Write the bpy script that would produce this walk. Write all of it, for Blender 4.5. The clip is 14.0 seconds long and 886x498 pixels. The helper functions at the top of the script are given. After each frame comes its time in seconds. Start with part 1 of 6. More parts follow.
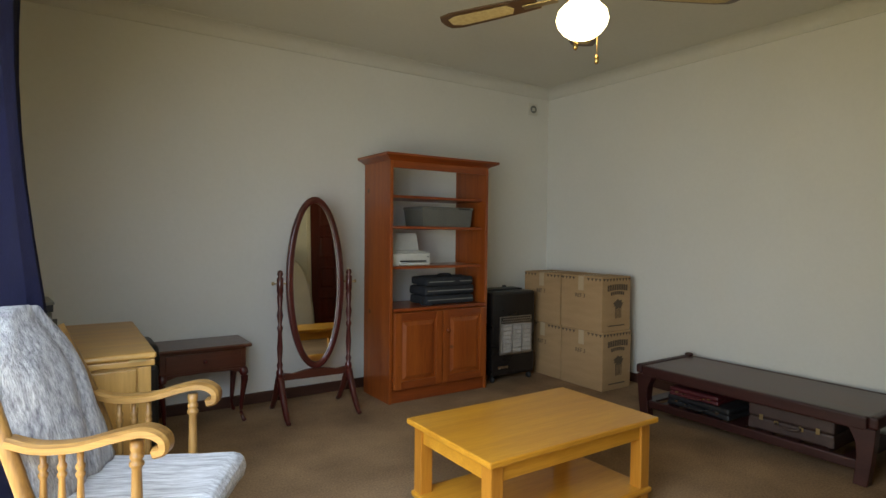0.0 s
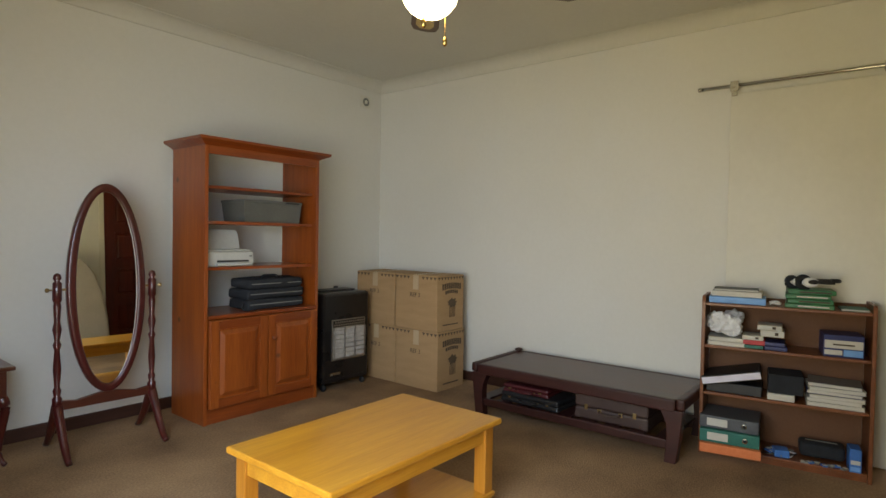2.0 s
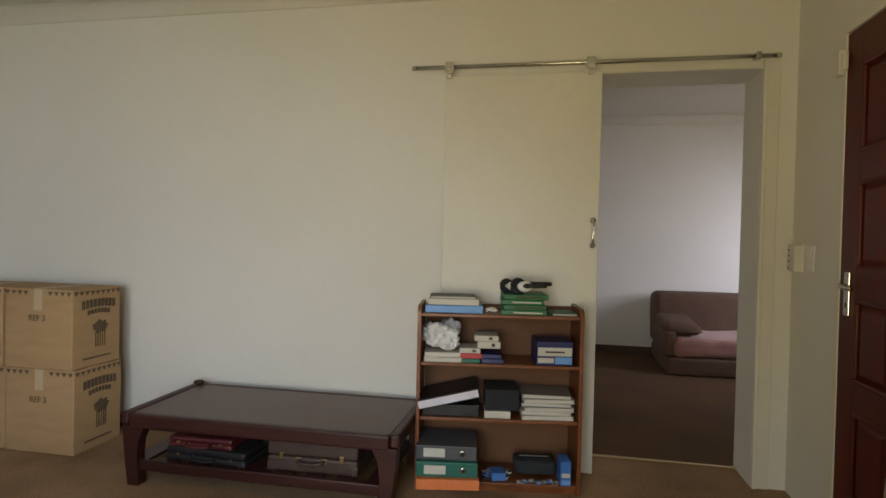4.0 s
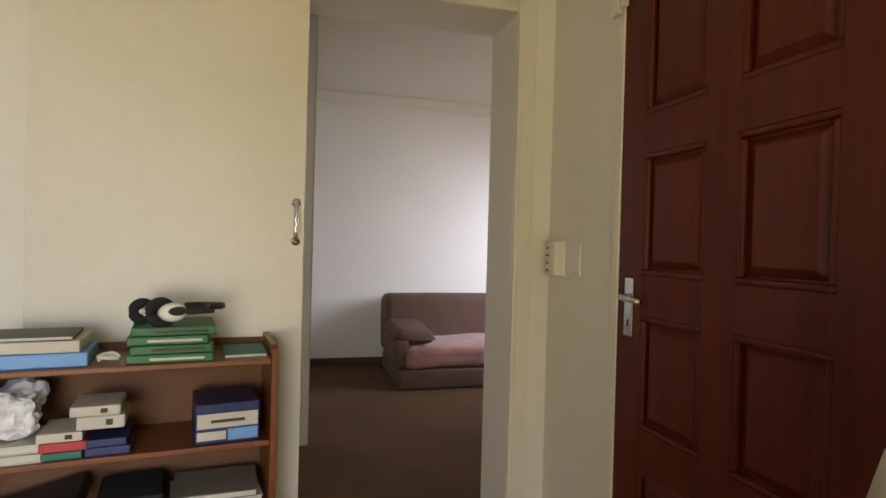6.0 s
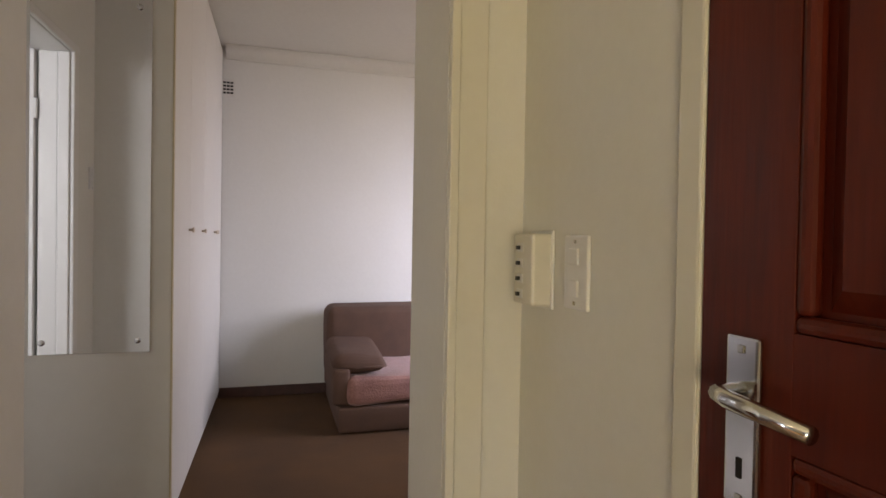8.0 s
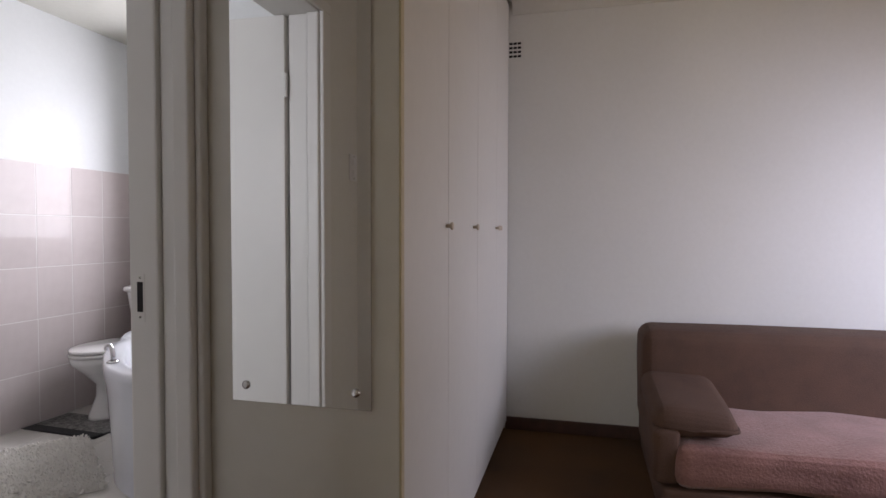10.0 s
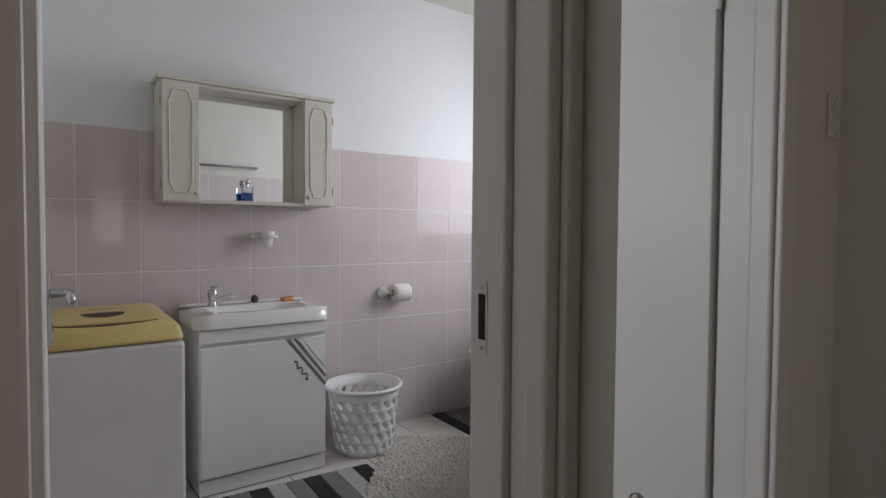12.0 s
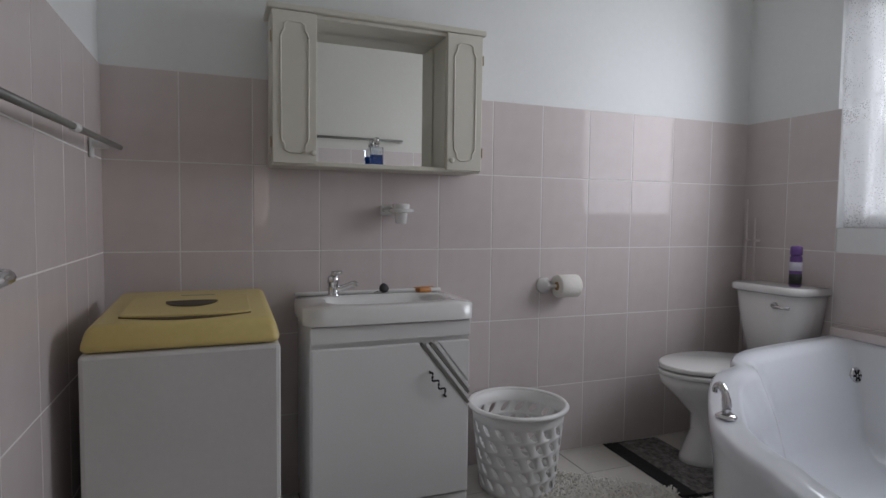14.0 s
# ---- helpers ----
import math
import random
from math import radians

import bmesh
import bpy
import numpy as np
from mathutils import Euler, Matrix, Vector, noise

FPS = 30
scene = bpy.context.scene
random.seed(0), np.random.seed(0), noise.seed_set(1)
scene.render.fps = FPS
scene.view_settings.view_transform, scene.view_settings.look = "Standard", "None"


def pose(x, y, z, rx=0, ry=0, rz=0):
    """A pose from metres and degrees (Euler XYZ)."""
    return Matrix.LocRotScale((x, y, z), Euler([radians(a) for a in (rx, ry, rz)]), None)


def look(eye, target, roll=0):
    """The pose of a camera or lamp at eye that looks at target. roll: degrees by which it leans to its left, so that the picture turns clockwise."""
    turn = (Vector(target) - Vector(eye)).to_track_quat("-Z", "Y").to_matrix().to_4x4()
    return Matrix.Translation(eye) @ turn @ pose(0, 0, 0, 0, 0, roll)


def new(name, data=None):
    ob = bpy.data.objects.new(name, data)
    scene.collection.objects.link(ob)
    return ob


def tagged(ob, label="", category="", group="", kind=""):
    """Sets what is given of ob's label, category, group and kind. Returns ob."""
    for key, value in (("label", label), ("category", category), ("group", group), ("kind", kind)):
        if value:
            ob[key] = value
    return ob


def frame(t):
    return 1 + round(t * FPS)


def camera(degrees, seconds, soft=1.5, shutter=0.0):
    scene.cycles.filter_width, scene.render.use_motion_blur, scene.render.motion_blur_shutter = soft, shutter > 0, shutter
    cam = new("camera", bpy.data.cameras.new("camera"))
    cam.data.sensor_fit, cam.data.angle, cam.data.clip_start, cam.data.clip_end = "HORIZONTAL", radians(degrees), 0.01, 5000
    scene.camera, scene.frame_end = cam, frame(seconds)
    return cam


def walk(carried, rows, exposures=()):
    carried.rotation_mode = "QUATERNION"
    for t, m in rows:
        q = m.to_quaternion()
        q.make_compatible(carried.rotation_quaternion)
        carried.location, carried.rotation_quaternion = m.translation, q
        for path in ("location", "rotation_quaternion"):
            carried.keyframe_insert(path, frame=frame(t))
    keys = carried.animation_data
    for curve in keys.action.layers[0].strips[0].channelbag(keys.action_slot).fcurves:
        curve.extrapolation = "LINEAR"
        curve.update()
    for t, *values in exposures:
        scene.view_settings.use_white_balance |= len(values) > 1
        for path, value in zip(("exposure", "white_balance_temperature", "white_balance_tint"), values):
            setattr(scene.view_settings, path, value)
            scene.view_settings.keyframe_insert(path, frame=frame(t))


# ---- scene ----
cam = camera(76.0, 14.0)
EXPO = [(0.0, -0.3, 6900, 9), (0.6, -0.1, 6900, 10), (2.0, 0.08, 7000, 11), (4.0, 0.06, 6950, 13), (7.0, 0.80, 6850, 18), (9.5, 0.42, 6600, 21), (10.5, -0.10, 6550, 19), (12.0, -0.30, 6500, 17), (14.0, -0.68, 6450, 15)]
PATH = [
    (0, (0.305, 0.509, 1.199), (1.42, 2.169, 1.144), 0.6),
    (0.5, (0.326, 0.577, 1.203), (1.572, 2.14, 1.145), 0.7),
    (1, (0.342, 0.634, 1.199), (1.699, 2.103, 1.144), 0.9),
    (1.5, (0.369, 0.679, 1.196), (1.822, 2.053, 1.143), 0.9),
    (2, (0.422, 0.726, 1.181), (1.984, 1.974, 1.134), 1.0),
    (2.5, (0.499, 0.758, 1.193), (2.155, 1.878, 1.142), 1.0),
    (3, (0.701, 0.808, 1.183), (2.469, 1.742, 1.146), 1.1),
    (3.5, (0.932, 0.885, 1.156), (2.803, 1.592, 1.13), 1.4),
    (4, (1.169, 0.935, 1.185), (3.131, 1.318, 1.153), 1.3),
    (6.5, (2.439, 0.638, 1.178), (4.336, 0.004, 1.164), 1.5),
    (7, (2.671, 0.482, 1.181), (4.549, -0.207, 1.166), 1.4),
    (9.5, (3.984, 0.14, 1.188), (5.978, 0.281, 1.13), 0.1),
    (10, (4.215, 0.197, 1.197), (6.154, 0.684, 1.135), 0.1),
    (10.5, (4.408, 0.26, 1.195), (6.24, 1.058, 1.125), 0.0),
    (11, (4.588, 0.329, 1.197), (6.233, 1.464, 1.122), -0.0),
    (11.5, (4.713, 0.428, 1.188), (6.152, 1.815, 1.116), 0.1),
    (12, (4.835, 0.587, 1.174), (6.018, 2.199, 1.105), 0.4),
    (12.5, (4.913, 0.739, 1.161), (5.846, 2.506, 1.089), 0.4),
    (13, (5.004, 0.928, 1.141), (5.775, 2.772, 1.064), 0.5),
    (13.5, (5.075, 1.076, 1.129), (5.789, 2.942, 1.041), 0.6),
    (14, (5.157, 1.23, 1.108), (5.874, 3.094, 0.995), 0.7),
]
walk(cam, [(t, look(eye, target, roll)) for t, eye, target, roll in PATH], EXPO)

# ---- light ----
world = bpy.data.worlds.new("sky")
scene.world = world
world.use_nodes = True
wn, wl = world.node_tree.nodes, world.node_tree.links
sky = wn.new("ShaderNodeTexSky")
sky.sky_type = "NISHITA"
sky.sun_disc = False
sky.sun_elevation, sky.sun_rotation = radians(48), radians(140)
wn["Background"].inputs["Strength"].default_value = 0.15
wl.new(sky.outputs["Color"], wn["Background"].inputs["Color"])


def area(name, m, sx, sy, watts, colour, spread=180):
    """A rectangular lamp; it shines along its -z."""
    d = bpy.data.lights.new(name, "AREA")
    d.shape, d.size, d.size_y, d.energy, d.color = "RECTANGLE", sx, sy, watts, colour
    d.spread = radians(spread)
    ob = new(name, d)
    ob.matrix_world = m
    return ob


BE_WIN = 7.722
# daylight of the glazed openings
area("daylight_west", look((-0.04, 1.50, 1.25), (1.2, 2.65, -0.05)), 1.8, 1.6, 57, (0.58, 0.75, 1.0), 132)
area("lawn_glow_west", look((-0.05, 1.50, 0.75), (1.2, 1.8, 1.95)), 1.8, 1.2, 32, (1.0, 0.86, 0.45), 165)
area("daylight_south", look((6.3, -2.52, 1.5), (7.5, -1.2, 0.45)), 1.5, 1.1, 22, (0.70, 0.78, 1.0), 115)
area("lawn_glow_south", look((6.3, -2.54, 1.3), (6.3, -1.2, 1.75)), 1.5, 0.8, 8, (1.0, 0.79, 0.60), 160)
area("daylight_bath", look((BE_WIN, 2.52, 1.62), (5.2, 2.52, 1.62)), 0.9, 0.95, 25, (0.90, 0.95, 1.0), 168)

# ---- materials ----
M = {}


def pm(name, c1, c2=None, scale=6.0, rough=0.6, bump=0.0, stretch=(1, 1, 1), metal=0.0, fine=60.0, coat=0.0, sheen=0.0, vary=0.0, bscale=None):
    """A mottled surface: two colours mixed by noise at a large and a fine scale, with relief."""
    m = bpy.data.materials.new(name)
    m.use_nodes = True
    n, l = m.node_tree.nodes, m.node_tree.links
    p = n["Principled BSDF"]
    c2 = c2 or tuple(c * 0.85 for c in c1)
    co = n.new("ShaderNodeTexCoord")
    mp = n.new("ShaderNodeMapping")
    mp.inputs["Scale"].default_value = stretch
    l.new(co.outputs["Object"], mp.inputs["Vector"])
    a = n.new("ShaderNodeTexNoise")
    a.inputs["Scale"].default_value, a.inputs["Detail"].default_value = scale, 5
    b = n.new("ShaderNodeTexNoise")
    b.inputs["Scale"].default_value, b.inputs["Detail"].default_value = fine, 4
    l.new(mp.outputs["Vector"], a.inputs["Vector"])
    l.new(mp.outputs["Vector"], b.inputs["Vector"])
    add = n.new("ShaderNodeMath")
    add.operation = "MULTIPLY_ADD"
    add.inputs[1].default_value, add.inputs[2].default_value = 0.45, 0.0
    l.new(b.outputs["Fac"], add.inputs[0])
    sm = n.new("ShaderNodeMath")
    sm.operation = "MULTIPLY_ADD"
    sm.inputs[1].default_value = 0.75
    l.new(a.outputs["Fac"], sm.inputs[0])
    l.new(add.outputs[0], sm.inputs[2])
    ramp = n.new("ShaderNodeValToRGB")
    ramp.color_ramp.elements[0].position, ramp.color_ramp.elements[1].position = 0.4, 0.8
    ramp.color_ramp.elements[0].color, ramp.color_ramp.elements[1].color = (*c1, 1), (*c2, 1)
    l.new(sm.outputs[0], ramp.inputs["Fac"])
    out = ramp.outputs["Color"]
    if vary:
        info = n.new("ShaderNodeObjectInfo")
        hsv = n.new("ShaderNodeHueSaturation")
        mr = n.new("ShaderNodeMapRange")
        mr.inputs["To Min"].default_value, mr.inputs["To Max"].default_value = 1 - vary, 1 + vary
        l.new(info.outputs["Random"], mr.inputs["Value"])
        l.new(mr.outputs["Result"], hsv.inputs["Value"])
        l.new(out, hsv.inputs["Color"])
        out = hsv.outputs["Color"]
    l.new(out, p.inputs["Base Color"])
    rr = n.new("ShaderNodeMapRange")
    rr.inputs["To Min"].default_value, rr.inputs["To Max"].default_value = max(0.02, rough * 0.85), min(1, rough * 1.15)
    l.new(a.outputs["Fac"], rr.inputs["Value"])
    l.new(rr.outputs["Result"], p.inputs["Roughness"])
    p.inputs["Metallic"].default_value = metal
    p.inputs["Coat Weight"].default_value = coat
    p.inputs["Sheen Weight"].default_value = sheen
    if bump:
        bp = n.new("ShaderNodeBump")
        bp.inputs["Strength"].default_value = min(1, bump)
        bp.inputs["Distance"].default_value = 0.004
        src = b
        if bscale:
            src = n.new("ShaderNodeTexNoise")
            src.inputs["Scale"].default_value, src.inputs["Detail"].default_value = bscale, 4
            l.new(mp.outputs["Vector"], src.inputs["Vector"])
        l.new(src.outputs["Fac"], bp.inputs["Height"])
        l.new(bp.outputs["Normal"], p.inputs["Normal"])
    M[name] = m
    return m


def wood(name, c1, c2, rough=0.4, axis=2, scale=7.0, coat=0.15, knots=False):
    """Wood with the grain along one axis."""
    s = [9.0, 9.0, 9.0]
    s[axis] = 0.7
    m = pm(name, c1, c2, scale / 4, rough, 0.12, tuple(s), coat=coat, fine=scale * 2.2)
    n, l = m.node_tree.nodes, m.node_tree.links
    if knots:
        co = n.new("ShaderNodeTexCoord")
        v = n.new("ShaderNodeTexVoronoi")
        v.inputs["Scale"].default_value = 4.2
        l.new(co.outputs["Object"], v.inputs["Vector"])
        r = n.new("ShaderNodeMapRange")
        r.inputs["From Min"].default_value, r.inputs["From Max"].default_value = 0.05, 0.10
        r.inputs["To Min"].default_value, r.inputs["To Max"].default_value = 0.35, 1.0
        l.new(v.outputs["Distance"], r.inputs["Value"])
        mx = n.new("ShaderNodeMix")
        mx.data_type, mx.blend_type = "RGBA", "MULTIPLY"
        mx.inputs["Factor"].default_value = 1.0
        base = n["Principled BSDF"].inputs["Base Color"]
        old = base.links[0].from_socket
        l.new(old, mx.inputs["A"])
        l.new(r.outputs["Result"], mx.inputs["B"])
        l.new(mx.outputs["Result"], base)
    return m


pm("wall_paint", (0.66, 0.65, 0.595), (0.70, 0.69, 0.64), 1.3, 0.62, 0.10, fine=45, bscale=140)
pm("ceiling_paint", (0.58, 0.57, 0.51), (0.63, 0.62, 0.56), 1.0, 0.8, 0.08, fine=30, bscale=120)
pm("cream_gloss", (0.63, 0.61, 0.53), (0.68, 0.66, 0.58), 2.5, 0.45, 0.03, fine=30)
pm("white_gloss", (0.70, 0.69, 0.66), (0.73, 0.72, 0.69), 1.2, 0.45, 0.0, fine=9)
pm("vanity_white", (0.79, 0.79, 0.785), (0.82, 0.82, 0.815), 1.4, 0.32, 0.0, fine=9)
pm("wardrobe_paint", (0.66, 0.64, 0.58), (0.70, 0.68, 0.62), 1.5, 0.42, 0.05, fine=20)
pm("knob_wood", (0.56, 0.47, 0.36), (0.64, 0.55, 0.44), 9, 0.45)
pm("edge_strip", (0.50, 0.42, 0.26), (0.60, 0.52, 0.34), 8, 0.5, 0.05)
pm("carpet", (0.145, 0.080, 0.036), (0.390, 0.246, 0.128), 2.2, 0.97, 1.0, fine=95, bscale=115)
# Redder bedroom carpet, with the shade behind the dividing wall in its dark tones.
pm("carpet_red_shaded", (0.052, 0.0225, 0.005), (0.120, 0.054, 0.0135), 2.2, 0.97, 1.0, fine=170, bscale=210)
pm("bath_tile", (0.60, 0.535, 0.525), (0.655, 0.59, 0.58), 2.2, 0.032, 0.0, fine=16, vary=0.035)
pm("grout", (0.74, 0.72, 0.70), (0.80, 0.78, 0.76), 9, 0.85, 0.2)
M["bath_tile"].node_tree.nodes["Principled BSDF"].inputs["Specular IOR Level"].default_value = 0.18
pm("floor_tile", (0.66, 0.64, 0.60), (0.72, 0.70, 0.66), 2.5, 0.22, 0.03, fine=30, vary=0.02)
pm("floor_grout", (0.20, 0.18, 0.16), (0.28, 0.26, 0.23), 12, 0.9, 0.2)
wood("dark_skirting", (0.045, 0.018, 0.012), (0.075, 0.030, 0.020), 0.4, 0)
pm("grass", (0.05, 0.09, 0.02), (0.10, 0.14, 0.04), 3, 0.95, 0.5)
wood("door_wood", (0.058, 0.0055, 0.0016), (0.115, 0.0125, 0.003), 0.46, 2, coat=0.03)
M["door_wood"].node_tree.nodes["Principled BSDF"].inputs["Specular IOR Level"].default_value = 0.32
wood("pine", (0.20, 0.036, 0.005), (0.36, 0.088, 0.013), 0.34, 2, knots=True, coat=0.3)
wood("pine_h", (0.17, 0.030, 0.005), (0.29, 0.062, 0.010), 0.34, 0, coat=0.3)
wood("mahogany", (0.040, 0.005, 0.004), (0.085, 0.010, 0.008), 0.30, 2, coat=0.25)
wood("mahogany_h", (0.050, 0.010, 0.006), (0.095, 0.022, 0.011), 0.3, 0, coat=0.3)
wood("honey", (0.50, 0.205, 0.018), (0.68, 0.32, 0.032), 0.30, 0, coat=0.25)
wood("honey_v", (0.42, 0.155, 0.016), (0.56, 0.24, 0.03), 0.33, 2, coat=0.2)
wood("oak", (0.13, 0.060, 0.014), (0.40, 0.215, 0.060), 0.42, 0, coat=0.1)
wood("oak_v", (0.13, 0.060, 0.014), (0.34, 0.180, 0.050), 0.42, 2, coat=0.1)
wood("pale_oak", (0.34, 0.175, 0.040), (0.50, 0.285, 0.080), 0.38, 0, coat=0.15)
wood("pale_oak_v", (0.32, 0.165, 0.038), (0.47, 0.265, 0.075), 0.38, 2, coat=0.15)
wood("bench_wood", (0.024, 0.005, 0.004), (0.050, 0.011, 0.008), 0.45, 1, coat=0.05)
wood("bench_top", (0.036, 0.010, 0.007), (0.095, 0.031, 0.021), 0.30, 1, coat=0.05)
wood("shelf_wood", (0.125, 0.034, 0.008), (0.22, 0.066, 0.015), 0.42, 1)
pm("hardboard", (0.13, 0.052, 0.018), (0.165, 0.070, 0.026), 5, 0.7, 0.1, fine=90)
pm("cardboard", (0.35, 0.215, 0.100), (0.43, 0.275, 0.138), 4, 0.85, 0.12, (1, 1, 5), fine=60)
pm("tape", (0.46, 0.34, 0.20), (0.50, 0.38, 0.24), 8, 0.35)
pm("print_dark", (0.06, 0.045, 0.03), (0.09, 0.065, 0.045), 20, 0.8)
pm("black_enamel", (0.005, 0.0045, 0.005), (0.010, 0.009, 0.009), 5, 0.28, 0.03)
pm("black_fabric", (0.007, 0.009, 0.012), (0.02, 0.023, 0.03), 20, 0.85, 0.5, fine=200)
pm("black_plastic", (0.009, 0.009, 0.010), (0.02, 0.02, 0.022), 8, 0.45, 0.05)
pm("grey_plastic", (0.17, 0.17, 0.155), (0.22, 0.22, 0.20), 6, 0.4, 0.05)
pm("bin_plastic", (0.095, 0.095, 0.082), (0.13, 0.13, 0.115), 6, 0.45, 0.05)
pm("file_grey", (0.055, 0.060, 0.070), (0.085, 0.09, 0.10), 9, 0.5, 0.1)
pm("print_brown", (0.085, 0.058, 0.032), (0.13, 0.088, 0.05), 30, 0.85)
pm("bath_paint", (0.77, 0.785, 0.785), (0.81, 0.825, 0.825), 1.3, 0.62, 0.08, fine=45, bscale=140)
pm("white_plastic", (0.68, 0.68, 0.67), (0.73, 0.73, 0.72), 5, 0.4, 0.03)
pm("printer_plastic", (0.44, 0.44, 0.41), (0.52, 0.52, 0.48), 5, 0.45, 0.03)
pm("basket_plastic", (0.80, 0.80, 0.79), (0.84, 0.84, 0.83), 5, 0.38, 0.03)
pm("ceramic", (0.76, 0.76, 0.75), (0.80, 0.80, 0.79), 3, 0.10, 0.0, coat=0.3)
pm("acrylic", (0.74, 0.77, 0.82), (0.77, 0.80, 0.85), 3, 0.12, coat=0.3)
pm("chrome", (0.62, 0.62, 0.63), (0.70, 0.70, 0.71), 6, 0.14, metal=1.0)
pm("nickel", (0.55, 0.54, 0.50), (0.62, 0.61, 0.57), 9, 0.26, metal=1.0)
pm("brass", (0.62, 0.42, 0.14), (0.70, 0.50, 0.20), 9, 0.25, metal=1.0)
pm("ceramic_plate", (0.34, 0.33, 0.31), (0.48, 0.46, 0.43), 30, 0.6, 0.2)
pm("wire_mesh", (0.36, 0.35, 0.33), (0.46, 0.45, 0.42), 10, 0.35, metal=1.0)
pm("navy_curtain", (0.008, 0.010, 0.045), (0.016, 0.018, 0.075), 5, 0.85, 0.3, (6, 6, 0.6), fine=120)
pm("white_sheet", (0.44, 0.40, 0.35), (0.56, 0.52, 0.46), 4, 0.85, 0.3, fine=120)
pm("sofa_cloth", (0.080, 0.043, 0.028), (0.120, 0.066, 0.044), 7, 0.95, 0.5, fine=200, sheen=0.0)
pm("fleece", (0.22, 0.105, 0.085), (0.37, 0.19, 0.16), 6, 0.95, 0.9, fine=90, sheen=0.3)
pm("cushion_cloth", (0.26, 0.255, 0.275), (0.74, 0.74, 0.76), 9.0, 0.92, 1.0, (0.9, 9, 9), fine=26, sheen=0.1)
# Same weave as the seat, with the back's shading put into the colours.
pm("cushion_back_shaded", (0.13, 0.125, 0.14), (0.54, 0.53, 0.54), 8.0, 0.92, 1.0, (8, 8, 1.0), fine=26, sheen=0.1)
pm("red_case", (0.065, 0.006, 0.008), (0.10, 0.010, 0.012), 8, 0.5, 0.1)
pm("cream_plastic", (0.62, 0.49, 0.17), (0.68, 0.55, 0.22), 4, 0.38, 0.03)
pm("blue_dark", (0.012, 0.02, 0.09), (0.02, 0.03, 0.14), 10, 0.45)
pm("blue_light", (0.12, 0.30, 0.62), (0.16, 0.36, 0.70), 10, 0.5)
pm("blue_mid", (0.03, 0.13, 0.42), (0.05, 0.18, 0.5), 10, 0.5)
pm("green_book", (0.008, 0.105, 0.035), (0.015, 0.15, 0.05), 12, 0.45)
pm("green_dark", (0.008, 0.11, 0.085), (0.015, 0.15, 0.115), 10, 0.5)
pm("orange_card", (0.60, 0.15, 0.04), (0.70, 0.21, 0.07), 8, 0.6)
pm("red_card", (0.38, 0.02, 0.03), (0.48, 0.04, 0.045), 8, 0.5)
pm("paper", (0.50, 0.48, 0.42), (0.60, 0.58, 0.52), 14, 0.8, 0.2, (1, 1, 30))
pm("lilac_paper", (0.60, 0.58, 0.68), (0.68, 0.66, 0.74), 14, 0.7)
pm("brown_leather", (0.036, 0.019, 0.016), (0.060, 0.034, 0.027), 9, 0.5, 0.4, fine=120)
pm("brass_dull", (0.40, 0.30, 0.14), (0.5, 0.38, 0.2), 9, 0.35, metal=1.0)
pm("clear_bag", (0.62, 0.63, 0.65), (0.74, 0.75, 0.77), 9, 0.25, 0.3)
pm("rug_white", (0.78, 0.76, 0.71), (0.85, 0.83, 0.78), 20, 0.95, 0.6, fine=90)
pm("mat_black", (0.012, 0.012, 0.014), (0.025, 0.025, 0.028), 14, 0.95, 0.7, fine=160)
pm("mat_grey", (0.16, 0.16, 0.165), (0.22, 0.22, 0.225), 14, 0.95, 0.7, fine=160)
pm("mat_speckle", (0.045, 0.042, 0.040), (0.30, 0.29, 0.28), 40, 0.95, 0.9, fine=150)
pm("mat_light", (0.36, 0.36, 0.36), (0.44, 0.44, 0.44), 14, 0.95, 0.7, fine=160)
pm("purple", (0.12, 0.05, 0.22), (0.17, 0.08, 0.28), 9, 0.35)
pm("soap", (0.42, 0.16, 0.03), (0.52, 0.22, 0.05), 9, 0.4)
pm("fan_cane", (0.36, 0.27, 0.12), (0.46, 0.36, 0.18), 60, 0.7, 0.4)
wood("fan_wood", (0.055, 0.028, 0.014), (0.085, 0.045, 0.022), 0.4, 0)


def plain(name, colour, rough, metal=0.0, trans=0.0, emit=0.0, alpha=1.0):
    m = bpy.data.materials.new(name)
    m.use_nodes = True
    p = m.node_tree.nodes["Principled BSDF"]
    p.inputs["Base Color"].default_value = (*colour, 1)
    p.inputs["Roughness"].default_value, p.inputs["Metallic"].default_value = rough, metal
    p.inputs["Transmission Weight"].default_value = trans
    p.inputs["Alpha"].default_value = alpha
    if emit:
        p.inputs["Emission Color"].default_value, p.inputs["Emission Strength"].default_value = (1.0, 0.82, 0.48, 1), emit
    M[name] = m
    return m


plain("mirror_glass", (0.90, 0.92, 0.91), 0.01, metal=1.0)
plain("window_glass", (1, 1, 1), 0.0, trans=1.0)
plain("bottle_glass", (0.85, 0.92, 0.98), 0.02, trans=1.0)
plain("blue_liquid", (0.02, 0.14, 0.62), 0.05, trans=0.5)
plain("lamp_opal", (0.95, 0.92, 0.82), 0.25, emit=9.0)


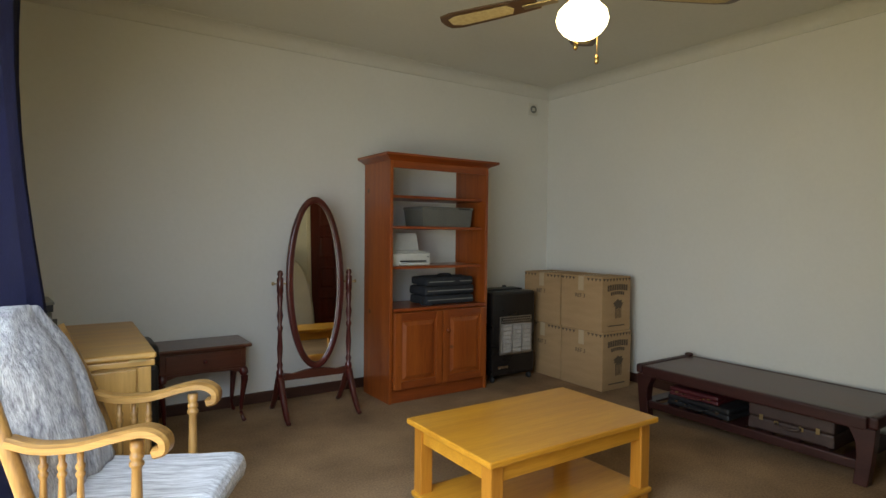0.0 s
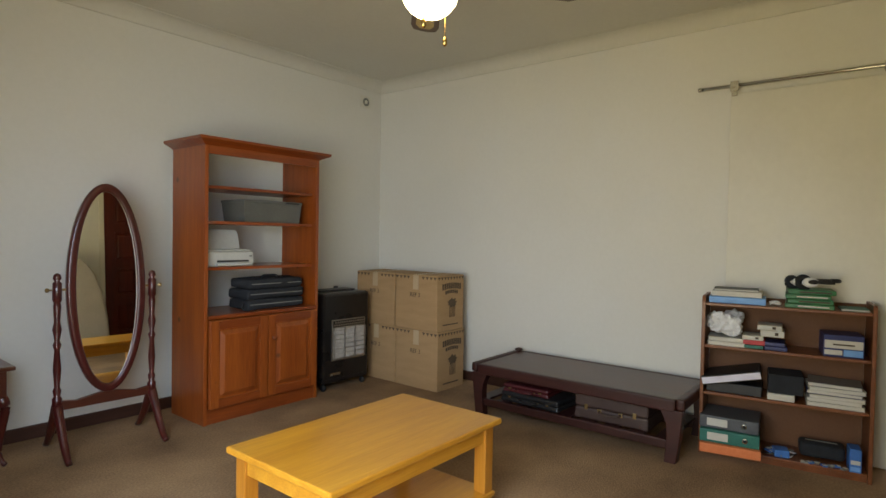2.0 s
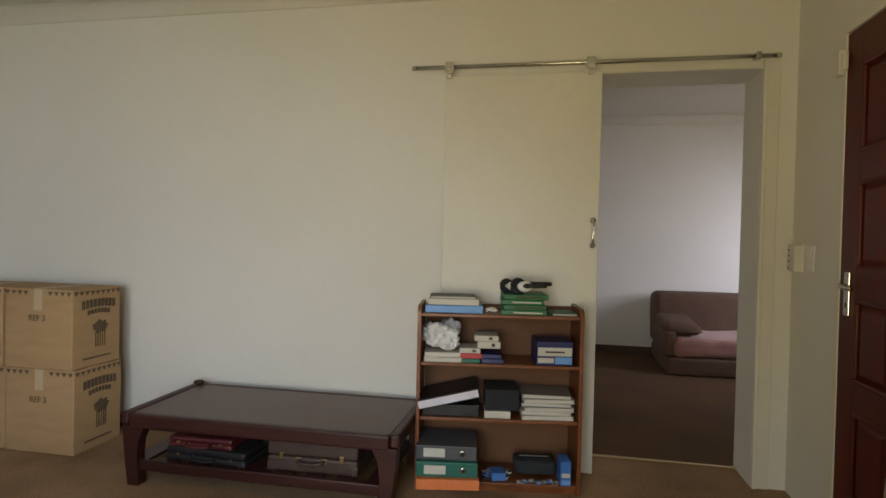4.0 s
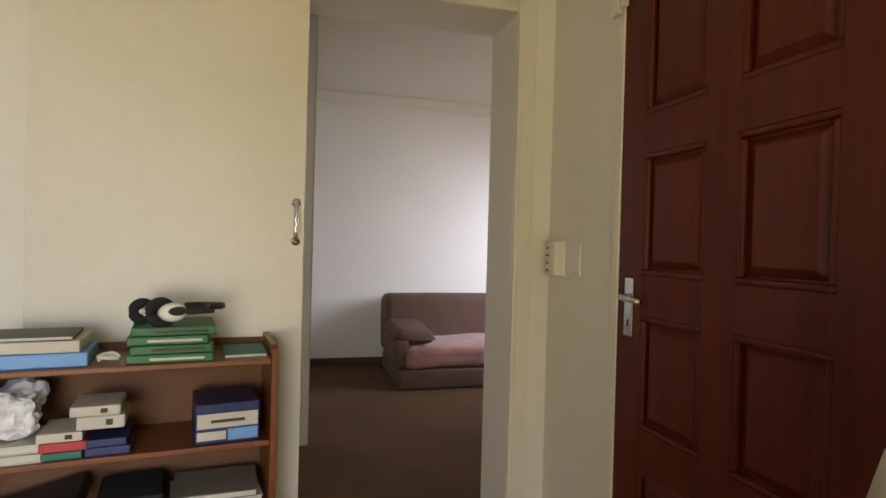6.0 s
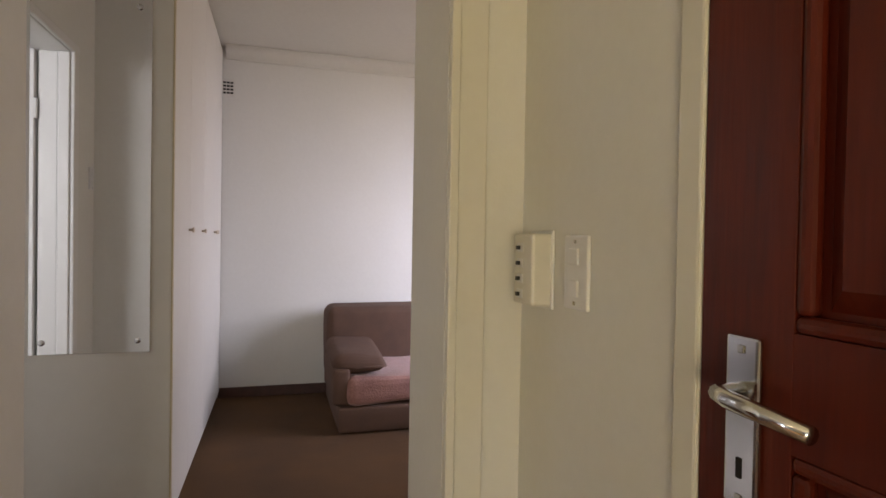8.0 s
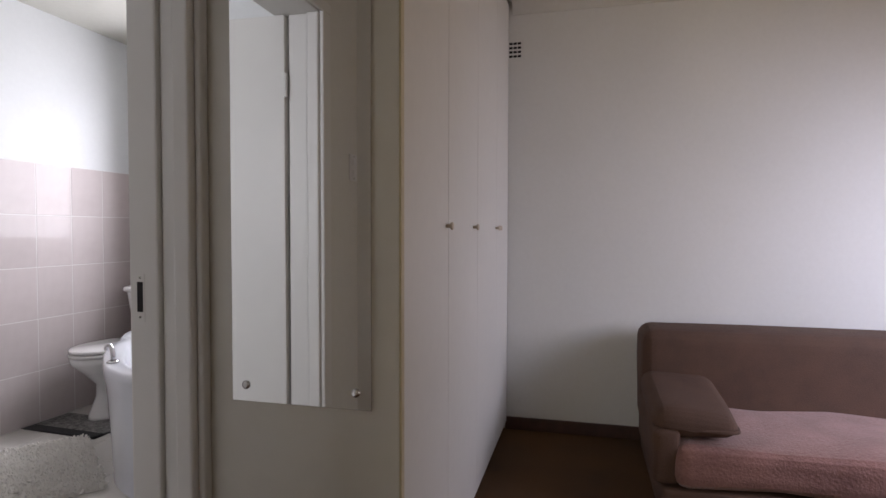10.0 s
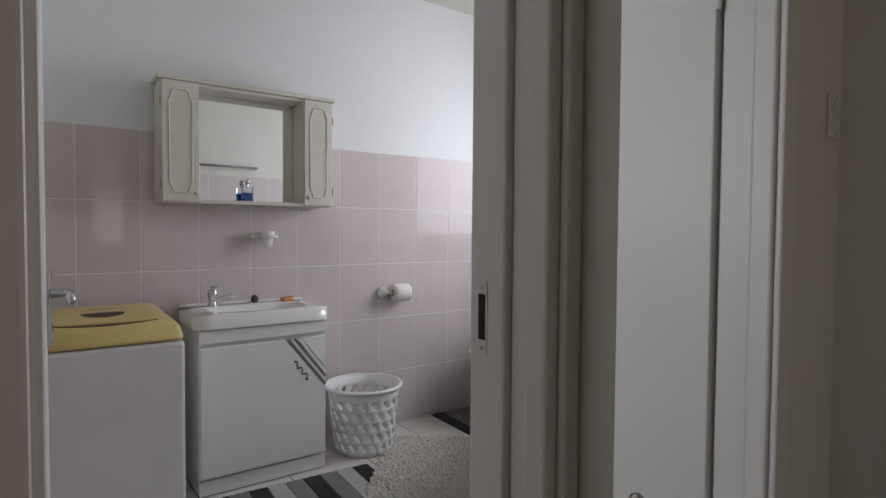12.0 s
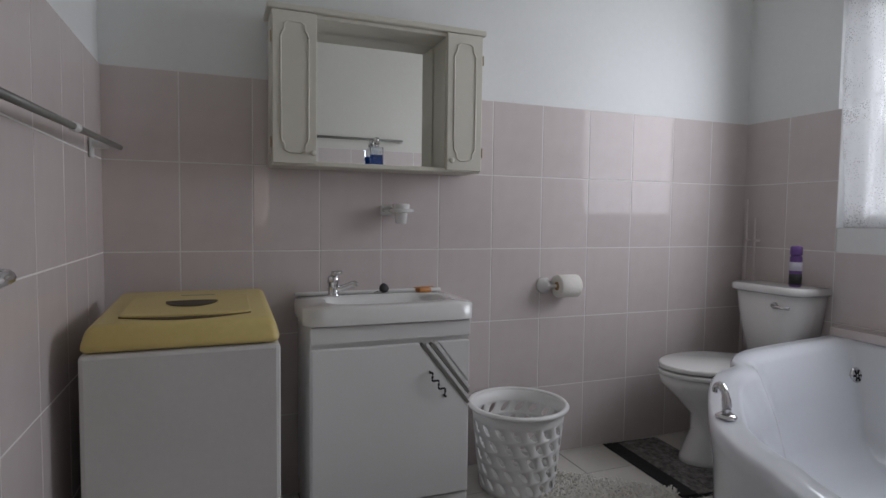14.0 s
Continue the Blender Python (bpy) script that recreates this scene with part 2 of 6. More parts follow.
def lace(name):
    """Thin net: threads that let light through, with small open eyes and a larger leaf pattern."""
    m = bpy.data.materials.new(name)
    m.use_nodes = True
    n, l = m.node_tree.nodes, m.node_tree.links
    n.remove(n["Principled BSDF"])
    co = n.new("ShaderNodeTexCoord")
    eyes = n.new("ShaderNodeTexVoronoi")
    eyes.inputs["Scale"].default_value = 130
    leaf = n.new("ShaderNodeTexNoise")
    leaf.inputs["Scale"].default_value, leaf.inputs["Detail"].default_value = 14, 3
    for q in (eyes, leaf):
        l.new(co.outputs["Object"], q.inputs["Vector"])
    add = n.new("ShaderNodeMath")
    add.operation = "ADD"
    l.new(eyes.outputs["Distance"], add.inputs[0])
    l.new(leaf.outputs["Fac"], add.inputs[1])
    r = n.new("ShaderNodeMapRange")
    r.inputs["From Min"].default_value, r.inputs["From Max"].default_value = 0.58, 0.86
    r.inputs["To Min"].default_value, r.inputs["To Max"].default_value = 0.50, 0.97
    l.new(add.outputs[0], r.inputs["Value"])
    d, tr, op = n.new("ShaderNodeBsdfDiffuse"), n.new("ShaderNodeBsdfTranslucent"), n.new("ShaderNodeBsdfTransparent")
    d.inputs["Color"].default_value = tr.inputs["Color"].default_value = (0.86, 0.86, 0.87, 1)
    half, net = n.new("ShaderNodeMixShader"), n.new("ShaderNodeMixShader")
    half.inputs["Fac"].default_value = 0.55
    l.new(d.outputs[0], half.inputs[1])
    l.new(tr.outputs[0], half.inputs[2])
    l.new(r.outputs["Result"], net.inputs["Fac"])
    l.new(op.outputs[0], net.inputs[1])
    l.new(half.outputs[0], net.inputs[2])
    l.new(net.outputs[0], n["Material Output"].inputs["Surface"])
    M[name] = m


lace("lace")
plain("bright_sky", (0.9, 0.93, 1.0), 1.0, emit=3.5)
M["bright_sky"].node_tree.nodes["Principled BSDF"].inputs["Emission Color"].default_value = (0.93, 0.97, 1.0, 1)
plain("dark_hole", (0.006, 0.004, 0.004), 0.7)


# ---- building helpers ----
def part(name, bm, material, parent=None, label="", smooth=False):
    """Links a bmesh as ONE mesh object under a thing or a part."""
    me = bpy.data.meshes.new(name)
    bm.to_mesh(me)
    bm.free()
    me.materials.append(M[material])
    if smooth:
        for f in me.polygons:
            f.use_smooth = True
    ob = new(name, me)
    ob.parent = parent
    if label:
        ob["label"] = label
    return ob


def thing(name, m, label, category, group=""):
    ob = new(name)
    ob.empty_display_size = 0.1
    ob.matrix_world = m
    return tagged(ob, label, category, group)


def setting(name, bm, material, label, category="", smooth=False):
    ob = part(name, bm, material, None, "", smooth)
    return tagged(ob, label, category or name.split("_")[0], "", "structure")


def box(x0, x1, y0, y1, z0, z1, bev=0.0, bm=None, seg=2):
    """A box, with rounded edges if bev is given; added to bm if there is one."""
    b = bmesh.new()
    bmesh.ops.create_cube(b, size=1.0)
    for v in b.verts:
        v.co = Vector((x0 + (v.co.x + 0.5) * (x1 - x0), y0 + (v.co.y + 0.5) * (y1 - y0), z0 + (v.co.z + 0.5) * (z1 - z0)))
    if bev > 0:
        bmesh.ops.bevel(b, geom=b.edges[:], offset=bev, segments=seg, affect="EDGES", profile=0.5)
    return join(bm, b)


def join(bm, b):
    if bm is None:
        return b
    me = bpy.data.meshes.new("tmp")
    b.to_mesh(me)
    b.free()
    bm.from_mesh(me)
    bpy.data.meshes.remove(me)
    return bm


def lathe(profile, n=24, bm=None, sx=1.0, sy=1.0, cx=0.0, cy=0.0):
    """A turned shape round z; profile: (radius, z) from bottom to top."""
    b = bmesh.new()
    rings = []
    for r, z in profile:
        rings.append([b.verts.new((cx + sx * r * math.cos(2 * math.pi * i / n), cy + sy * r * math.sin(2 * math.pi * i / n), z)) for i in range(n)])
    for lo, hi in zip(rings, rings[1:]):
        for i in range(n):
            b.faces.new((lo[i], lo[(i + 1) % n], hi[(i + 1) % n], hi[i]))
    b.faces.new(rings[0][::-1])
    b.faces.new(rings[-1])
    return join(bm, b)


def tube(points, radius, n=10, bm=None, taper=None):
    """A round bar through points; radius is a number or one per point."""
    b = bmesh.new()
    pts = [Vector(p) for p in points]
    rad = radius if isinstance(radius, (list, tuple)) else [radius] * len(pts)
    rings = []
    for i, p in enumerate(pts):
        d = (pts[min(i + 1, len(pts) - 1)] - pts[max(i - 1, 0)]).normalized()
        side = d.cross(Vector((0, 0, 1)))
        if side.length < 0.05:
            side = d.cross(Vector((0, 1, 0)))
        side.normalize()
        up = side.cross(d)
        rings.append([b.verts.new(p + rad[min(i, len(rad) - 1)] * (math.cos(2 * math.pi * k / n) * side + math.sin(2 * math.pi * k / n) * up)) for k in range(n)])
    for lo, hi in zip(rings, rings[1:]):
        for k in range(n):
            b.faces.new((lo[k], lo[(k + 1) % n], hi[(k + 1) % n], hi[k]))
    b.faces.new(rings[0][::-1])
    b.faces.new(rings[-1])
    bmesh.ops.recalc_face_normals(b, faces=b.faces[:])
    return join(bm, b)


def slab(outline, z0, z1, bev=0.0, bm=None, seg=2):
    """A flat piece of any outline in x, y, from z0 to z1."""
    b = bmesh.new()
    f = b.faces.new([b.verts.new((x, y, z0)) for x, y in outline])
    r = bmesh.ops.extrude_face_region(b, geom=[f])
    for v in r["geom"]:
        if isinstance(v, bmesh.types.BMVert):
            v.co.z = z1
    bmesh.ops.recalc_face_normals(b, faces=b.faces[:])
    if bev > 0:
        bmesh.ops.bevel(b, geom=b.edges[:], offset=bev, segments=seg, affect="EDGES", profile=0.5)
    return join(bm, b)


def turned(bm, m):
    bmesh.ops.transform(bm, matrix=m, verts=bm.verts[:])
    return bm


def spline(points, n=6):
    """A smooth line through points."""
    p = [Vector(q) for q in points]
    p = [2 * p[0] - p[1]] + p + [2 * p[-1] - p[-2]]
    out = []
    for i in range(1, len(p) - 2):
        for k in range(n):
            t = k / n
            out.append(0.5 * ((2 * p[i]) + (p[i + 1] - p[i - 1]) * t + (2 * p[i - 1] - 5 * p[i] + 4 * p[i + 1] - p[i + 2]) * t * t + (3 * p[i] - p[i - 1] - 3 * p[i + 1] + p[i + 2]) * t ** 3))
    return out + [p[-2]]


def soft(bm, cuts, amount, scale, seed=0.0):
    """Subdivides and gives an uneven, cloth-like surface."""
    bmesh.ops.subdivide_edges(bm, edges=bm.edges[:], cuts=cuts, use_grid_fill=True)
    bm.normal_update()
    for v in bm.verts:
        v.co += v.normal * amount * noise.noise(v.co * scale + Vector((seed, 0, 0)))
    return bm


# ---- structure ----
H = 2.57
EX, EX2 = 4.19, 4.46          # wall between the living room and the bedroom
SY, NY, WX = -0.20, 4.50, 0.03
OPN, OPS, OPH = 0.72, -0.045, 2.055   # doorway in it
FX = 7.63
BY, BY2 = 1.19, 1.37          # wall between the bedroom and the bathroom
BN, BW, BE = 3.50, 4.755, 7.76
DX0, DX1 = 4.80, 5.53        # bathroom doorway


def wall(name, label, *boxes, paint="wall_paint"):
    bm = bmesh.new()
    for b in boxes:
        box(*b, bm=bm)
    return setting(name, bm, paint, label, "wall")


wall("wall_north", "cream-painted plaster wall behind the bookcase", (WX - 0.2, EX, NY, NY + 0.2, 0, H))
wall("wall_west", "cream-painted plaster wall with the patio opening", (WX - 0.2, WX, 2.45, NY, 0, H), (WX - 0.2, WX, SY - 0.2, 0.5, 0, H), (WX - 0.2, WX, 0.5, 2.45, 2.1, H))
wall("wall_south", "cream-painted plaster wall with the dark wooden door", (WX - 0.2, 2.83, SY - 0.2, SY, 0, H), (3.74, EX, SY - 0.2, SY, 0, H), (2.83, 3.74, SY - 0.2, SY, 2.06, H))
wall("wall_east", "cream-painted plaster wall with the doorway to the bedroom", (EX, EX2, OPN, NY + 0.2, 0, H), (EX, EX2, -2.8, OPS, 0, H), (EX, EX2, OPS, OPN, OPH, H))
wall("wall_bedroom_east", "cream-painted bedroom wall behind the sofa", (FX, FX + 0.3, -2.8, BY2, 0, H))
wall("wall_bedroom_south", "cream-painted bedroom wall with the window", (EX2, FX, -2.8, -2.6, 0, 0.9), (EX2, FX, -2.8, -2.6, 2.1, H), (EX2, 5.5, -2.8, -2.6, 0.9, 2.1), (7.1, FX, -2.8, -2.6, 0.9, 2.1))
wall("wall_bathroom_south", "cream-painted wall between bedroom and bathroom", (EX2, DX0, BY, BY2, 0, H), (DX1, FX, BY, BY2, 0, H), (DX0, DX1, BY, BY2, 2.06, H), (FX, BE, BY2 - 0.05, BY2, 0, H))
wall("wall_bathroom_north", "white-painted bathroom wall above the tiles", (BW - 0.2, BE + 0.2, BN, BN + 0.2, 0, H), paint="bath_paint")
wall("wall_bathroom_west", "white-painted bathroom wall above the tiles", (BW - 0.2, BW, BY2, BN, 0, H), paint="bath_paint")
wall("wall_bathroom_east", "white-painted bathroom wall with the window", (BE, BE + 0.2, BY2, 2.05, 0, H), (BE, BE + 0.2, 3.02, BN, 0, H), (BE, BE + 0.2, 2.05, 3.02, 0, 1.08), (BE, BE + 0.2, 2.05, 3.02, 2.12, H), paint="bath_paint")
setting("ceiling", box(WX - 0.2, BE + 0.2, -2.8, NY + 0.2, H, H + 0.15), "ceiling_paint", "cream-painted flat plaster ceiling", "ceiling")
bm = box(WX - 0.2, EX2 - 0.02, SY - 0.2, NY + 0.2, -0.08, 0)
setting("floor", bm, "carpet", "brown fitted loop carpet", "floor")
setting("floor_bedroom", box(EX2 - 0.02, FX + 0.3, -2.8, BY + 0.1, -0.08, 0), "carpet_red_shaded", "reddish brown fitted loop carpet", "floor")
setting("floor_bathroom", box(BW - 0.2, BE + 0.2, BY + 0.1, BN + 0.2, -0.08, -0.004), "floor_grout", "dark grout bed between the bathroom floor tiles", "floor")
setting("ground", box(-80, 80, -80, 80, -0.5, -0.3), "grass", "garden lawn outside the windows", "ground")


# ---- living room ----
def skirt(name, runs):
    bm = bmesh.new()
    for r in runs:
        box(*r, 0.004, bm=bm)
    setting(name, bm, "dark_skirting", "dark-stained wooden skirting board along the wall", "baseboard")


skirt("baseboard_living", [(WX, EX - 0.004, NY - 0.018, NY - 0.001, 0, 0.075), (EX - 0.018, EX - 0.001, OPN + 0.02, NY - 0.02, 0, 0.075), (WX + 0.001, WX + 0.018, 2.47, NY - 0.02, 0, 0.075)])
skirt("baseboard_bedroom", [(FX - 0.018, FX - 0.001, -2.58, 0.66, 0, 0.075), (EX2 + 0.001, EX2 + 0.018, -2.58, OPS - 0.04, 0, 0.075)])


def cove(bm, p0, p1, inward, r=0.085, n=8):
    """A hollow plaster cove between a wall and the ceiling, from p0 to p1."""
    prof = [(0.0005, H - r - 0.004), (0.004, H - r)] + [(0.004 + r - r * math.cos(k * math.pi / 2 / n), H - 0.005 - r + r * math.sin(k * math.pi / 2 / n)) for k in range(1, n + 1)] + [(r + 0.008, H - 0.005), (r + 0.008, H - 0.0005), (0.0005, H - 0.0005)]
    ends = []
    for x, y in (p0, p1):
        ends.append([bm.verts.new((x + inward[0] * o, y + inward[1] * o, z)) for o, z in prof])
    for k in range(len(prof)):
        j = (k + 1) % len(prof)
        bm.faces.new((ends[0][k], ends[0][j], ends[1][j], ends[1][k]))


bm = bmesh.new()
for p0, p1, inward in (((EX, SY), (EX, NY), (-1, 0)), ((WX, SY), (EX, SY), (0, 1)), ((WX, NY), (EX, NY), (0, -1)), ((WX, SY), (WX, NY), (1, 0)), ((FX, -2.6), (FX, 0.63), (-1, 0)), ((EX2, -2.6), (EX2, BY), (1, 0))):
    cove(bm, p0, p1, inward)
bmesh.ops.recalc_face_normals(bm, faces=bm.faces[:])
for f in bm.faces:
    f.smooth = True
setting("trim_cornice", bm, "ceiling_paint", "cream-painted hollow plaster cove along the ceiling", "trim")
bm = bmesh.new()
for r in [(EX - 0.012, EX - 0.001, OPS - 0.075, OPS - 0.002, 0, OPH + 0.05), (EX - 0.022, EX - 0.002, OPS - 0.018, OPS - 0.0, 0, OPH + 0.04), (EX - 0.010, EX - 0.001, OPS, OPN, OPH + 0.001, OPH + 0.06)]:
    box(*r, 0.003, bm=bm)
setting("trim_doorway", bm, "cream_gloss", "cream-painted architrave beside the doorway", "trim")
setting("threshold", box(EX2 - 0.045, EX2 - 0.02, OPS, OPN, 0.0, 0.006, 0.002), "brass_dull", "thin metal carpet strip across the doorway", "trim")


def window_frame(name, axis, at, a0, a1, z0, z1, bars, label):
    """A glazed frame in a wall; axis: the direction in which it runs."""
    ob = thing(name, pose(0, 0, 0), label, "window")
    ob["kind"] = "structure"

    def bar(u0, u1, w0, w1, nm):
        bb = box(at - 0.02, at + 0.02, u0, u1, w0, w1, 0.004) if axis == "y" else box(u0, u1, at - 0.02, at + 0.02, w0, w1, 0.004)
        part(nm, bb, "white_gloss", ob)
    bar(a0, a1, z0, z0 + 0.05, "frame")
    bar(a0, a1, z1 - 0.05, z1, "frame")
    bar(a0, a0 + 0.05, z0 + 0.05, z1 - 0.05, "frame")
    bar(a1 - 0.05, a1, z0 + 0.05, z1 - 0.05, "frame")
    for u in bars:
        bar(u - 0.022, u + 0.022, z0 + 0.05, z1 - 0.05, "mullion")
    g = box(at - 0.003, at + 0.003, a0 + 0.04, a1 - 0.04, z0 + 0.04, z1 - 0.04) if axis == "y" else box(a0 + 0.04, a1 - 0.04, at - 0.003, at + 0.003, z0 + 0.04, z1 - 0.04)
    pane = part("pane", g, "window_glass", ob)
    pane.visible_shadow = False


window_frame("window_patio", "y", WX - 0.14, 0.5, 2.45, 0.0, 2.1, [1.475], "glazed white patio door in the west wall")
window_frame("window_bedroom", "x", -2.72, 5.5, 7.1, 0.9, 2.1, [6.03, 6.57], "white-framed bedroom window")


def curtain(name, x, y0, y1, z0, z1, waves, depth, material, label):
    bm = bmesh.new()
    n, k = waves * 10, 14
    rows = []
    for j in range(k + 1):
        v = j / k
        row = []
        for i in range(n + 1):
            u = i / n
            sway = 0.5 + 0.5 * math.sin(u * waves * 2 * math.pi + 0.6 * math.sin(3 * v))
            bulge = 0.75 + 0.25 * math.sin(v * 5.0 + 1.0)
            row.append(bm.verts.new((x + depth * sway * bulge, y0 + (y1 - y0) * u + 0.02 * math.sin(4 * v + i * 0.2), z0 + (z1 - z0) * v)))
        rows.append(row)
    for a, b in zip(rows, rows[1:]):
        for i in range(n):
            bm.faces.new((a[i], a[i + 1], b[i + 1], b[i]))
    bmesh.ops.solidify(bm, geom=bm.faces[:], thickness=0.004)
    ob = part(name, bm, material, None, "", True)
    return tagged(ob, label, "curtain")


curtain("curtain", 0.075, 2.58, 2.82, 0.02, 2.34, 3, 0.24, "navy_curtain", "dark navy blue full-length curtain drawn back beside the patio door")
rod = thing("curtain_rod", pose(0.14, 1.35, 2.36), "thin dark metal curtain rod above the patio door", "curtain rod")
part("rod", tube([(0, -1.1, 0), (0, 1.45, 0)], 0.011), "black_plastic", rod, smooth=True)
for yy in (-1.0, 1.42):
    part("bracket", box(-0.108, 0.01, yy - 0.01, yy + 0.01, -0.012, 0.012, 0.003), "black_plastic", rod)


def coffee_table():
    t = thing("coffee_table", pose(2.01, 2.322, 0), "honey-coloured wooden coffee table with a lower shelf", "table")
    w, d = 0.475, 0.29
    part("tabletop", box(-w, w, -d, d, 0.375, 0.40, 0.006), "honey", t)
    for sx in (-1, 1):
        part("apron", box(sx * (w - 0.045) - 0.009, sx * (w - 0.045) + 0.009, -d + 0.085, d - 0.085, 0.305, 0.374), "honey", t)
        for sy in (-1, 1):
            b = box(sx * (w - 0.055) - 0.029, sx * (w - 0.055) + 0.029, sy * (d - 0.055) - 0.029, sy * (d - 0.055) + 0.029, 0.0, 0.374, 0.004)
            part("leg", b, "honey_v", t)
    for sy in (-1, 1):
        part("apron", box(-w + 0.085, w - 0.085, sy * (d - 0.045) - 0.009, sy * (d - 0.045) + 0.009, 0.305, 0.374), "honey", t)
    part("shelf", box(-w + 0.015, w - 0.015, -d + 0.015, d - 0.015, 0.062, 0.088, 0.010), "honey", t)


coffee_table()


def raised_door(x0, x1, z0, z1, y, parent, material, knob_x):
    """A cabinet door with a raised centre panel, facing -y."""
    d = part("door", box(x0, x1, y - 0.020, y, z0, z1, 0.003), material, parent)
    f = 0.055
    for a in ((x0 + 0.002, x0 + f, z0 + 0.002, z1 - 0.002), (x1 - f, x1 - 0.002, z0 + 0.002, z1 - 0.002)):
        part("stile", box(a[0], a[1], y - 0.034, y - 0.021, a[2], a[3], 0.003), material, d)
    for a in ((z0 + 0.002, z0 + f), (z1 - f, z1 - 0.002)):
        part("rail", box(x0 + f, x1 - f, y - 0.0335, y - 0.021, a[0], a[1], 0.003), "pine_h", d)
    bm = box(x0 + f + 0.010, x1 - f - 0.010, y - 0.033, y - 0.019, z0 + f + 0.010, z1 - f - 0.010)
    for v in bm.verts:
        if v.co.y < y - 0.025:
            v.co.x += 0.028 if v.co.x < (x0 + x1) / 2 else -0.028
            v.co.z += 0.028 if v.co.z < (z0 + z1) / 2 else -0.028
    part("panel", bm, material, d)
    if knob_x is None:
        return
    k = turned(lathe([(0.006, 0), (0.007, 0.012), (0.016, 0.020), (0.017, 0.028), (0.010, 0.034)], 16), pose(knob_x, y - 0.033, (z0 + z1) / 2 + 0.12, 90, 0, 0))
    part("knob", k, "pine_h", d, "turned wooden knob", True)


def bookcase():
    t = thing("bookcase", pose(2.185, 3.965, 0), "orange-stained pine bookcase with open shelves above two panelled doors", "bookcase")
    w, d, h = 0.858, 0.40, 1.712
    for x in (0, w - 0.024):
        part("side_panel", box(x, x + 0.024, 0.0, d, 0, h, 0.002), "pine", t)
    part("plinth", box(0.025, w - 0.025, 0.012, 0.03, 0, 0.095, 0.002), "pine_h", t)
    part("bottom_board", box(0.025, w - 0.025, 0.03, d, 0.095, 0.115), "pine_h", t)
    part("counter", box(0.025, w - 0.025, -0.012, d, 0.645, 0.668, 0.004), "pine_h", t)
    part("cabinet_back", box(0.025, w - 0.025, d - 0.01, d - 0.002, 0.115, 0.645), "pine", t)
    for z in (0.942, 1.228, 1.446):
        part("shelf", box(0.025, w - 0.025, 0.045, d - 0.01, z, z + 0.02, 0.003), "pine_h", t)
    part("top_rail", box(0.025, w - 0.025, 0.0, 0.02, h - 0.06, h), "pine_h", t)
    part("top_board", box(0.0, w, 0.0, d, h + 0.001, h + 0.012), "pine_h", t)
    bm = bmesh.new()
    prof = [(0.0, h - 0.012), (0.010, h - 0.004), (0.030, h + 0.006), (0.052, h + 0.016), (0.060, h + 0.022), (0.060, h + 0.036), (0.0, h + 0.036)]
    rows = []
    for o, z in prof:
        rows.append([bm.verts.new(p) for p in ((-o, d, z), (-o, -o, z), (w + o, -o, z), (w + o, d, z))])
    for a, b in zip(rows, rows[1:]):
        for i in range(3):
            bm.faces.new((a[i], a[i + 1], b[i + 1], b[i]))
    bm.faces.new(rows[-1])
    bmesh.ops.recalc_face_normals(bm, faces=bm.faces[:])
    part("cornice", bm, "pine_h", t)
    part("mid_post", box(w / 2 - 0.012, w / 2 + 0.012, 0.004, 0.03, 0.115, 0.645), "pine", t)
    raised_door(0.028, w / 2 - 0.003, 0.100, 0.640, 0.003, t, "pine", None)
    raised_door(w / 2 + 0.003, w - 0.028, 0.100, 0.640, 0.003, t, "pine", w / 2 + 0.035)


bookcase()
BC = pose(2.185, 3.965, 0)


def plastic_bin():
    t = thing("storage_bin", BC @ pose(0.535, 0.21, 1.248), "grey plastic storage tray with a rolled rim on the shelf", "storage box")
    bm = bmesh.new()
    outer = [(-0.215, -0.125, 0), (0.215, -0.125, 0), (0.215, 0.125, 0), (-0.215, 0.125, 0)]
    lo = [bm.verts.new(p) for p in outer]
    hi = [bm.verts.new((p[0] * 1.06, p[1] * 1.10, 0.14)) for p in outer]
    hi2 = [bm.verts.new((p[0] * 1.03, p[1] * 1.06, 0.138)) for p in outer]
    lo2 = [bm.verts.new((p[0] * 0.96, p[1] * 0.96, 0.008)) for p in outer]
    bm.faces.new(lo[::-1])
    bm.faces.new(lo2)
    for a, b in ((lo, hi), (hi, hi2), (hi2, lo2)):
        for i in range(4):
            bm.faces.new((a[i], a[(i + 1) % 4], b[(i + 1) % 4], b[i]))
    part("tub", bm, "bin_plastic", t)
    part("rim", box(-0.232, 0.232, -0.142, -0.128, 0.128, 0.148, 0.005), "bin_plastic", t)
    part("rim", box(-0.232, 0.232, 0.128, 0.142, 0.128, 0.148, 0.005), "bin_plastic", t)
    part("rim", box(-0.232, -0.218, -0.127, 0.127, 0.128, 0.148, 0.005), "bin_plastic", t)
    part("rim", box(0.218, 0.232, -0.127, 0.127, 0.128, 0.148, 0.005), "bin_plastic", t)
    part("grip_slot", box(0.09, 0.20, -0.1445, -0.1425, 0.132, 0.142), "black_plastic", t)


plastic_bin()


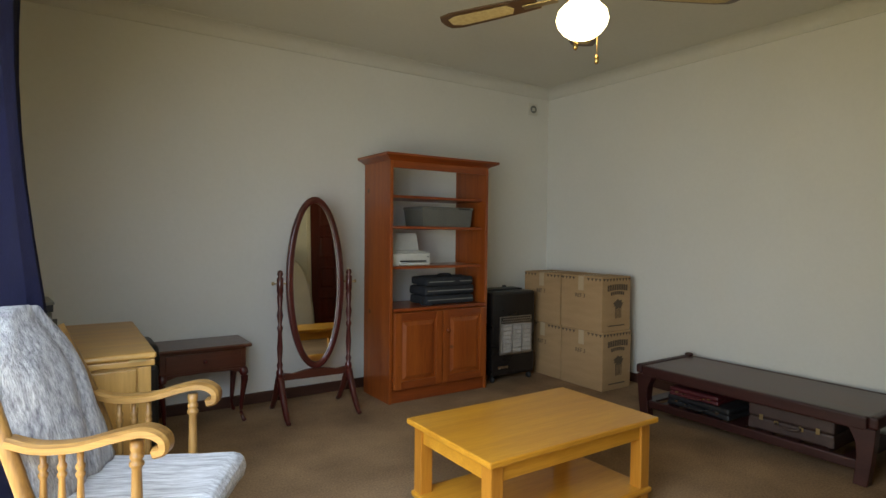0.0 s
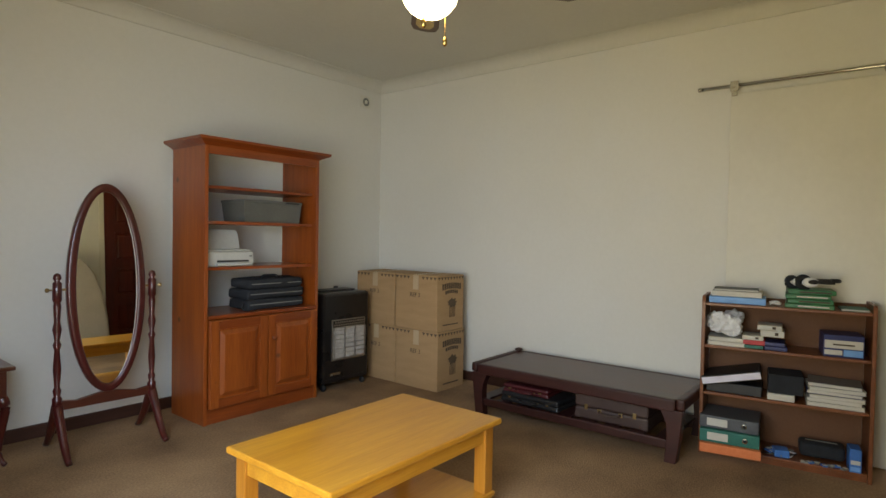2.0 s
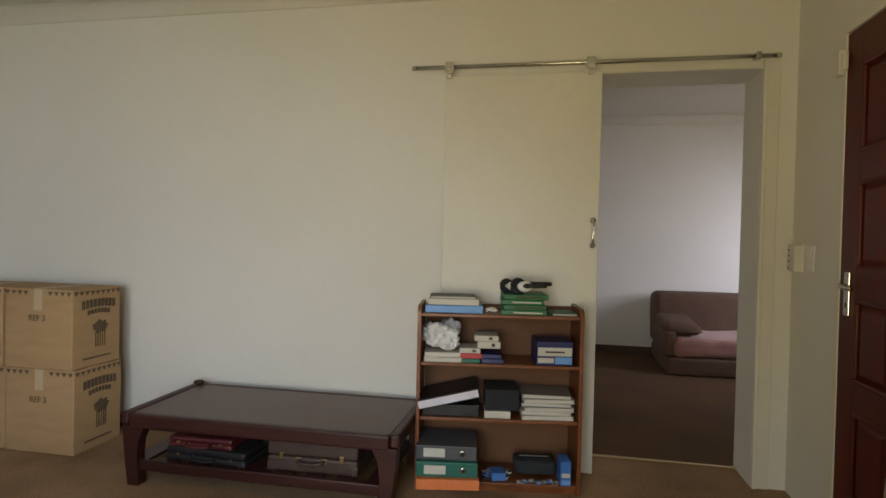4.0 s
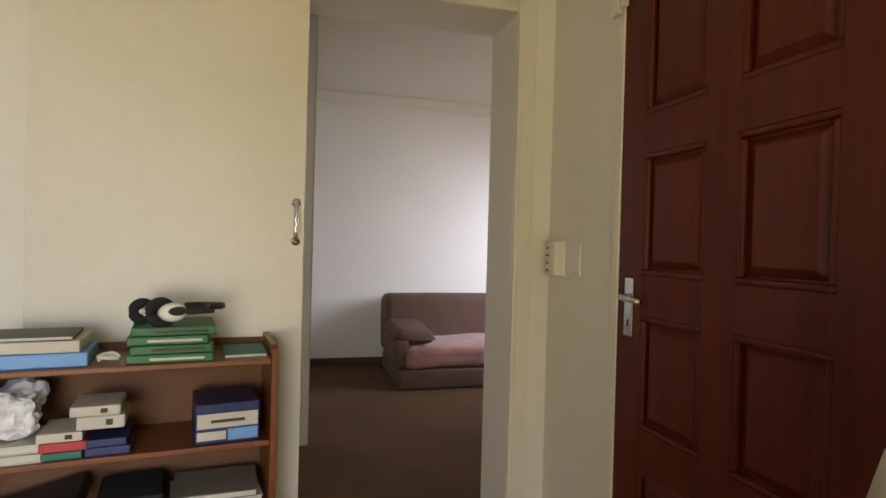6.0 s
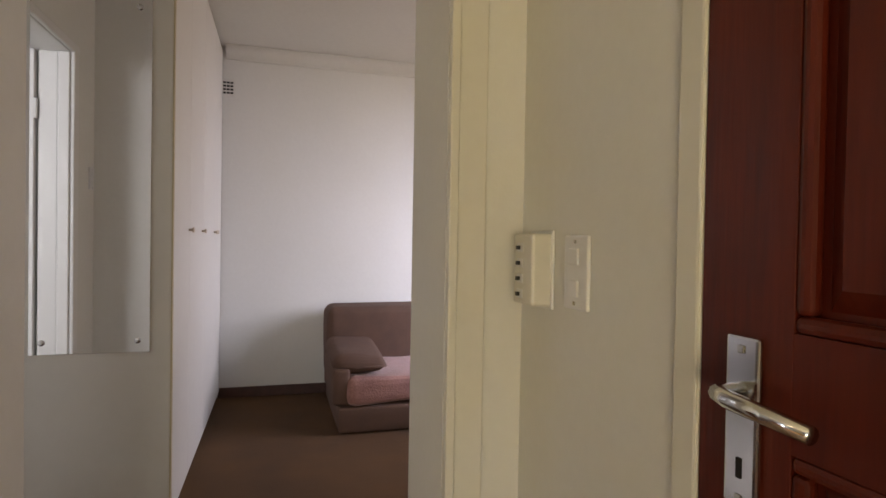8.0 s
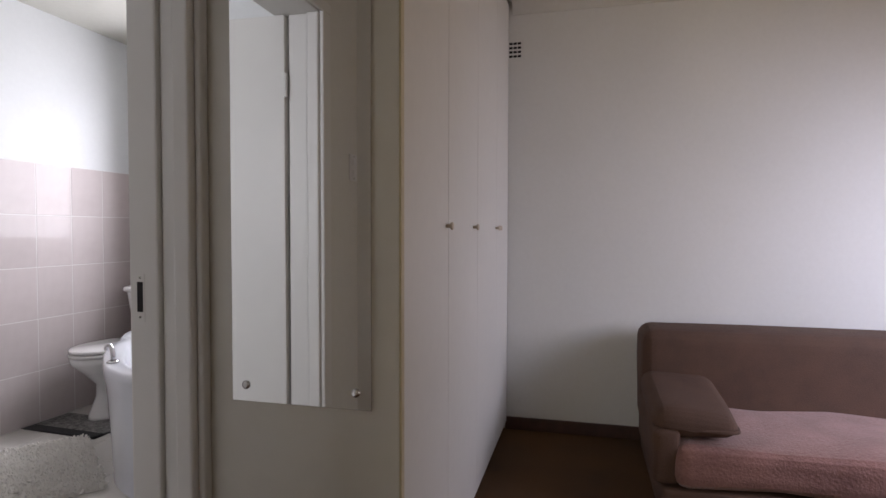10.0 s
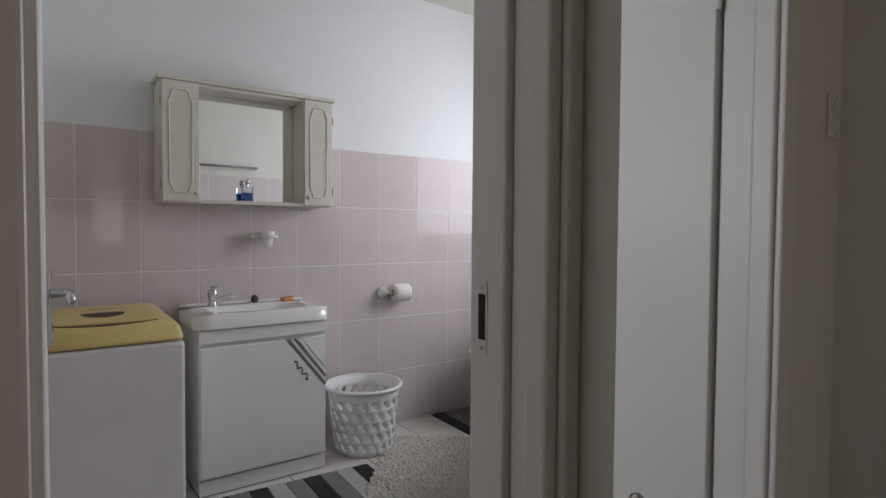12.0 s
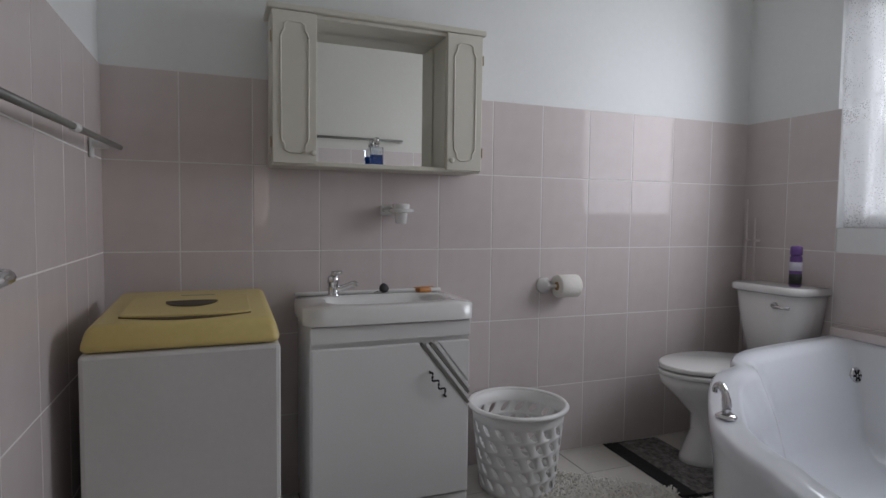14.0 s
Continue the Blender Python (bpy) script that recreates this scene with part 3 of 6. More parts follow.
def printer():
    t = thing("printer", BC @ pose(0.215, 0.17, 0.962), "small pale grey inkjet printer with raised paper tray", "printer")
    part("body", box(-0.17, 0.16, -0.11, 0.10, 0.0, 0.095, 0.012), "printer_plastic", t)
    part("upper_cover", box(-0.155, 0.145, -0.085, 0.085, 0.096, 0.106, 0.004), "printer_plastic", t)
    part("paper_tray", turned(slab([(-0.150, 0.0), (0.148, 0.0), (0.142, 0.112), (0.124, 0.132), (-0.126, 0.132), (-0.144, 0.112)], -0.012, 0.012, 0.005), pose(0, 0.045, 0.104, 78, 0, 0)), "printer_plastic", t)
    part("paper_slot", box(-0.10, 0.12, -0.113, -0.1105, 0.028, 0.040), "black_plastic", t)
    part("output_tray", box(-0.11, 0.13, -0.135, -0.114, 0.006, 0.022, 0.004), "printer_plastic", t)
    part("button", box(0.125, 0.145, -0.113, -0.1105, 0.06, 0.07), "grey_plastic", t)


printer()


def stacked_case():
    t = thing("laptop_bag", BC @ pose(0.55, 0.17, 0.670), "stack of black fabric equipment bags with a strap on the counter", "bag")
    for i, (w, z, h) in enumerate(((0.225, 0, 0.068), (0.225, 0.069, 0.066), (0.215, 0.136, 0.066))):
        b = soft(box(-w, w, -0.12, 0.12, z, z + h, 0.018), 2, 0.008, 9, i)
        part("pouch", b, "black_fabric", t, "", True)
        part("zip", box(-w + 0.02, w - 0.02, -0.1235, -0.121, z + h / 2 - 0.003, z + h / 2 + 0.003), "grey_plastic", t)
    part("strap", tube(spline([(-0.19, -0.05, 0.07), (-0.235, -0.08, 0.03), (-0.245, -0.11, 0.006), (-0.17, -0.135, 0.006)]), 0.007, 8), "black_fabric", t, "", True)
    part("handle", tube(spline([(-0.06, -0.02, 0.200), (-0.04, -0.02, 0.217), (0.05, -0.02, 0.217), (0.07, -0.02, 0.200)]), 0.007, 8), "black_fabric", t, "", True)


stacked_case()


def heater():
    t = thing("gas_heater", pose(3.36, 4.165, 0, 0, 0, -2), "black portable gas heater with ceramic burner panels", "heater")
    w, d, h = 0.225, 0.165, 0.735
    part("cabinet_body", box(-w, w, -d, d, 0.055, h, 0.022), "black_enamel", t)
    part("top_vent", box(-w + 0.05, w - 0.05, -0.05, 0.08, h + 0.001, h + 0.012, 0.004), "black_plastic", t)
    part("grille_frame", box(-0.150, 0.175, -d - 0.012, -d - 0.001, 0.225, 0.535, 0.004), "wire_mesh", t)
    part("perforated_strip", box(-0.140, 0.165, -d - 0.015, -d - 0.0125, 0.480, 0.527), "black_plastic", t)
    for i in range(14):
        for j in range(2):
            part("slot", turned(box(-0.007, 0.007, -0.001, 0.001, -0.007, 0.007), pose(-0.128 + i * 0.0215 + j * 0.01, -d - 0.0165, 0.493 + j * 0.02, 0, 45, 0)), "wire_mesh", t)
    for i in range(3):
        part("burner_panel", box(-0.135 + i * 0.102, -0.042 + i * 0.102, -d - 0.0165, -d - 0.0135, 0.24, 0.470), "ceramic_plate", t)
    for i in range(7):
        z = 0.248 + i * 0.035
        part("guard_wire", tube([(-0.14, -d - 0.024, z), (0.165, -d - 0.024, z)], 0.0022, 6), "wire_mesh", t)
    for i in range(4):
        x = -0.135 + i * 0.1
        part("guard_wire", tube([(x, -d - 0.027, 0.235), (x, -d - 0.027, 0.475)], 0.0022, 6), "wire_mesh", t)
    part("badge", box(-0.16, -0.06, -d - 0.004, -d - 0.001, 0.115, 0.135), "nickel", t, "small silver name plate")
    part("front_seam", box(-w + 0.02, w - 0.02, -d - 0.003, -d - 0.001, 0.088, 0.092), "black_plastic", t)
    for sx in (-1, 1):
        for sy in (-1, 1):
            c = turned(lathe([(0.022, -0.012), (0.026, -0.006), (0.026, 0.006), (0.022, 0.012)], 14), pose(sx * (w - 0.035), sy * (d - 0.035), 0.026, 0, 90, 0))
            part("castor", c, "black_plastic", t, "", True)
    part("control_knob", turned(lathe([(0.02, 0), (0.018, 0.02), (0.012, 0.024)], 16), pose(0.1, 0.1, h + 0.001)), "black_plastic", t, "", True)


heater()


def letters(text, size, m, parent, material="print_dark", name="lettering"):
    """Raised print: the built-in font, turned into a thin mesh."""
    cu = bpy.data.curves.new("type", "FONT")
    cu.body, cu.size, cu.extrude = text, size, 0.0006
    ob = new("type", cu)
    dg = bpy.context.evaluated_depsgraph_get()
    me = bpy.data.meshes.new_from_object(ob.evaluated_get(dg))
    bpy.data.objects.remove(ob)
    bm = bmesh.new()
    bm.from_mesh(me)
    bpy.data.meshes.remove(me)
    turned(bm, m)
    return part(name, bm, material, parent)


def carton(m, w, d, h):
    """A moving carton; its long printed face looks along -x, a short one along -y."""
    t = thing("moving_box", m, "brown cardboard moving carton taped shut with dark printing", "box", "stacked moving cartons")
    body = soft(box(-w, w, -d, d, 0, h, 0.005), 1, 0.0015, 5, m.translation.x + m.translation.z)
    part("carton_body", body, "cardboard", t)
    part("tape", box(-w - 0.0025, -w - 0.0010, -0.028, 0.028, h - 0.115, h - 0.004), "tape", t)
    part("tape", box(-w + 0.0, w, -0.028, 0.028, h + 0.0005, h + 0.0020), "tape", t)
    part("flap_seam", box(-w + 0.005, w - 0.005, -0.0012, 0.0012, h + 0.0022, h + 0.003), "print_dark", t)
    bm = bmesh.new()
    for k in range(9):
        u = -w + 0.02 + k * (2 * w - 0.04) / 8
        f = [bm.verts.new(p) for p in ((u - 0.016, -d - 0.003, h - 0.012), (u + 0.016, -d - 0.003, h - 0.012), (u, -d - 0.003, h - 0.036))]
        bm.faces.new(f)
    for k in range(11):
        u = -d + 0.02 + k * (2 * d - 0.04) / 10
        if abs(u) > 0.04:
            f = [bm.verts.new(p) for p in ((-w - 0.003, u - 0.016, h - 0.012), (-w - 0.003, u + 0.016, h - 0.012), (-w - 0.003, u, h - 0.036))]
            bm.faces.new(f)
    bmesh.ops.recalc_face_normals(bm, faces=bm.faces[:])
    tagged(part("printed_border", bm, "print_brown", t), kind="stuff")
    letters("REF 3", 0.046, Matrix.Translation((-w - 0.003, 0.06, h * 0.60)) @ pose(0, 0, 0, 90, 0, -90), t, "print_brown")
    # the mover's mark: thin bars and a tree-like emblem
    for count, z0, hh, half, gap in ((9, 0.735, 0.046, 0.118, 0.006), (7, 0.655, 0.026, 0.080, 0.006)):
        step = 2 * half / count
        for k in range(count):
            u = -half + k * step
            bow = 0.010 * (1 - ((u + step / 2) / half) ** 2)
            part("printed_bar", box(u + 0.012, u + step - gap + 0.012, -d - 0.003, -d - 0.0015, h * z0 + bow, h * z0 + hh + bow), "print_brown", t)
    em = [(0.052 * math.cos(k * math.pi / 12) * (1 + 0.22 * math.sin(k * 2.4)), 0.034 * math.sin(k * math.pi / 12) * (1 + 0.25 * math.cos(k * 1.9))) for k in range(24)]
    ring = [Vector((0.02 + x, -d - 0.002, h * 0.50 + z)) for x, z in em]
    part("printed_crown", slab([(p.x, p.z) for p in ring], 0.0, 0.001), "print_brown", t).matrix_local = pose(0, -d - 0.0015, 0, 90, 0, 0)
    for k in range(5):
        x = -0.012 + 0.016 * k
        part("printed_stroke", turned(box(-0.0025, 0.0025, -d - 0.003, -d - 0.0015, 0, h * (0.20 + 0.03 * (k % 2))), Matrix.Translation((x, 0, h * 0.24))), "print_brown", t)
    part("printed_note", box(-w + 0.07, w - 0.07, -d - 0.003, -d - 0.0015, h * 0.10, h * 0.12), "print_brown", t)
    return t


for bx in ((3.878, 3.605, 0.0, 0.165, 0.215, 0.450), (3.872, 3.610, 0.452, 0.165, 0.213, 0.425), (3.885, 4.045, 0.0, 0.165, 0.215, 0.450), (3.868, 4.050, 0.452, 0.166, 0.215, 0.425)):
    carton(pose(bx[0], bx[1], bx[2], 0, 0, 0.6 * math.sin(bx[1] * 40 + bx[2] * 9)), bx[3], bx[4], bx[5])


def bench():
    t = thing("bench_table", pose(3.79, 2.24, 0, 0, 0, 0.5), "long low dark wooden bench table with an open lower shelf", "table")
    a, b = 0.30, 0.68
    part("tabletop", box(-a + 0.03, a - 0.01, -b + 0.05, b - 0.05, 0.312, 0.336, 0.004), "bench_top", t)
    for s in (-1, 1):
        part("end_rail", box(-a, a, s * (b - 0.025) - 0.022, s * (b - 0.025) + 0.022, 0.285, 0.345, 0.012), "bench_wood", t)
        part("long_rail", box(-a if s < 0 else a - 0.04, -a + 0.04 if s < 0 else a, -b + 0.05, b - 0.05, 0.270, 0.338, 0.010), "bench_wood", t)
        part("lower_rail", box(-a + 0.02 if s < 0 else a - 0.045, -a + 0.045 if s < 0 else a - 0.02, -b + 0.06, b - 0.06, 0.065, 0.115, 0.006), "bench_wood", t)
        for q in (-1, 1):
            prof = [(0.030, 0.0), (0.090, 0.0), (0.084, 0.07), (0.078, 0.14), (0.084, 0.21), (0.118, 0.283), (0.0, 0.283), (0.004, 0.22), (0.014, 0.12)]
            bm = slab(prof, -0.03, 0.03, 0.004)
            m = pose(0, 0, 0, 90, 0, 0)
            turned(bm, m)
            turned(bm, Matrix.Diagonal((1, 1, 1, 1)) if s < 0 else pose(0, 0, 0, 0, 0, 180))
            turned(bm, pose(0, 0, 0, 0, 0, 90))
            turned(bm, Matrix.Translation((q * (a - 0.032), s * (b - 0.012), 0)))
            part("leg", bm, "bench_wood", t)
            if q > 0:
                part("corner_knob", lathe([(0.026, 0.340), (0.030, 0.350), (0.022, 0.357), (0.01, 0.360)], 14, cx=q * (a - 0.03), cy=s * (b - 0.03)), "bench_wood", t, "", True)
    for i in range(9):
        y = -b + 0.12 + i * 0.145
        part("slat", box(-a + 0.03, a - 0.03, y - 0.04, y + 0.04, 0.100, 0.114), "bench_wood", t)


bench()


def suitcase(m, w, d, h, material, label, latch="brass_dull"):
    """A hard case lying flat; its handle looks along -x."""
    t = thing("suitcase", m, label, "suitcase")
    part("shell", box(-d, d, -w, w, 0, h * 0.48, 0.012), material, t)
    part("shell_lid", box(-d, d, -w, w, h * 0.49, h, 0.012), material, t)
    part("handle", tube(spline([(-d - 0.002, -0.06, h * 0.42), (-d - 0.03, -0.052, h * 0.40), (-d - 0.034, 0.0, h * 0.36), (-d - 0.03, 0.052, h * 0.40), (-d - 0.002, 0.06, h * 0.42)]), 0.007, 8), material, t, "", True)
    for s in (-1, 1):
        part("handle_mount", box(-d - 0.006, -d - 0.001, s * 0.062 - 0.012, s * 0.062 + 0.012, h * 0.34, h * 0.50, 0.002), latch, t)
        part("latch", box(-d - 0.008, -d - 0.001, s * w * 0.66 - 0.010, s * w * 0.66 + 0.010, h * 0.40, h * 0.62, 0.002), latch, t)
        for q in (-1, 1):
            part("corner_cap", box(q * (d - 0.018) - 0.0195, q * (d - 0.018) + 0.0195, s * (w - 0.018) - 0.0195, s * (w - 0.018) + 0.0195, -0.0005, h * 0.3, 0.008), material, t)


suitcase(pose(3.73, 1.99, 0.115, 0, 0, 2), 0.215, 0.17, 0.145, "brown_leather", "worn brown leather briefcase with brass latches under the bench")
suitcase(pose(3.70, 2.50, 0.115, 0, 0, -3), 0.21, 0.16, 0.068, "black_plastic", "black hard case with metal latches under the bench", "nickel")
suitcase(pose(3.69, 2.54, 0.184, 0, 0, 2), 0.16, 0.15, 0.050, "red_case", "flat dark red case on the black case")


def shelf_unit():
    t = thing("bookshelf", SH, "small brown wooden bookshelf with four full shelves", "bookshelf")
    w, d = 0.78, 0.27
    for x in (0, w - 0.018):
        prof = [(0, 0), (d, 0), (d, 0.875), (0.03, 0.875), (0.008, 0.865), (0, 0.845)]
        bm = slab(prof, 0, 0.018, 0.002)
        turned(bm, Matrix(((0, 0, 1, x), (1, 0, 0, 0), (0, 1, 0, 0), (0, 0, 0, 1))))
        part("side_panel", bm, "shelf_wood", t)
    for z in (0.045, 0.345, 0.605, 0.838):
        part("shelf", box(0.019, w - 0.019, 0.006, d - 0.008, z - 0.016, z, 0.003), "shelf_wood", t)
    part("plinth", box(0.019, w - 0.019, 0.02, 0.034, 0, 0.028), "shelf_wood", t)
    part("back_panel", box(0.019, w - 0.019, d - 0.007, d - 0.002, 0.03, 0.86), "hardboard", t)


SH = pose(3.77, 1.557, 0, 0, 0, -81.9)
shelf_unit()


def book(name, x0, x1, y0, y1, z, h, cover, label, category, yaw=0.0, pages=True, tilt=0.0):
    """A book or box file lying flat on a shelf; the page block shows along one long side."""
    cx, cy = (x0 + x1) / 2, (y0 + y1) / 2
    t = thing(name, SH @ pose(cx, cy, z, 0, tilt, yaw), label, category)
    a, b = (x1 - x0) / 2, (y1 - y0) / 2
    c = min(0.004, h * 0.12)
    if pages:
        part("cover", box(-a, a, -b, b, 0, c, 0.0008), cover, t)
        part("cover", box(-a, a, -b, b, h - c, h, 0.0008), cover, t)
        part("spine", box(-a, a, b - c, b, c, h - c), cover, t)
        part("page_block", box(-a + 0.004, a - 0.004, -b + 0.004, b - c, c, h - c), "paper", t)
    else:
        part("shell", box(-a, a, -b, b, 0, h, min(0.004, h * 0.15)), cover, t)
    return t


def label_strip(t, x0, x1, y, z0, z1, material):
    part("paper_label", box(x0, x1, y - 0.0018, y - 0.0006, z0, z1), material, t)


# on the top board
Z4 = 0.838
book("box_file", 0.03, 0.305, 0.03, 0.23, Z4, 0.036, "blue_light", "flat light blue box file on the bookshelf", "box file", 1, False)
t = book("flat_box", 0.045, 0.29, 0.035, 0.22, Z4 + 0.037, 0.030, "paper", "flat white box on the blue box file", "box", -1, False)
book("notebook", 0.05, 0.27, 0.04, 0.21, Z4 + 0.068, 0.010, "black_plastic", "thin black notebook on the white box", "book", 2)
t = thing("cable_bundle", SH @ pose(0.345, 0.07, Z4 + 0.002), "small bundle of white cable on the bookshelf", "cable")
part("coil", tube(spline([(-0.02, 0, 0.006), (0.0, 0.02, 0.012), (0.025, 0, 0.008), (0.0, -0.02, 0.014), (-0.02, 0.0, 0.016), (0.01, 0.018, 0.02), (0.03, 0.0, 0.012)]), 0.005, 8), "white_plastic", t, "", True)
for i in range(4):
    t = book("green_book", 0.395 + 0.006 * (i % 2), 0.61 - 0.008 * (i % 3), 0.02, 0.22, Z4 + i * 0.0245, 0.0235, "green_book", "green-covered manual in a stack on the bookshelf", "book", (-1.5, 1, -0.5, 2)[i], False)
    t["group"] = "stack of green manuals"
    label_strip(t, -0.05, 0.085, -0.10, 0.008, 0.015, "print_dark" if i % 2 else "paper")


def oval_ring(rx, rz, r, m):
    """A rounded oval hoop in x, z."""
    pts = [(rx * math.cos(2 * math.pi * i / 28), 0, rz * math.sin(2 * math.pi * i / 28)) for i in range(29)]
    return turned(tube(pts, r, 8), m)


def headset():
    t = thing("headphones", SH @ pose(0.495, 0.085, Z4 + 0.0985, 0, 0, 10), "black and white over-ear headphones lying on the green manuals", "headphones")
    for x, y, k in ((0.0, -0.040, 0.80), (-0.036, 0.045, 0.68)):
        m = pose(x, y, 0.044 * k, -12, 0, 6)
        cup = part("ear_cup", turned(lathe([(0.030, -0.020), (0.046, -0.018), (0.050, 0.0), (0.046, 0.016), (0.030, 0.020)], 28, sx=0.92 * k, sy=0.66 * k), m @ pose(0, 0, 0, 90, 0, 0)), "white_plastic", t, "glossy white ear cup", True)
        part("pad", oval_ring(0.038 * k, 0.034 * k, 0.015, m @ pose(-0.026, 0.012, 0.002, 0, 0, 12)), "black_fabric", cup, "black padded ear cushion", True)
        plate = [(0.030 * k * math.cos(a) + 0.008, 0.015 * k * math.sin(a)) for a in [2 * math.pi * i / 24 for i in range(24)]]
        part("hinge_plate", turned(slab(plate, 0.0, 0.006, 0.001), m @ pose(0, -0.0195, 0, 90, 0, 0)), "black_plastic", cup)
        part("slider", turned(box(0.030, 0.105, -0.024, -0.016, -0.010, 0.010, 0.003), m), "black_plastic", cup)
    band = [(0.085, -0.052, 0.050), (0.125, -0.035, 0.048), (0.135, 0.01, 0.044), (0.105, 0.05, 0.042), (0.045, 0.052, 0.042)]
    part("headband", tube(spline(band), 0.010, 8), "black_plastic", t, "", True)


headset()
book("thin_book", 0.635, 0.755, 0.04, 0.21, Z4, 0.010, "green_dark", "thin dark green booklet on the bookshelf", "book", 0)

# second shelf
Z3 = 0.605
for i in range(2):
    book("paperback", 0.03, 0.215, 0.02 + 0.005 * i, 0.20, Z3 + i * 0.0225, 0.0215, "paper", "pale paperback lying in the bookshelf", "book", 1.5 * i)
bag = soft(soft(box(-0.085, 0.085, -0.075, 0.075, 0, 0.09, 0.03), 2, 0.05, 13, 3.0), 1, 0.02, 45, 1.0)
bmesh.ops.translate(bag, verts=bag.verts[:], vec=(0, 0, -min(v.co.z for v in bag.verts)))
t = thing("plastic_bag", SH @ pose(0.115, 0.11, Z3 + 0.046), "crumpled clear plastic bag on the paperbacks", "plastic bag")
part("film", bag, "clear_bag", t)
part("red_card", turned(box(-0.02, 0.02, -0.015, 0.015, 0, 0.004), pose(0.01, -0.02, 0.112, 12, 0, 20)), "red_card", t)
for n, x0, x1, z, h, c in (("tape_case", 0.20, 0.30, 0.045, 0.024, "paper"), ("tape_case", 0.205, 0.31, 0.020, 0.024, "red_card"), ("tape_case", 0.21, 0.30, 0.0, 0.019, "green_dark"), ("tape_case", 0.305, 0.41, 0.0, 0.022, "blue_dark"), ("tape_case", 0.305, 0.40, 0.023, 0.020, "blue_dark"), ("tape_case", 0.285, 0.395, 0.070, 0.034, "paper"), ("tape_case", 0.27, 0.385, 0.105, 0.026, "paper")):
    t = book(n, x0, x1, 0.02, 0.16, Z3 + z, h, c, "small flat media case stacked in the bookshelf", "media case", 0, False)
    t["group"] = "stacked media cases"
    if c == "paper":
        label_strip(t, 0.012, 0.028, -0.07, h * 0.3, h * 0.75, "print_dark")
t = book("ink_box", 0.56, 0.73, 0.02, 0.20, Z3, 0.112, "blue_dark", "blue and white printed carton in the bookshelf", "box", 3, False)
label_strip(t, -0.080, 0.080, -0.09, 0.045, 0.085, "paper")
label_strip(t, -0.080, -0.005, -0.09, 0.012, 0.036, "paper")
label_strip(t, 0.0, 0.080, -0.09, 0.008, 0.040, "blue_light")
label_strip(t, -0.045, 0.045, -0.092, 0.060, 0.068, "print_dark")

# third shelf
Z2 = 0.345
t = thing("folder_box", SH @ pose(0.155, 0.10, Z2 + 0.075, 0, -13, 2), "black box file with a pale lilac edge leaning on another", "box file")
part("shell", box(-0.145, 0.145, -0.13, 0.12, 0.0, 0.045, 0.003), "black_plastic", t)
part("lilac_edge", box(-0.143, 0.143, -0.1325, -0.1305, 0.006, 0.040), "lilac_paper", t)
t = book("dark_box", 0.03, 0.30, 0.03, 0.22, Z2, 0.055, "black_plastic", "plain black box lying in the bookshelf", "box", 0, False)
book("paper_stack", 0.325, 0.45, 0.02, 0.20, Z2, 0.034, "paper", "stack of white leaflets in the bookshelf", "papers", 0, False)
t = book("dark_carton", 0.325, 0.485, 0.03, 0.22, Z2 + 0.035, 0.10, "black_fabric", "dark grey fabric case on the leaflets", "case", 2, False)
for i in range(6):
    t = book("magazine", 0.50 + 0.004 * (i % 3), 0.745 - 0.006 * (i % 2), 0.02 + 0.008 * (i % 2), 0.22, Z2 + i * 0.0195, 0.019, ("paper", "paper", "paper", "blue_dark", "paper", "grey_plastic")[i], "magazine in a stack in the bookshelf", "magazine", (1, -2, 2, -1, 3, -3)[i])
    t["group"] = "stack of magazines"

# bottom shelf
Z1 = 0.045
for i, (c, h, y0) in enumerate((("orange_card", 0.048, -0.10), ("green_dark", 0.068, -0.075), ("file_grey", 0.066, -0.05))):
    z = Z1 + (0, 0.049, 0.118)[i]
    t = book("lever_arch_file", 0.01, 0.295 if i else 0.30, y0, 0.19, z, h, c, ("orange", "dark green", "dark grey")[i] + " lever arch file lying flat in the bookshelf", "file", (3, 1.5, -1)[i], False)
    half = (0.19 - y0) / 2
    if i:
        label_strip(t, -0.105, -0.005, -half, 0.014, 0.054, "paper")
        part("finger_ring", turned(lathe([(0.009, 0), (0.014, 0.001), (0.014, 0.002), (0.009, 0.003)], 18), pose(0.075, -half - 0.0005, 0.034, 90, 0, 0)), "nickel", t, "", True)
        part("finger_hole", turned(lathe([(0.0085, 0.0), (0.0085, 0.0036)], 16), pose(0.075, -half - 0.0006, 0.034, 90, 0, 0)), "dark_hole", t)
t = thing("tangled_wires", SH @ pose(0.39, 0.07, Z1), "tangle of thin cables in the bookshelf", "cable")
rng = random.Random(5)
for c in ("grey_plastic", "white_plastic", "blue_mid", "black_plastic"):
    pts = [(rng.uniform(-0.07, 0.07), rng.uniform(-0.05, 0.05), rng.uniform(0.004, 0.03)) for _ in range(7)]
    part("wire", tube(spline(pts, 5), 0.0035, 6), c, t, "", True)
t = book("blue_case", 0.36, 0.43, 0.02, 0.10, Z1 + 0.002, 0.038, "blue_mid", "small blue plastic case in the bookshelf", "case", 10, False)
b = soft(box(-0.10, 0.10, -0.06, 0.06, 0, 0.075, 0.02), 2, 0.01, 12, 1)
bmesh.ops.translate(b, verts=b.verts[:], vec=(0, 0, -min(v.co.z for v in b.verts)))
t = thing("pouch", SH @ pose(0.575, 0.12, Z1 + 0.012), "black zipped pouch in the bookshelf", "pouch")
part("body", b, "black_fabric", t, "", True)
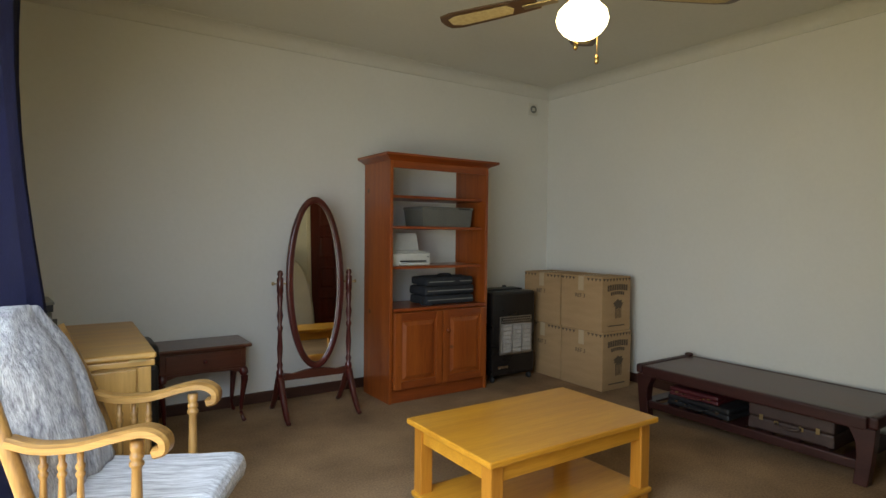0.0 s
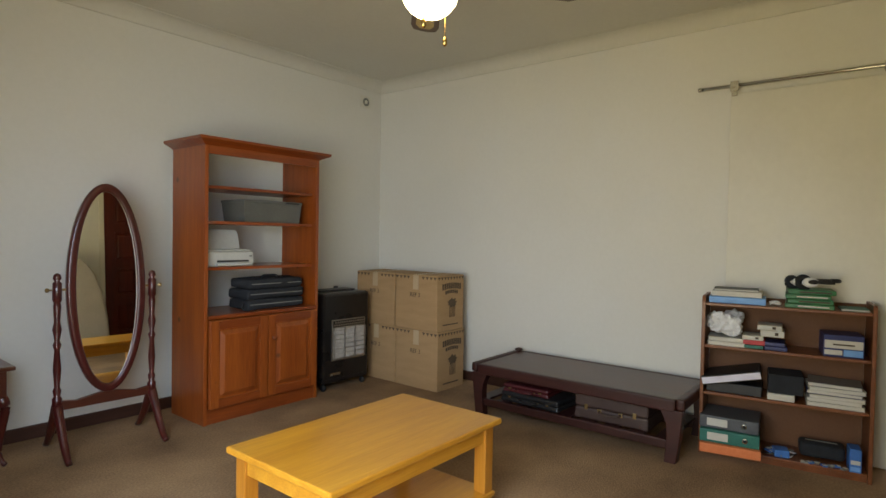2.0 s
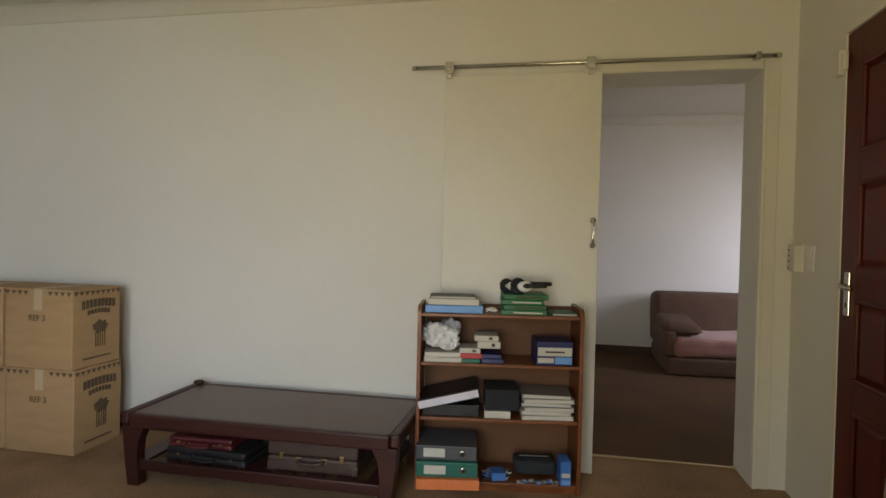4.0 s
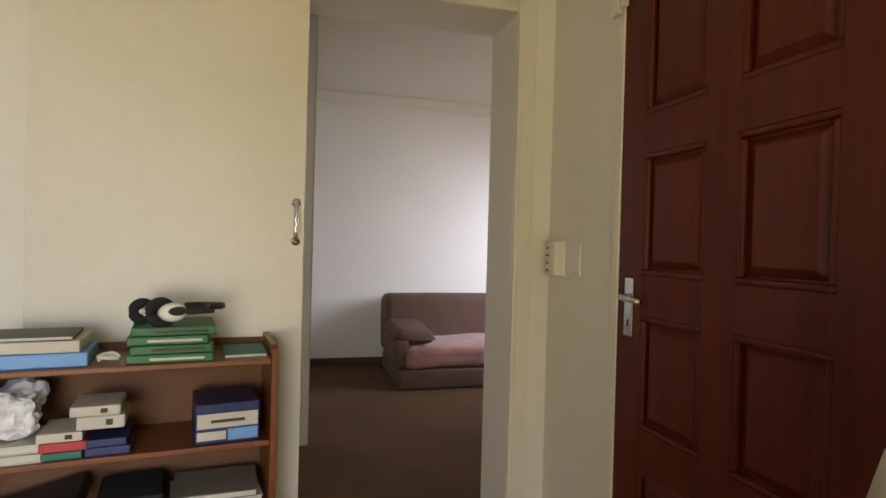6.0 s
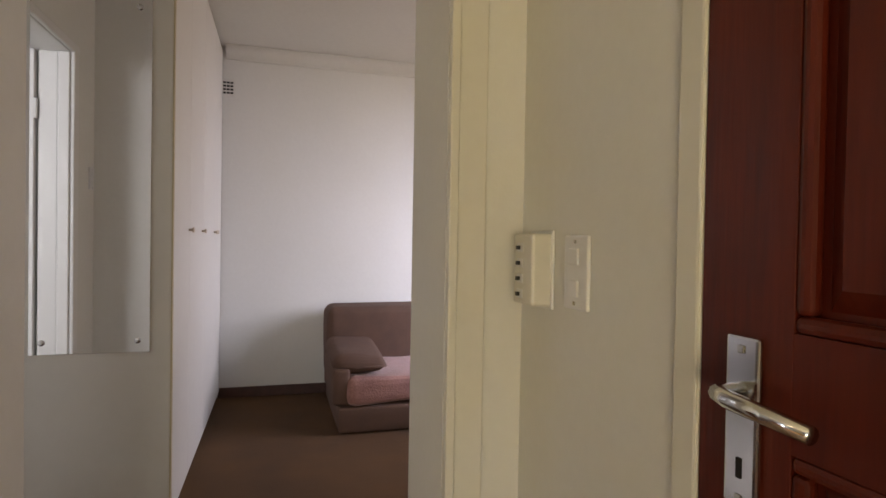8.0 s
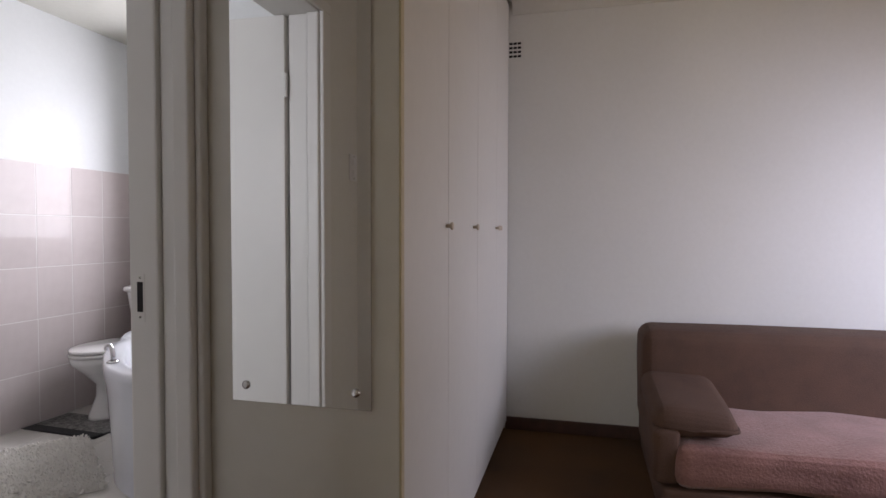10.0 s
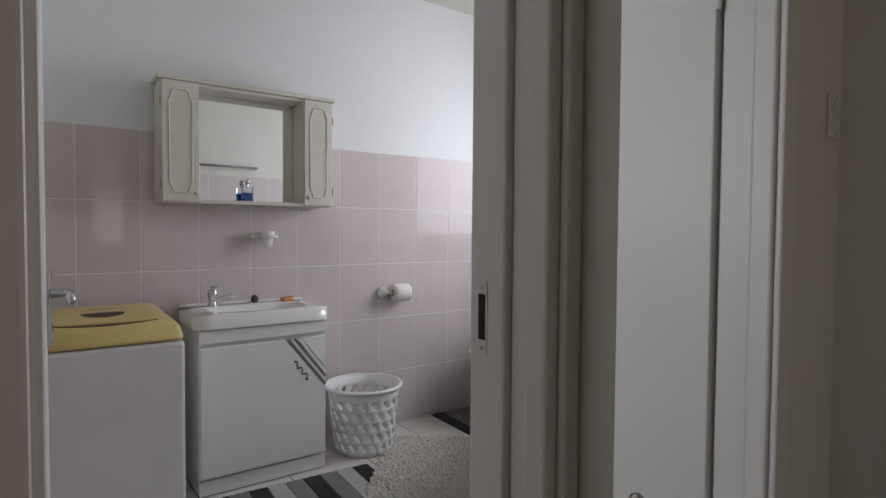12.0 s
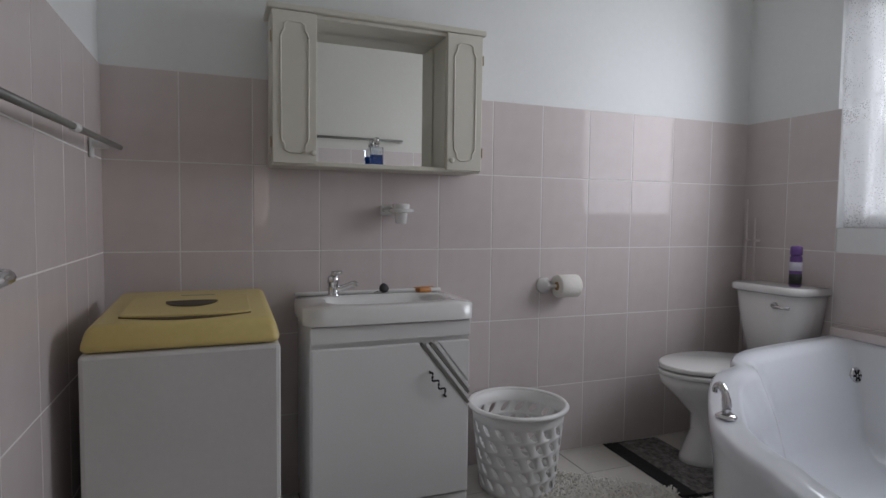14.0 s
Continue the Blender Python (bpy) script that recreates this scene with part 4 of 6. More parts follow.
part("zip", box(-0.07, 0.07, -0.004, 0.004, 0.080, 0.083), "grey_plastic", t)
t = book("blue_carton", 0.685, 0.735, 0.0, 0.10, Z1, 0.115, "blue_mid", "small upright blue and white carton in the bookshelf", "box", 2, False)
label_strip(t, -0.02, 0.02, -0.05, 0.04, 0.06, "paper")
label_strip(t, -0.02, 0.02, -0.05, 0.008, 0.028, "blue_light")
for i in range(7):
    t = thing("blister_pack", SH @ pose(0.50 + 0.028 * i, 0.015 + 0.012 * (i % 3), Z1 + 0.0005, 0, 0, 37 * i), "small blue and silver packet in the bookshelf", "packet", "loose packets")
    part("sleeve", box(-0.016, 0.016, -0.011, 0.011, 0, 0.008, 0.001), "blue_mid" if i % 2 else "grey_plastic", t)
    part("flap", box(-0.016, 0.0, -0.011, 0.011, 0.0085, 0.0095), "paper", t)


def sliding_door():
    t = thing("sliding_door", pose(EX - 0.03, 1.118, 0.008), "flush cream-painted barn-style sliding door hung from a rail", "door")
    part("door_panel", box(-0.018, 0.018, -0.403, 0.403, 0.0, 2.047, 0.003), "cream_gloss", t)
    h = part("handle", tube(spline([(-0.02, -0.375, 1.293), (-0.045, -0.375, 1.285), (-0.052, -0.375, 1.23), (-0.045, -0.375, 1.175), (-0.02, -0.375, 1.167)]), [0.006] + [0.008] * 23 + [0.006], 10), "chrome", t, "curved chrome pull handle", True)
    for z in (1.293, 1.167):
        part("mounting_plate", turned(lathe([(0.016, 0), (0.016, 0.004), (0.009, 0.009)], 16), pose(-0.019, -0.375, z, 0, -90, 0)), "chrome", h, "", True)
    for y in (-0.345, 0.38):
        b = part("hanger", box(-0.045, -0.019, y - 0.014, y + 0.014, 2.03, 2.05, 0.002), "nickel", t)
        part("wheel", turned(lathe([(0.026, -0.006), (0.03, -0.003), (0.03, 0.003), (0.026, 0.006)], 18), pose(-0.034, y, 2.085, 0, 90, 0)), "nickel", b, "", True)
        part("clamp", box(-0.047, -0.0425, y - 0.022, y + 0.022, 2.055, 2.115, 0.002), "nickel", b)


sliding_door()
rl = thing("door_rail", pose(EX - 0.062, 0.80, 2.098), "round brushed metal sliding-door rail on the wall", "rail")
part("bar", tube([(0, -0.88, 0), (0, 0.88, 0)], 0.011, 12), "nickel", rl, "", True)
part("end_cap", tube([(0, 0.88, 0), (0, 0.90, 0)], 0.013, 12), "nickel", rl, "", True)
part("end_cap", tube([(0, -0.90, 0), (0, -0.88, 0)], 0.013, 12), "nickel", rl, "", True)
for y in (-0.80, -0.03, 0.70):
    s = part("standoff", tube([(0.0, y, 0), (0.060, y, 0)], 0.009, 10), "nickel", rl, "", True)
    part("end_stop", box(-0.018, 0.018, y - 0.012, y + 0.012, -0.018, 0.018, 0.004), "nickel", s)


def lever(parent, x, y, z, way, out):
    """Lever handle on a long plate that faces along out (0, +-1, 0) or (+-1, 0, 0); way: the lever's direction."""
    o, w = Vector(out), Vector(way)
    up = Vector((0, 0, 1))

    def at(a, b, c):
        return Vector((x, y, z)) + w * a + o * b + up * c
    def plate(a0, a1, b0, b1, c0, c1, bev):
        p, q = at(a0, b0, c0), at(a1, b1, c1)
        return box(min(p.x, q.x), max(p.x, q.x), min(p.y, q.y), max(p.y, q.y), min(p.z, q.z), max(p.z, q.z), bev)
    h = part("door_handle", plate(-0.02, 0.02, 0.001, 0.009, -0.095, 0.075, 0.003), "chrome", parent, "chrome lever handle on a long plate")
    part("lever", tube([at(0, 0.009, 0.02), at(0, 0.036, 0.02), at(0.02, 0.043, 0.02), at(0.105, 0.041, 0.014)], [0.010, 0.009, 0.009, 0.008], 10), "chrome", h, "", True)
    part("keyhole", plate(-0.003, 0.003, 0.0092, 0.0102, -0.065, -0.045, 0.0), "dark_hole", h)
    for c in (0.062, -0.085):
        part("screw", plate(-0.004, 0.004, 0.0092, 0.0108, c - 0.004, c + 0.004, 0.0008), "nickel", h)
    return h


def panel_door():
    t = thing("door_front", pose(2.885, SY, 0.006), "dark red-brown wooden panelled door, closed", "door")
    t["kind"] = "structure"
    w = 0.815
    y0, y1 = -0.035, 0.006
    part("core", box(0.02, w - 0.02, y0, y1 - 0.016, 0.01, 2.02), "door_wood", t)
    rows = [(0.22, 0.560), (0.670, 0.990), (1.100, 1.440), (1.550, 1.890)]
    cols = [(0.115, 0.355), (0.457, 0.700)]
    for a, b in ((0.0, 0.115), (0.355, 0.457), (0.700, w)):
        part("stile", box(a, b, y0, y1, 0, 2.03, 0.001), "door_wood", t)
    zs = [0.0] + [v for r in rows for v in r] + [2.03]
    for a, b in zip(zs[::2], zs[1::2]):
        for c in cols:
            part("rail", box(c[0], c[1], y0, y1 - 0.0003, a, b), "door_wood", t)
    for z0, z1 in rows:
        for x0, x1 in cols:
            bm = box(x0 + 0.022, x1 - 0.022, y1 - 0.016, y1 - 0.003, z0 + 0.022, z1 - 0.022)
            for v in bm.verts:
                if v.co.y > y1 - 0.01:
                    v.co.x += 0.020 if v.co.x < (x0 + x1) / 2 else -0.020
                    v.co.z += 0.020 if v.co.z < (z0 + z1) / 2 else -0.020
            p = part("panel", bm, "door_wood", t)
            for m in ((x0, x1, z0, z0 + 0.016), (x0, x1, z1 - 0.016, z1), (x0, x0 + 0.016, z0 + 0.016, z1 - 0.016), (x1 - 0.016, x1, z0 + 0.016, z1 - 0.016)):
                part("moulding", box(m[0], m[1], y1 - 0.017, y1 + 0.001, m[2], m[3], 0.006), "door_wood", p)
    lever(t, w - 0.065, y1, 1.015, (-1, 0, 0), (0, 1, 0))


panel_door()
bm = bmesh.new()
for r in [(3.702, 3.742, SY - 0.15, SY + 0.010, 0, 2.06), (2.828, 2.883, SY - 0.15, SY + 0.010, 0, 2.06), (2.828, 3.742, SY - 0.15, SY + 0.0125, 2.042, 2.085)]:
    box(*r, 0.004, bm=bm)
setting("trim_front_door", bm, "cream_gloss", "cream-painted steel frame around the dark door", "trim")
setting("wall_outside_door", box(2.6, 3.9, SY - 0.26, SY - 0.21, 0, 2.2), "wall_paint", "plain wall closing the doorway behind the door", "wall")
t = thing("door_alarm_contact", pose(3.725, SY + 0.013, 1.93), "small cream alarm contact on the door frame", "alarm sensor")
part("housing", box(-0.022, 0.022, 0, 0.022, -0.05, 0.05, 0.004), "cream_gloss", t)
part("magnet", box(-0.05, -0.026, 0, 0.018, -0.035, 0.035, 0.003), "cream_gloss", t)

t = thing("socket_box", pose(4.099, SY, 1.137), "cream surface-mounted switch box with four small dark keys", "switch")
part("housing", box(-0.039, 0.039, 0.0, 0.041, -0.062, 0.062, 0.005), "cream_gloss", t)
part("back_plate", box(-0.044, 0.044, 0.0005, 0.006, -0.068, 0.068, 0.002), "white_plastic", t)
for i in range(4):
    k = part("key", box(-0.006, 0.018, 0.0415, 0.0435, -0.051 + i * 0.027, -0.035 + i * 0.027, 0.001), "white_plastic", t)
    part("toggle", box(0.002, 0.010, 0.0438, 0.0500, -0.047 + i * 0.027, -0.040 + i * 0.027, 0.001), "black_plastic", k)


def switch_plate(m, label):
    t = thing("light_switch", m, label, "switch")
    part("plate", box(-0.036, 0.036, 0.0005, 0.008, -0.058, 0.058, 0.003), "white_plastic", t)
    for z in (-0.025, 0.025):
        part("rocker", box(-0.014, 0.014, 0.0085, 0.013, z - 0.013, z + 0.013, 0.002), "white_plastic", t)
    for z in (-0.048, 0.048):
        part("screw", box(-0.003, 0.003, 0.0085, 0.0095, z - 0.003, z + 0.003), "nickel", t)


switch_plate(pose(3.974, SY, 1.138), "white double light switch plate on the wall")

t = thing("wall_vent", pose(3.985, NY, 2.37), "small square cream wall vent with a round opening", "vent")
part("plate", box(-0.055, 0.055, -0.008, -0.001, -0.055, 0.055, 0.003), "cream_gloss", t)
part("ring", turned(lathe([(0.026, 0), (0.036, 0.002), (0.036, 0.008), (0.028, 0.01), (0.026, 0.002)], 24), pose(0, -0.008, 0, 90, 0, 0)), "grey_plastic", t, "", True)
part("cap", turned(lathe([(0.016, 0), (0.016, 0.008), (0.012, 0.012)], 20), pose(0, -0.0085, 0, 90, 0, 0)), "cream_gloss", t, "", True)


def ceiling_fan():
    t = thing("ceiling_fan", pose(1.926, 2.004, H), "brown five-bladed ceiling fan with cane inlays and a lit opal globe", "ceiling fan")
    part("canopy", lathe([(0.03, -0.09), (0.055, -0.05), (0.065, -0.001)], 24), "brass_dull", t, "", True)
    part("down_rod", tube([(0, 0, -0.30), (0, 0, -0.09)], 0.012, 12), "brass_dull", t, "", True)
    part("motor_housing", lathe([(0.05, -0.465), (0.09, -0.46), (0.12, -0.42), (0.125, -0.36), (0.10, -0.31), (0.04, -0.29)], 28), "fan_wood", t, "", True)
    part("light_fitter", lathe([(0.055, -0.50), (0.062, -0.48), (0.05, -0.466)], 24), "brass_dull", t, "", True)
    part("globe", lathe([(0.022, -0.634), (0.050, -0.630), (0.072, -0.614), (0.090, -0.590), (0.097, -0.566), (0.090, -0.538), (0.070, -0.516), (0.052, -0.502)], 32), "lamp_opal", t, "lit opal glass globe", True)
    for k in range(5):
        a = 90 - (-24 + 71.5 * k)
        m = pose(0, 0, -0.465, 0, 0, a)
        out = [(0.18, -0.042), (0.38, -0.057), (0.55, -0.062), (0.600, -0.050), (0.613, -0.02), (0.613, 0.02), (0.600, 0.050), (0.55, 0.062), (0.38, 0.057), (0.18, 0.042)]
        b = part("blade", turned(turned(slab(out, -0.004, 0.004, 0.001), pose(0, 0, 0, 7, 0, 0)), m), "fan_wood", t)
        ins = [(0.30, -0.034), (0.535, -0.040), (0.575, -0.022), (0.575, 0.022), (0.535, 0.040), (0.30, 0.034), (0.28, 0.0)]
        part("cane_inlay", turned(turned(slab(ins, -0.0058, -0.0046), pose(0, 0, 0, 7, 0, 0)), m), "fan_cane", b, "woven cane inlay")
        part("blade_iron", turned(box(0.10, 0.24, -0.018, 0.018, -0.012, -0.005, 0.003), m), "brass_dull", b)
    for x, z in ((0.06, -0.69), (-0.055, -0.66)):
        c = part("pull_chain", tube([(x, -0.02, -0.46), (x, -0.02, z)], 0.0018, 6), "brass", t)
        part("pull_knob", lathe([(0.003, z - 0.035), (0.009, z - 0.028), (0.008, z - 0.01), (0.003, z)], 12, cx=x, cy=-0.02), "brass", c, "small brass pull", True)


ceiling_fan()


def cheval_mirror():
    t = thing("cheval_mirror", pose(1.700, 4.10, 0, 0, 0, -2.5), "oval standing mirror in a dark red mahogany frame", "mirror")
    n = 56
    bm = bmesh.new()
    rings = []
    prof = [(0.0, -0.012), (0.0, 0.010), (0.005, 0.016), (0.012, 0.0185), (0.034, 0.0185), (0.041, 0.015), (0.045, 0.008), (0.045, -0.012)]
    for i in range(n):
        a = 2 * math.pi * i / n
        ring = []
        for r, y in prof:
            ring.append(bm.verts.new(((0.151 + r) * math.cos(a), -y, (0.524 + r) * math.sin(a))))
        rings.append(ring)
    for i in range(n):
        a, b = rings[i], rings[(i + 1) % n]
        for k in range(len(prof)):
            bm.faces.new((a[k], b[k], b[(k + 1) % len(prof)], a[(k + 1) % len(prof)]))
    bmesh.ops.recalc_face_normals(bm, faces=bm.faces[:])
    mm = pose(0, 0, 0.865, -2.0, 0, 0)
    part("oval_frame", turned(bm, mm), "mahogany", t, "", True)
    ov = [(0.156 * math.cos(2 * math.pi * i / n), 0.529 * math.sin(2 * math.pi * i / n)) for i in range(n)]
    part("mirror_glass", turned(turned(slab(ov, -0.003, 0.003), pose(0, 0, 0, 90, 0, 0)), mm), "mirror_glass", t, "silvered mirror glass")
    part("backing", turned(turned(slab(ov, 0.004, 0.010), pose(0, 0.015, 0, 90, 0, 0)), mm), "mahogany", t)
    for s in (-1, 1):
        x = s * 0.235
        prof = [(0.018, 0.235), (0.018, 0.30), (0.011, 0.31), (0.016, 0.34), (0.010, 0.36), (0.015, 0.45), (0.010, 0.55), (0.016, 0.58), (0.009, 0.60), (0.017, 0.66), (0.011, 0.70), (0.015, 0.78), (0.012, 0.80), (0.017, 0.81), (0.017, 0.90), (0.009, 0.91), (0.016, 0.925), (0.012, 0.945), (0.003, 0.952)]
        p = part("post", lathe([(r * 1.25, z) for r, z in prof], 16, cx=x), "mahogany", t, "", True)
        part("pivot_knob", turned(lathe([(0.004, 0), (0.004, 0.018), (0.011, 0.024), (0.011, 0.034), (0.004, 0.038)], 14), pose(x + s * 0.016, 0, 0.865, 0, s * 90, 0)), "brass_dull", p, "", True)
        part("pivot_pin", tube([(x, 0, 0.865), (s * 0.192, 0, 0.865)], 0.006, 8), "brass_dull", p)
        for q in (-1, 1):
            pts = spline([(x, q * 0.005, 0.255), (x, q * 0.05, 0.19), (x, q * 0.11, 0.10), (x, q * 0.17, 0.03), (x, q * 0.205, 0.010)], 5)
            part("foot", tube(pts, [0.026 - 0.012 * i / (len(pts) - 1) for i in range(len(pts))], 10), "mahogany", t, "", True)
    rail = [(-0.22, 0.285), (-0.15, 0.275), (-0.06, 0.292), (0.0, 0.30), (0.06, 0.292), (0.15, 0.275), (0.22, 0.285), (0.22, 0.235), (-0.22, 0.235)]
    part("stretcher", turned(slab(rail, -0.014, 0.014, 0.004), pose(0, 0, 0, 90, 0, 0)), "mahogany_h", t)


cheval_mirror()


def side_table():
    t = thing("side_table", pose(1.015, 4.28, 0), "small dark mahogany side table with a drawer and cabriole legs", "table")
    part("tabletop", box(-0.275, 0.275, -0.175, 0.17, 0.478, 0.500, 0.007), "mahogany_h", t)
    part("drawer_case", box(-0.245, 0.245, -0.140, 0.150, 0.345, 0.477, 0.003), "mahogany_h", t)
    d = part("drawer", box(-0.215, 0.215, -0.150, -0.141, 0.362, 0.462, 0.003), "mahogany_h", t)
    part("knob", turned(lathe([(0.005, 0), (0.006, 0.01), (0.013, 0.018), (0.008, 0.024)], 14), pose(0, -0.150, 0.412, 90, 0, 0)), "mahogany", d, "", True)
    bm = slab([(-0.21, 0.345), (0.21, 0.345), (0.21, 0.318), (0.15, 0.335), (0.0, 0.340), (-0.15, 0.335), (-0.21, 0.318)], -0.006, 0.006)
    part("apron", turned(bm, pose(0, -0.136, 0, 90, 0, 0)), "mahogany_h", t)
    for sx in (-1, 1):
        for sy in (-1, 1):
            x, y = sx * 0.225, sy * 0.125
            pts = spline([(x, y, 0.345), (x + sx * 0.012, y + sy * 0.012, 0.29), (x + sx * 0.004, y + sy * 0.004, 0.19), (x - sx * 0.006, y - sy * 0.006, 0.08), (x + sx * 0.004, y + sy * 0.004, 0.025), (x + sx * 0.016, y + sy * 0.016, 0.008)], 5)
            r = [0.026, 0.027, 0.028, 0.027, 0.025, 0.024, 0.022, 0.020, 0.019, 0.017, 0.016, 0.015, 0.014, 0.013, 0.012, 0.011, 0.011, 0.010, 0.010, 0.010, 0.011, 0.012, 0.013, 0.013, 0.012, 0.010]
            part("leg", tube(pts, r[:len(pts)], 10), "mahogany", t, "", True)


side_table()


def sewing_cabinet():
    t = thing("sewing_cabinet", pose(0.325, 3.25, 0), "pale oak sewing cabinet with a folding lid against the wall", "cabinet")
    w, d = 0.25, 0.41
    part("body", box(-w, w - 0.006, -d, d, 0.03, 0.70, 0.004), "pale_oak_v", t)
    part("lid", box(-w, w + 0.018, -d - 0.02, d + 0.012, 0.727, 0.752, 0.0115, seg=4), "pale_oak", t)
    part("lid_frame", box(-w, w + 0.012, -d - 0.014, d + 0.006, 0.702, 0.726, 0.005), "pale_oak", t)
    part("stile", box(w - 0.045, w - 0.001, -d - 0.012, -d - 0.001, 0.035, 0.70, 0.003), "pale_oak_v", t)
    dr = part("door", box(-w + 0.008, w - 0.050, -d - 0.016, -d - 0.001, 0.05, 0.692, 0.003), "pale_oak_v", t)
    for z in (0.16, 0.58):
        part("hinge", tube([(w - 0.048, -d - 0.018, z - 0.025), (w - 0.048, -d - 0.018, z + 0.025)], 0.004, 8), "brass_dull", dr)
    part("lid_hinge", box(w - 0.075, w - 0.02, -d - 0.024, -d - 0.0205, 0.722, 0.730), "brass_dull", t)
    part("plinth", box(-w + 0.01, w - 0.02, -d + 0.01, d - 0.01, 0.0, 0.03), "pale_oak_v", t)


sewing_cabinet()
t = thing("paper_rack", pose(0.235, 3.42, 0.752), "stack of magazines in a dark rack on the sewing cabinet", "magazine rack")
part("rack", box(-0.065, 0.05, -0.13, 0.13, 0.0, 0.05, 0.004), "black_plastic", t)
for i in range(4):
    part("magazine", turned(box(-0.055, 0.030, -0.12, 0.12, 0, 0.028 if i % 2 == 0 else 0.012, 0.002), pose(0, 0, 0.052 + i * 0.029, 0, 0, 2 * i)), ("black_plastic", "grey_plastic")[i % 2], t)
t = thing("waste_bin", pose(0.62, 4.12, 0), "dark grey plastic pedal bin beside the side table", "bin")
part("bucket", box(-0.115, 0.125, -0.15, 0.15, 0.0, 0.45, 0.02), "black_plastic", t)
bm = box(-0.12, 0.13, -0.155, 0.155, 0.452, 0.575, 0.045, seg=4)
part("lid", bm, "black_plastic", t, "", True)
part("swing_flap", box(-0.09, 0.10, -0.158, -0.1555, 0.475, 0.54, 0.002), "grey_plastic", t)


def rocking_chair():
    t = thing("rocking_chair", pose(0.408, 2.424, 0, 0, 0, -28), "light oak rocking armchair with a grey woven slip-cover cushion", "chair")
    # local: x to the front, y to the sitter's left
    for s in (-1, 1):
        y = s * 0.200
        part("rocker", tube(spline([(-0.34, y, 0.075), (-0.2, y, 0.035), (0.0, y, 0.020), (0.2, y, 0.035), (0.33, y, 0.07)]), 0.018, 8), "oak", t, "", True)
        arm = spline([(-0.135, y * 1.06, 0.662), (-0.06, y * 1.07, 0.644), (0.04, y * 1.08, 0.648), (0.14, y * 1.10, 0.674), (0.205, y * 1.10, 0.684), (0.245, y * 1.10, 0.666), (0.248, y * 1.10, 0.636), (0.222, y * 1.10, 0.626)], 5)
        bm = bmesh.new()
        rings = []
        for i, p in enumerate(arm):
            dv = (arm[min(i + 1, len(arm) - 1)] - arm[max(i - 1, 0)]).normalized()
            up = Vector((0, 1, 0)).cross(dv).normalized() * -1
            k = i / (len(arm) - 1)
            hw, hh = 0.024 + 0.008 * math.sin(k * 3.0), 0.0135
            rings.append([bm.verts.new(p + Vector((0, a * hw, 0)) + up * b * hh) for a, b in ((-1, -0.7), (-1, 0.5), (-0.6, 1), (0.6, 1), (1, 0.5), (1, -0.7), (0.5, -1), (-0.5, -1))])
        for a, b in zip(rings, rings[1:]):
            for k in range(8):
                bm.faces.new((a[k], a[(k + 1) % 8], b[(k + 1) % 8], b[k]))
        bm.faces.new(rings[0])
        bm.faces.new(rings[-1])
        bmesh.ops.recalc_face_normals(bm, faces=bm.faces[:])
        part("armrest", bm, "oak", t)
        prof = [(0.012, 0.37), (0.016, 0.43), (0.013, 0.54), (0.012, 0.585), (0.018, 0.592), (0.018, 0.600), (0.012, 0.605), (0.017, 0.612), (0.017, 0.620), (0.012, 0.625), (0.016, 0.634), (0.016, 0.655)]
        part("arm_post", lathe(prof, 14, cx=0.175, cy=y * 1.08), "oak_v", t, "", True)
        for x in (-0.055, -0.01, 0.035):
            part("spindle", lathe([(0.007, 0.37), (0.011, 0.45), (0.0075, 0.56), (0.0115, 0.568), (0.0115, 0.575), (0.0075, 0.580), (0.0115, 0.588), (0.0115, 0.596), (0.007, 0.602), (0.009, 0.64)], 10, cx=x, cy=y * 1.05), "oak_v", t, "", True)
        part("back_post", tube(spline([(-0.045, y * 1.08, 0.36), (-0.142, y * 1.08, 0.66), (-0.235, y * 0.95, 0.89)]), [0.02] * 13, 10), "oak_v", t, "", True)
        for x in (-0.2, 0.19):
            part("leg", tube([(x, y * 0.9, 0.37), (x * 1.15, y, 0.04)], [0.016, 0.014], 10), "oak_v", t, "", True)
    part("crest_rail", box(-0.265, -0.235, -0.18, 0.18, 0.85, 0.91, 0.012), "oak", t)
    part("seat_frame", box(-0.20, 0.25, -0.215, 0.215, 0.345, 0.378, 0.012), "oak", t)
    b = soft(box(-0.15, 0.36, -0.200, 0.200, 0.379, 0.475, 0.045, seg=3), 3, 0.010, 9, 2)
    part("seat_cushion", b, "cushion_cloth", t, "grey and white woven cushion cover", True)
    # back cushion: a rounded slab bowed to a soft crown
    bm = bmesh.new()
    nu, nv = 26, 30
    fr, bk = [], []
    for j in range(nv + 1):
        v = j / nv
        wdt = 0.212 * (1 - 0.42 * max(0, (v - 0.62) / 0.38) ** 2.4) * (0.93 + 0.07 * math.sin(v * 3))
        r0, r1 = [], []
        for i in range(nu + 1):
            u = -1 + 2 * i / nu
            crease = 0.018 * math.exp(-((u - 0.35 * math.sin(v * 2.2)) / 0.14) ** 2)
            puff = 0.055 * (1 - abs(u) ** 2.6) * (0.55 + 0.45 * math.sin(min(1, v * 1.05) * math.pi)) - crease
            n1 = 0.010 * noise.noise(Vector((u * 3, v * 5, 0.3)))
            base = Vector((-0.075 - 0.180 * v, u * wdt, 0.47 + 0.505 * v - 0.03 * u * u * v))
            r0.append(bm.verts.new(base + Vector((puff + n1 + 0.012, 0, 0.2 * puff))))
            r1.append(bm.verts.new(base + Vector((-0.035 * (1 - abs(u) ** 2.6) - 0.004, 0, 0))))
        fr.append(r0)
        bk.append(r1)
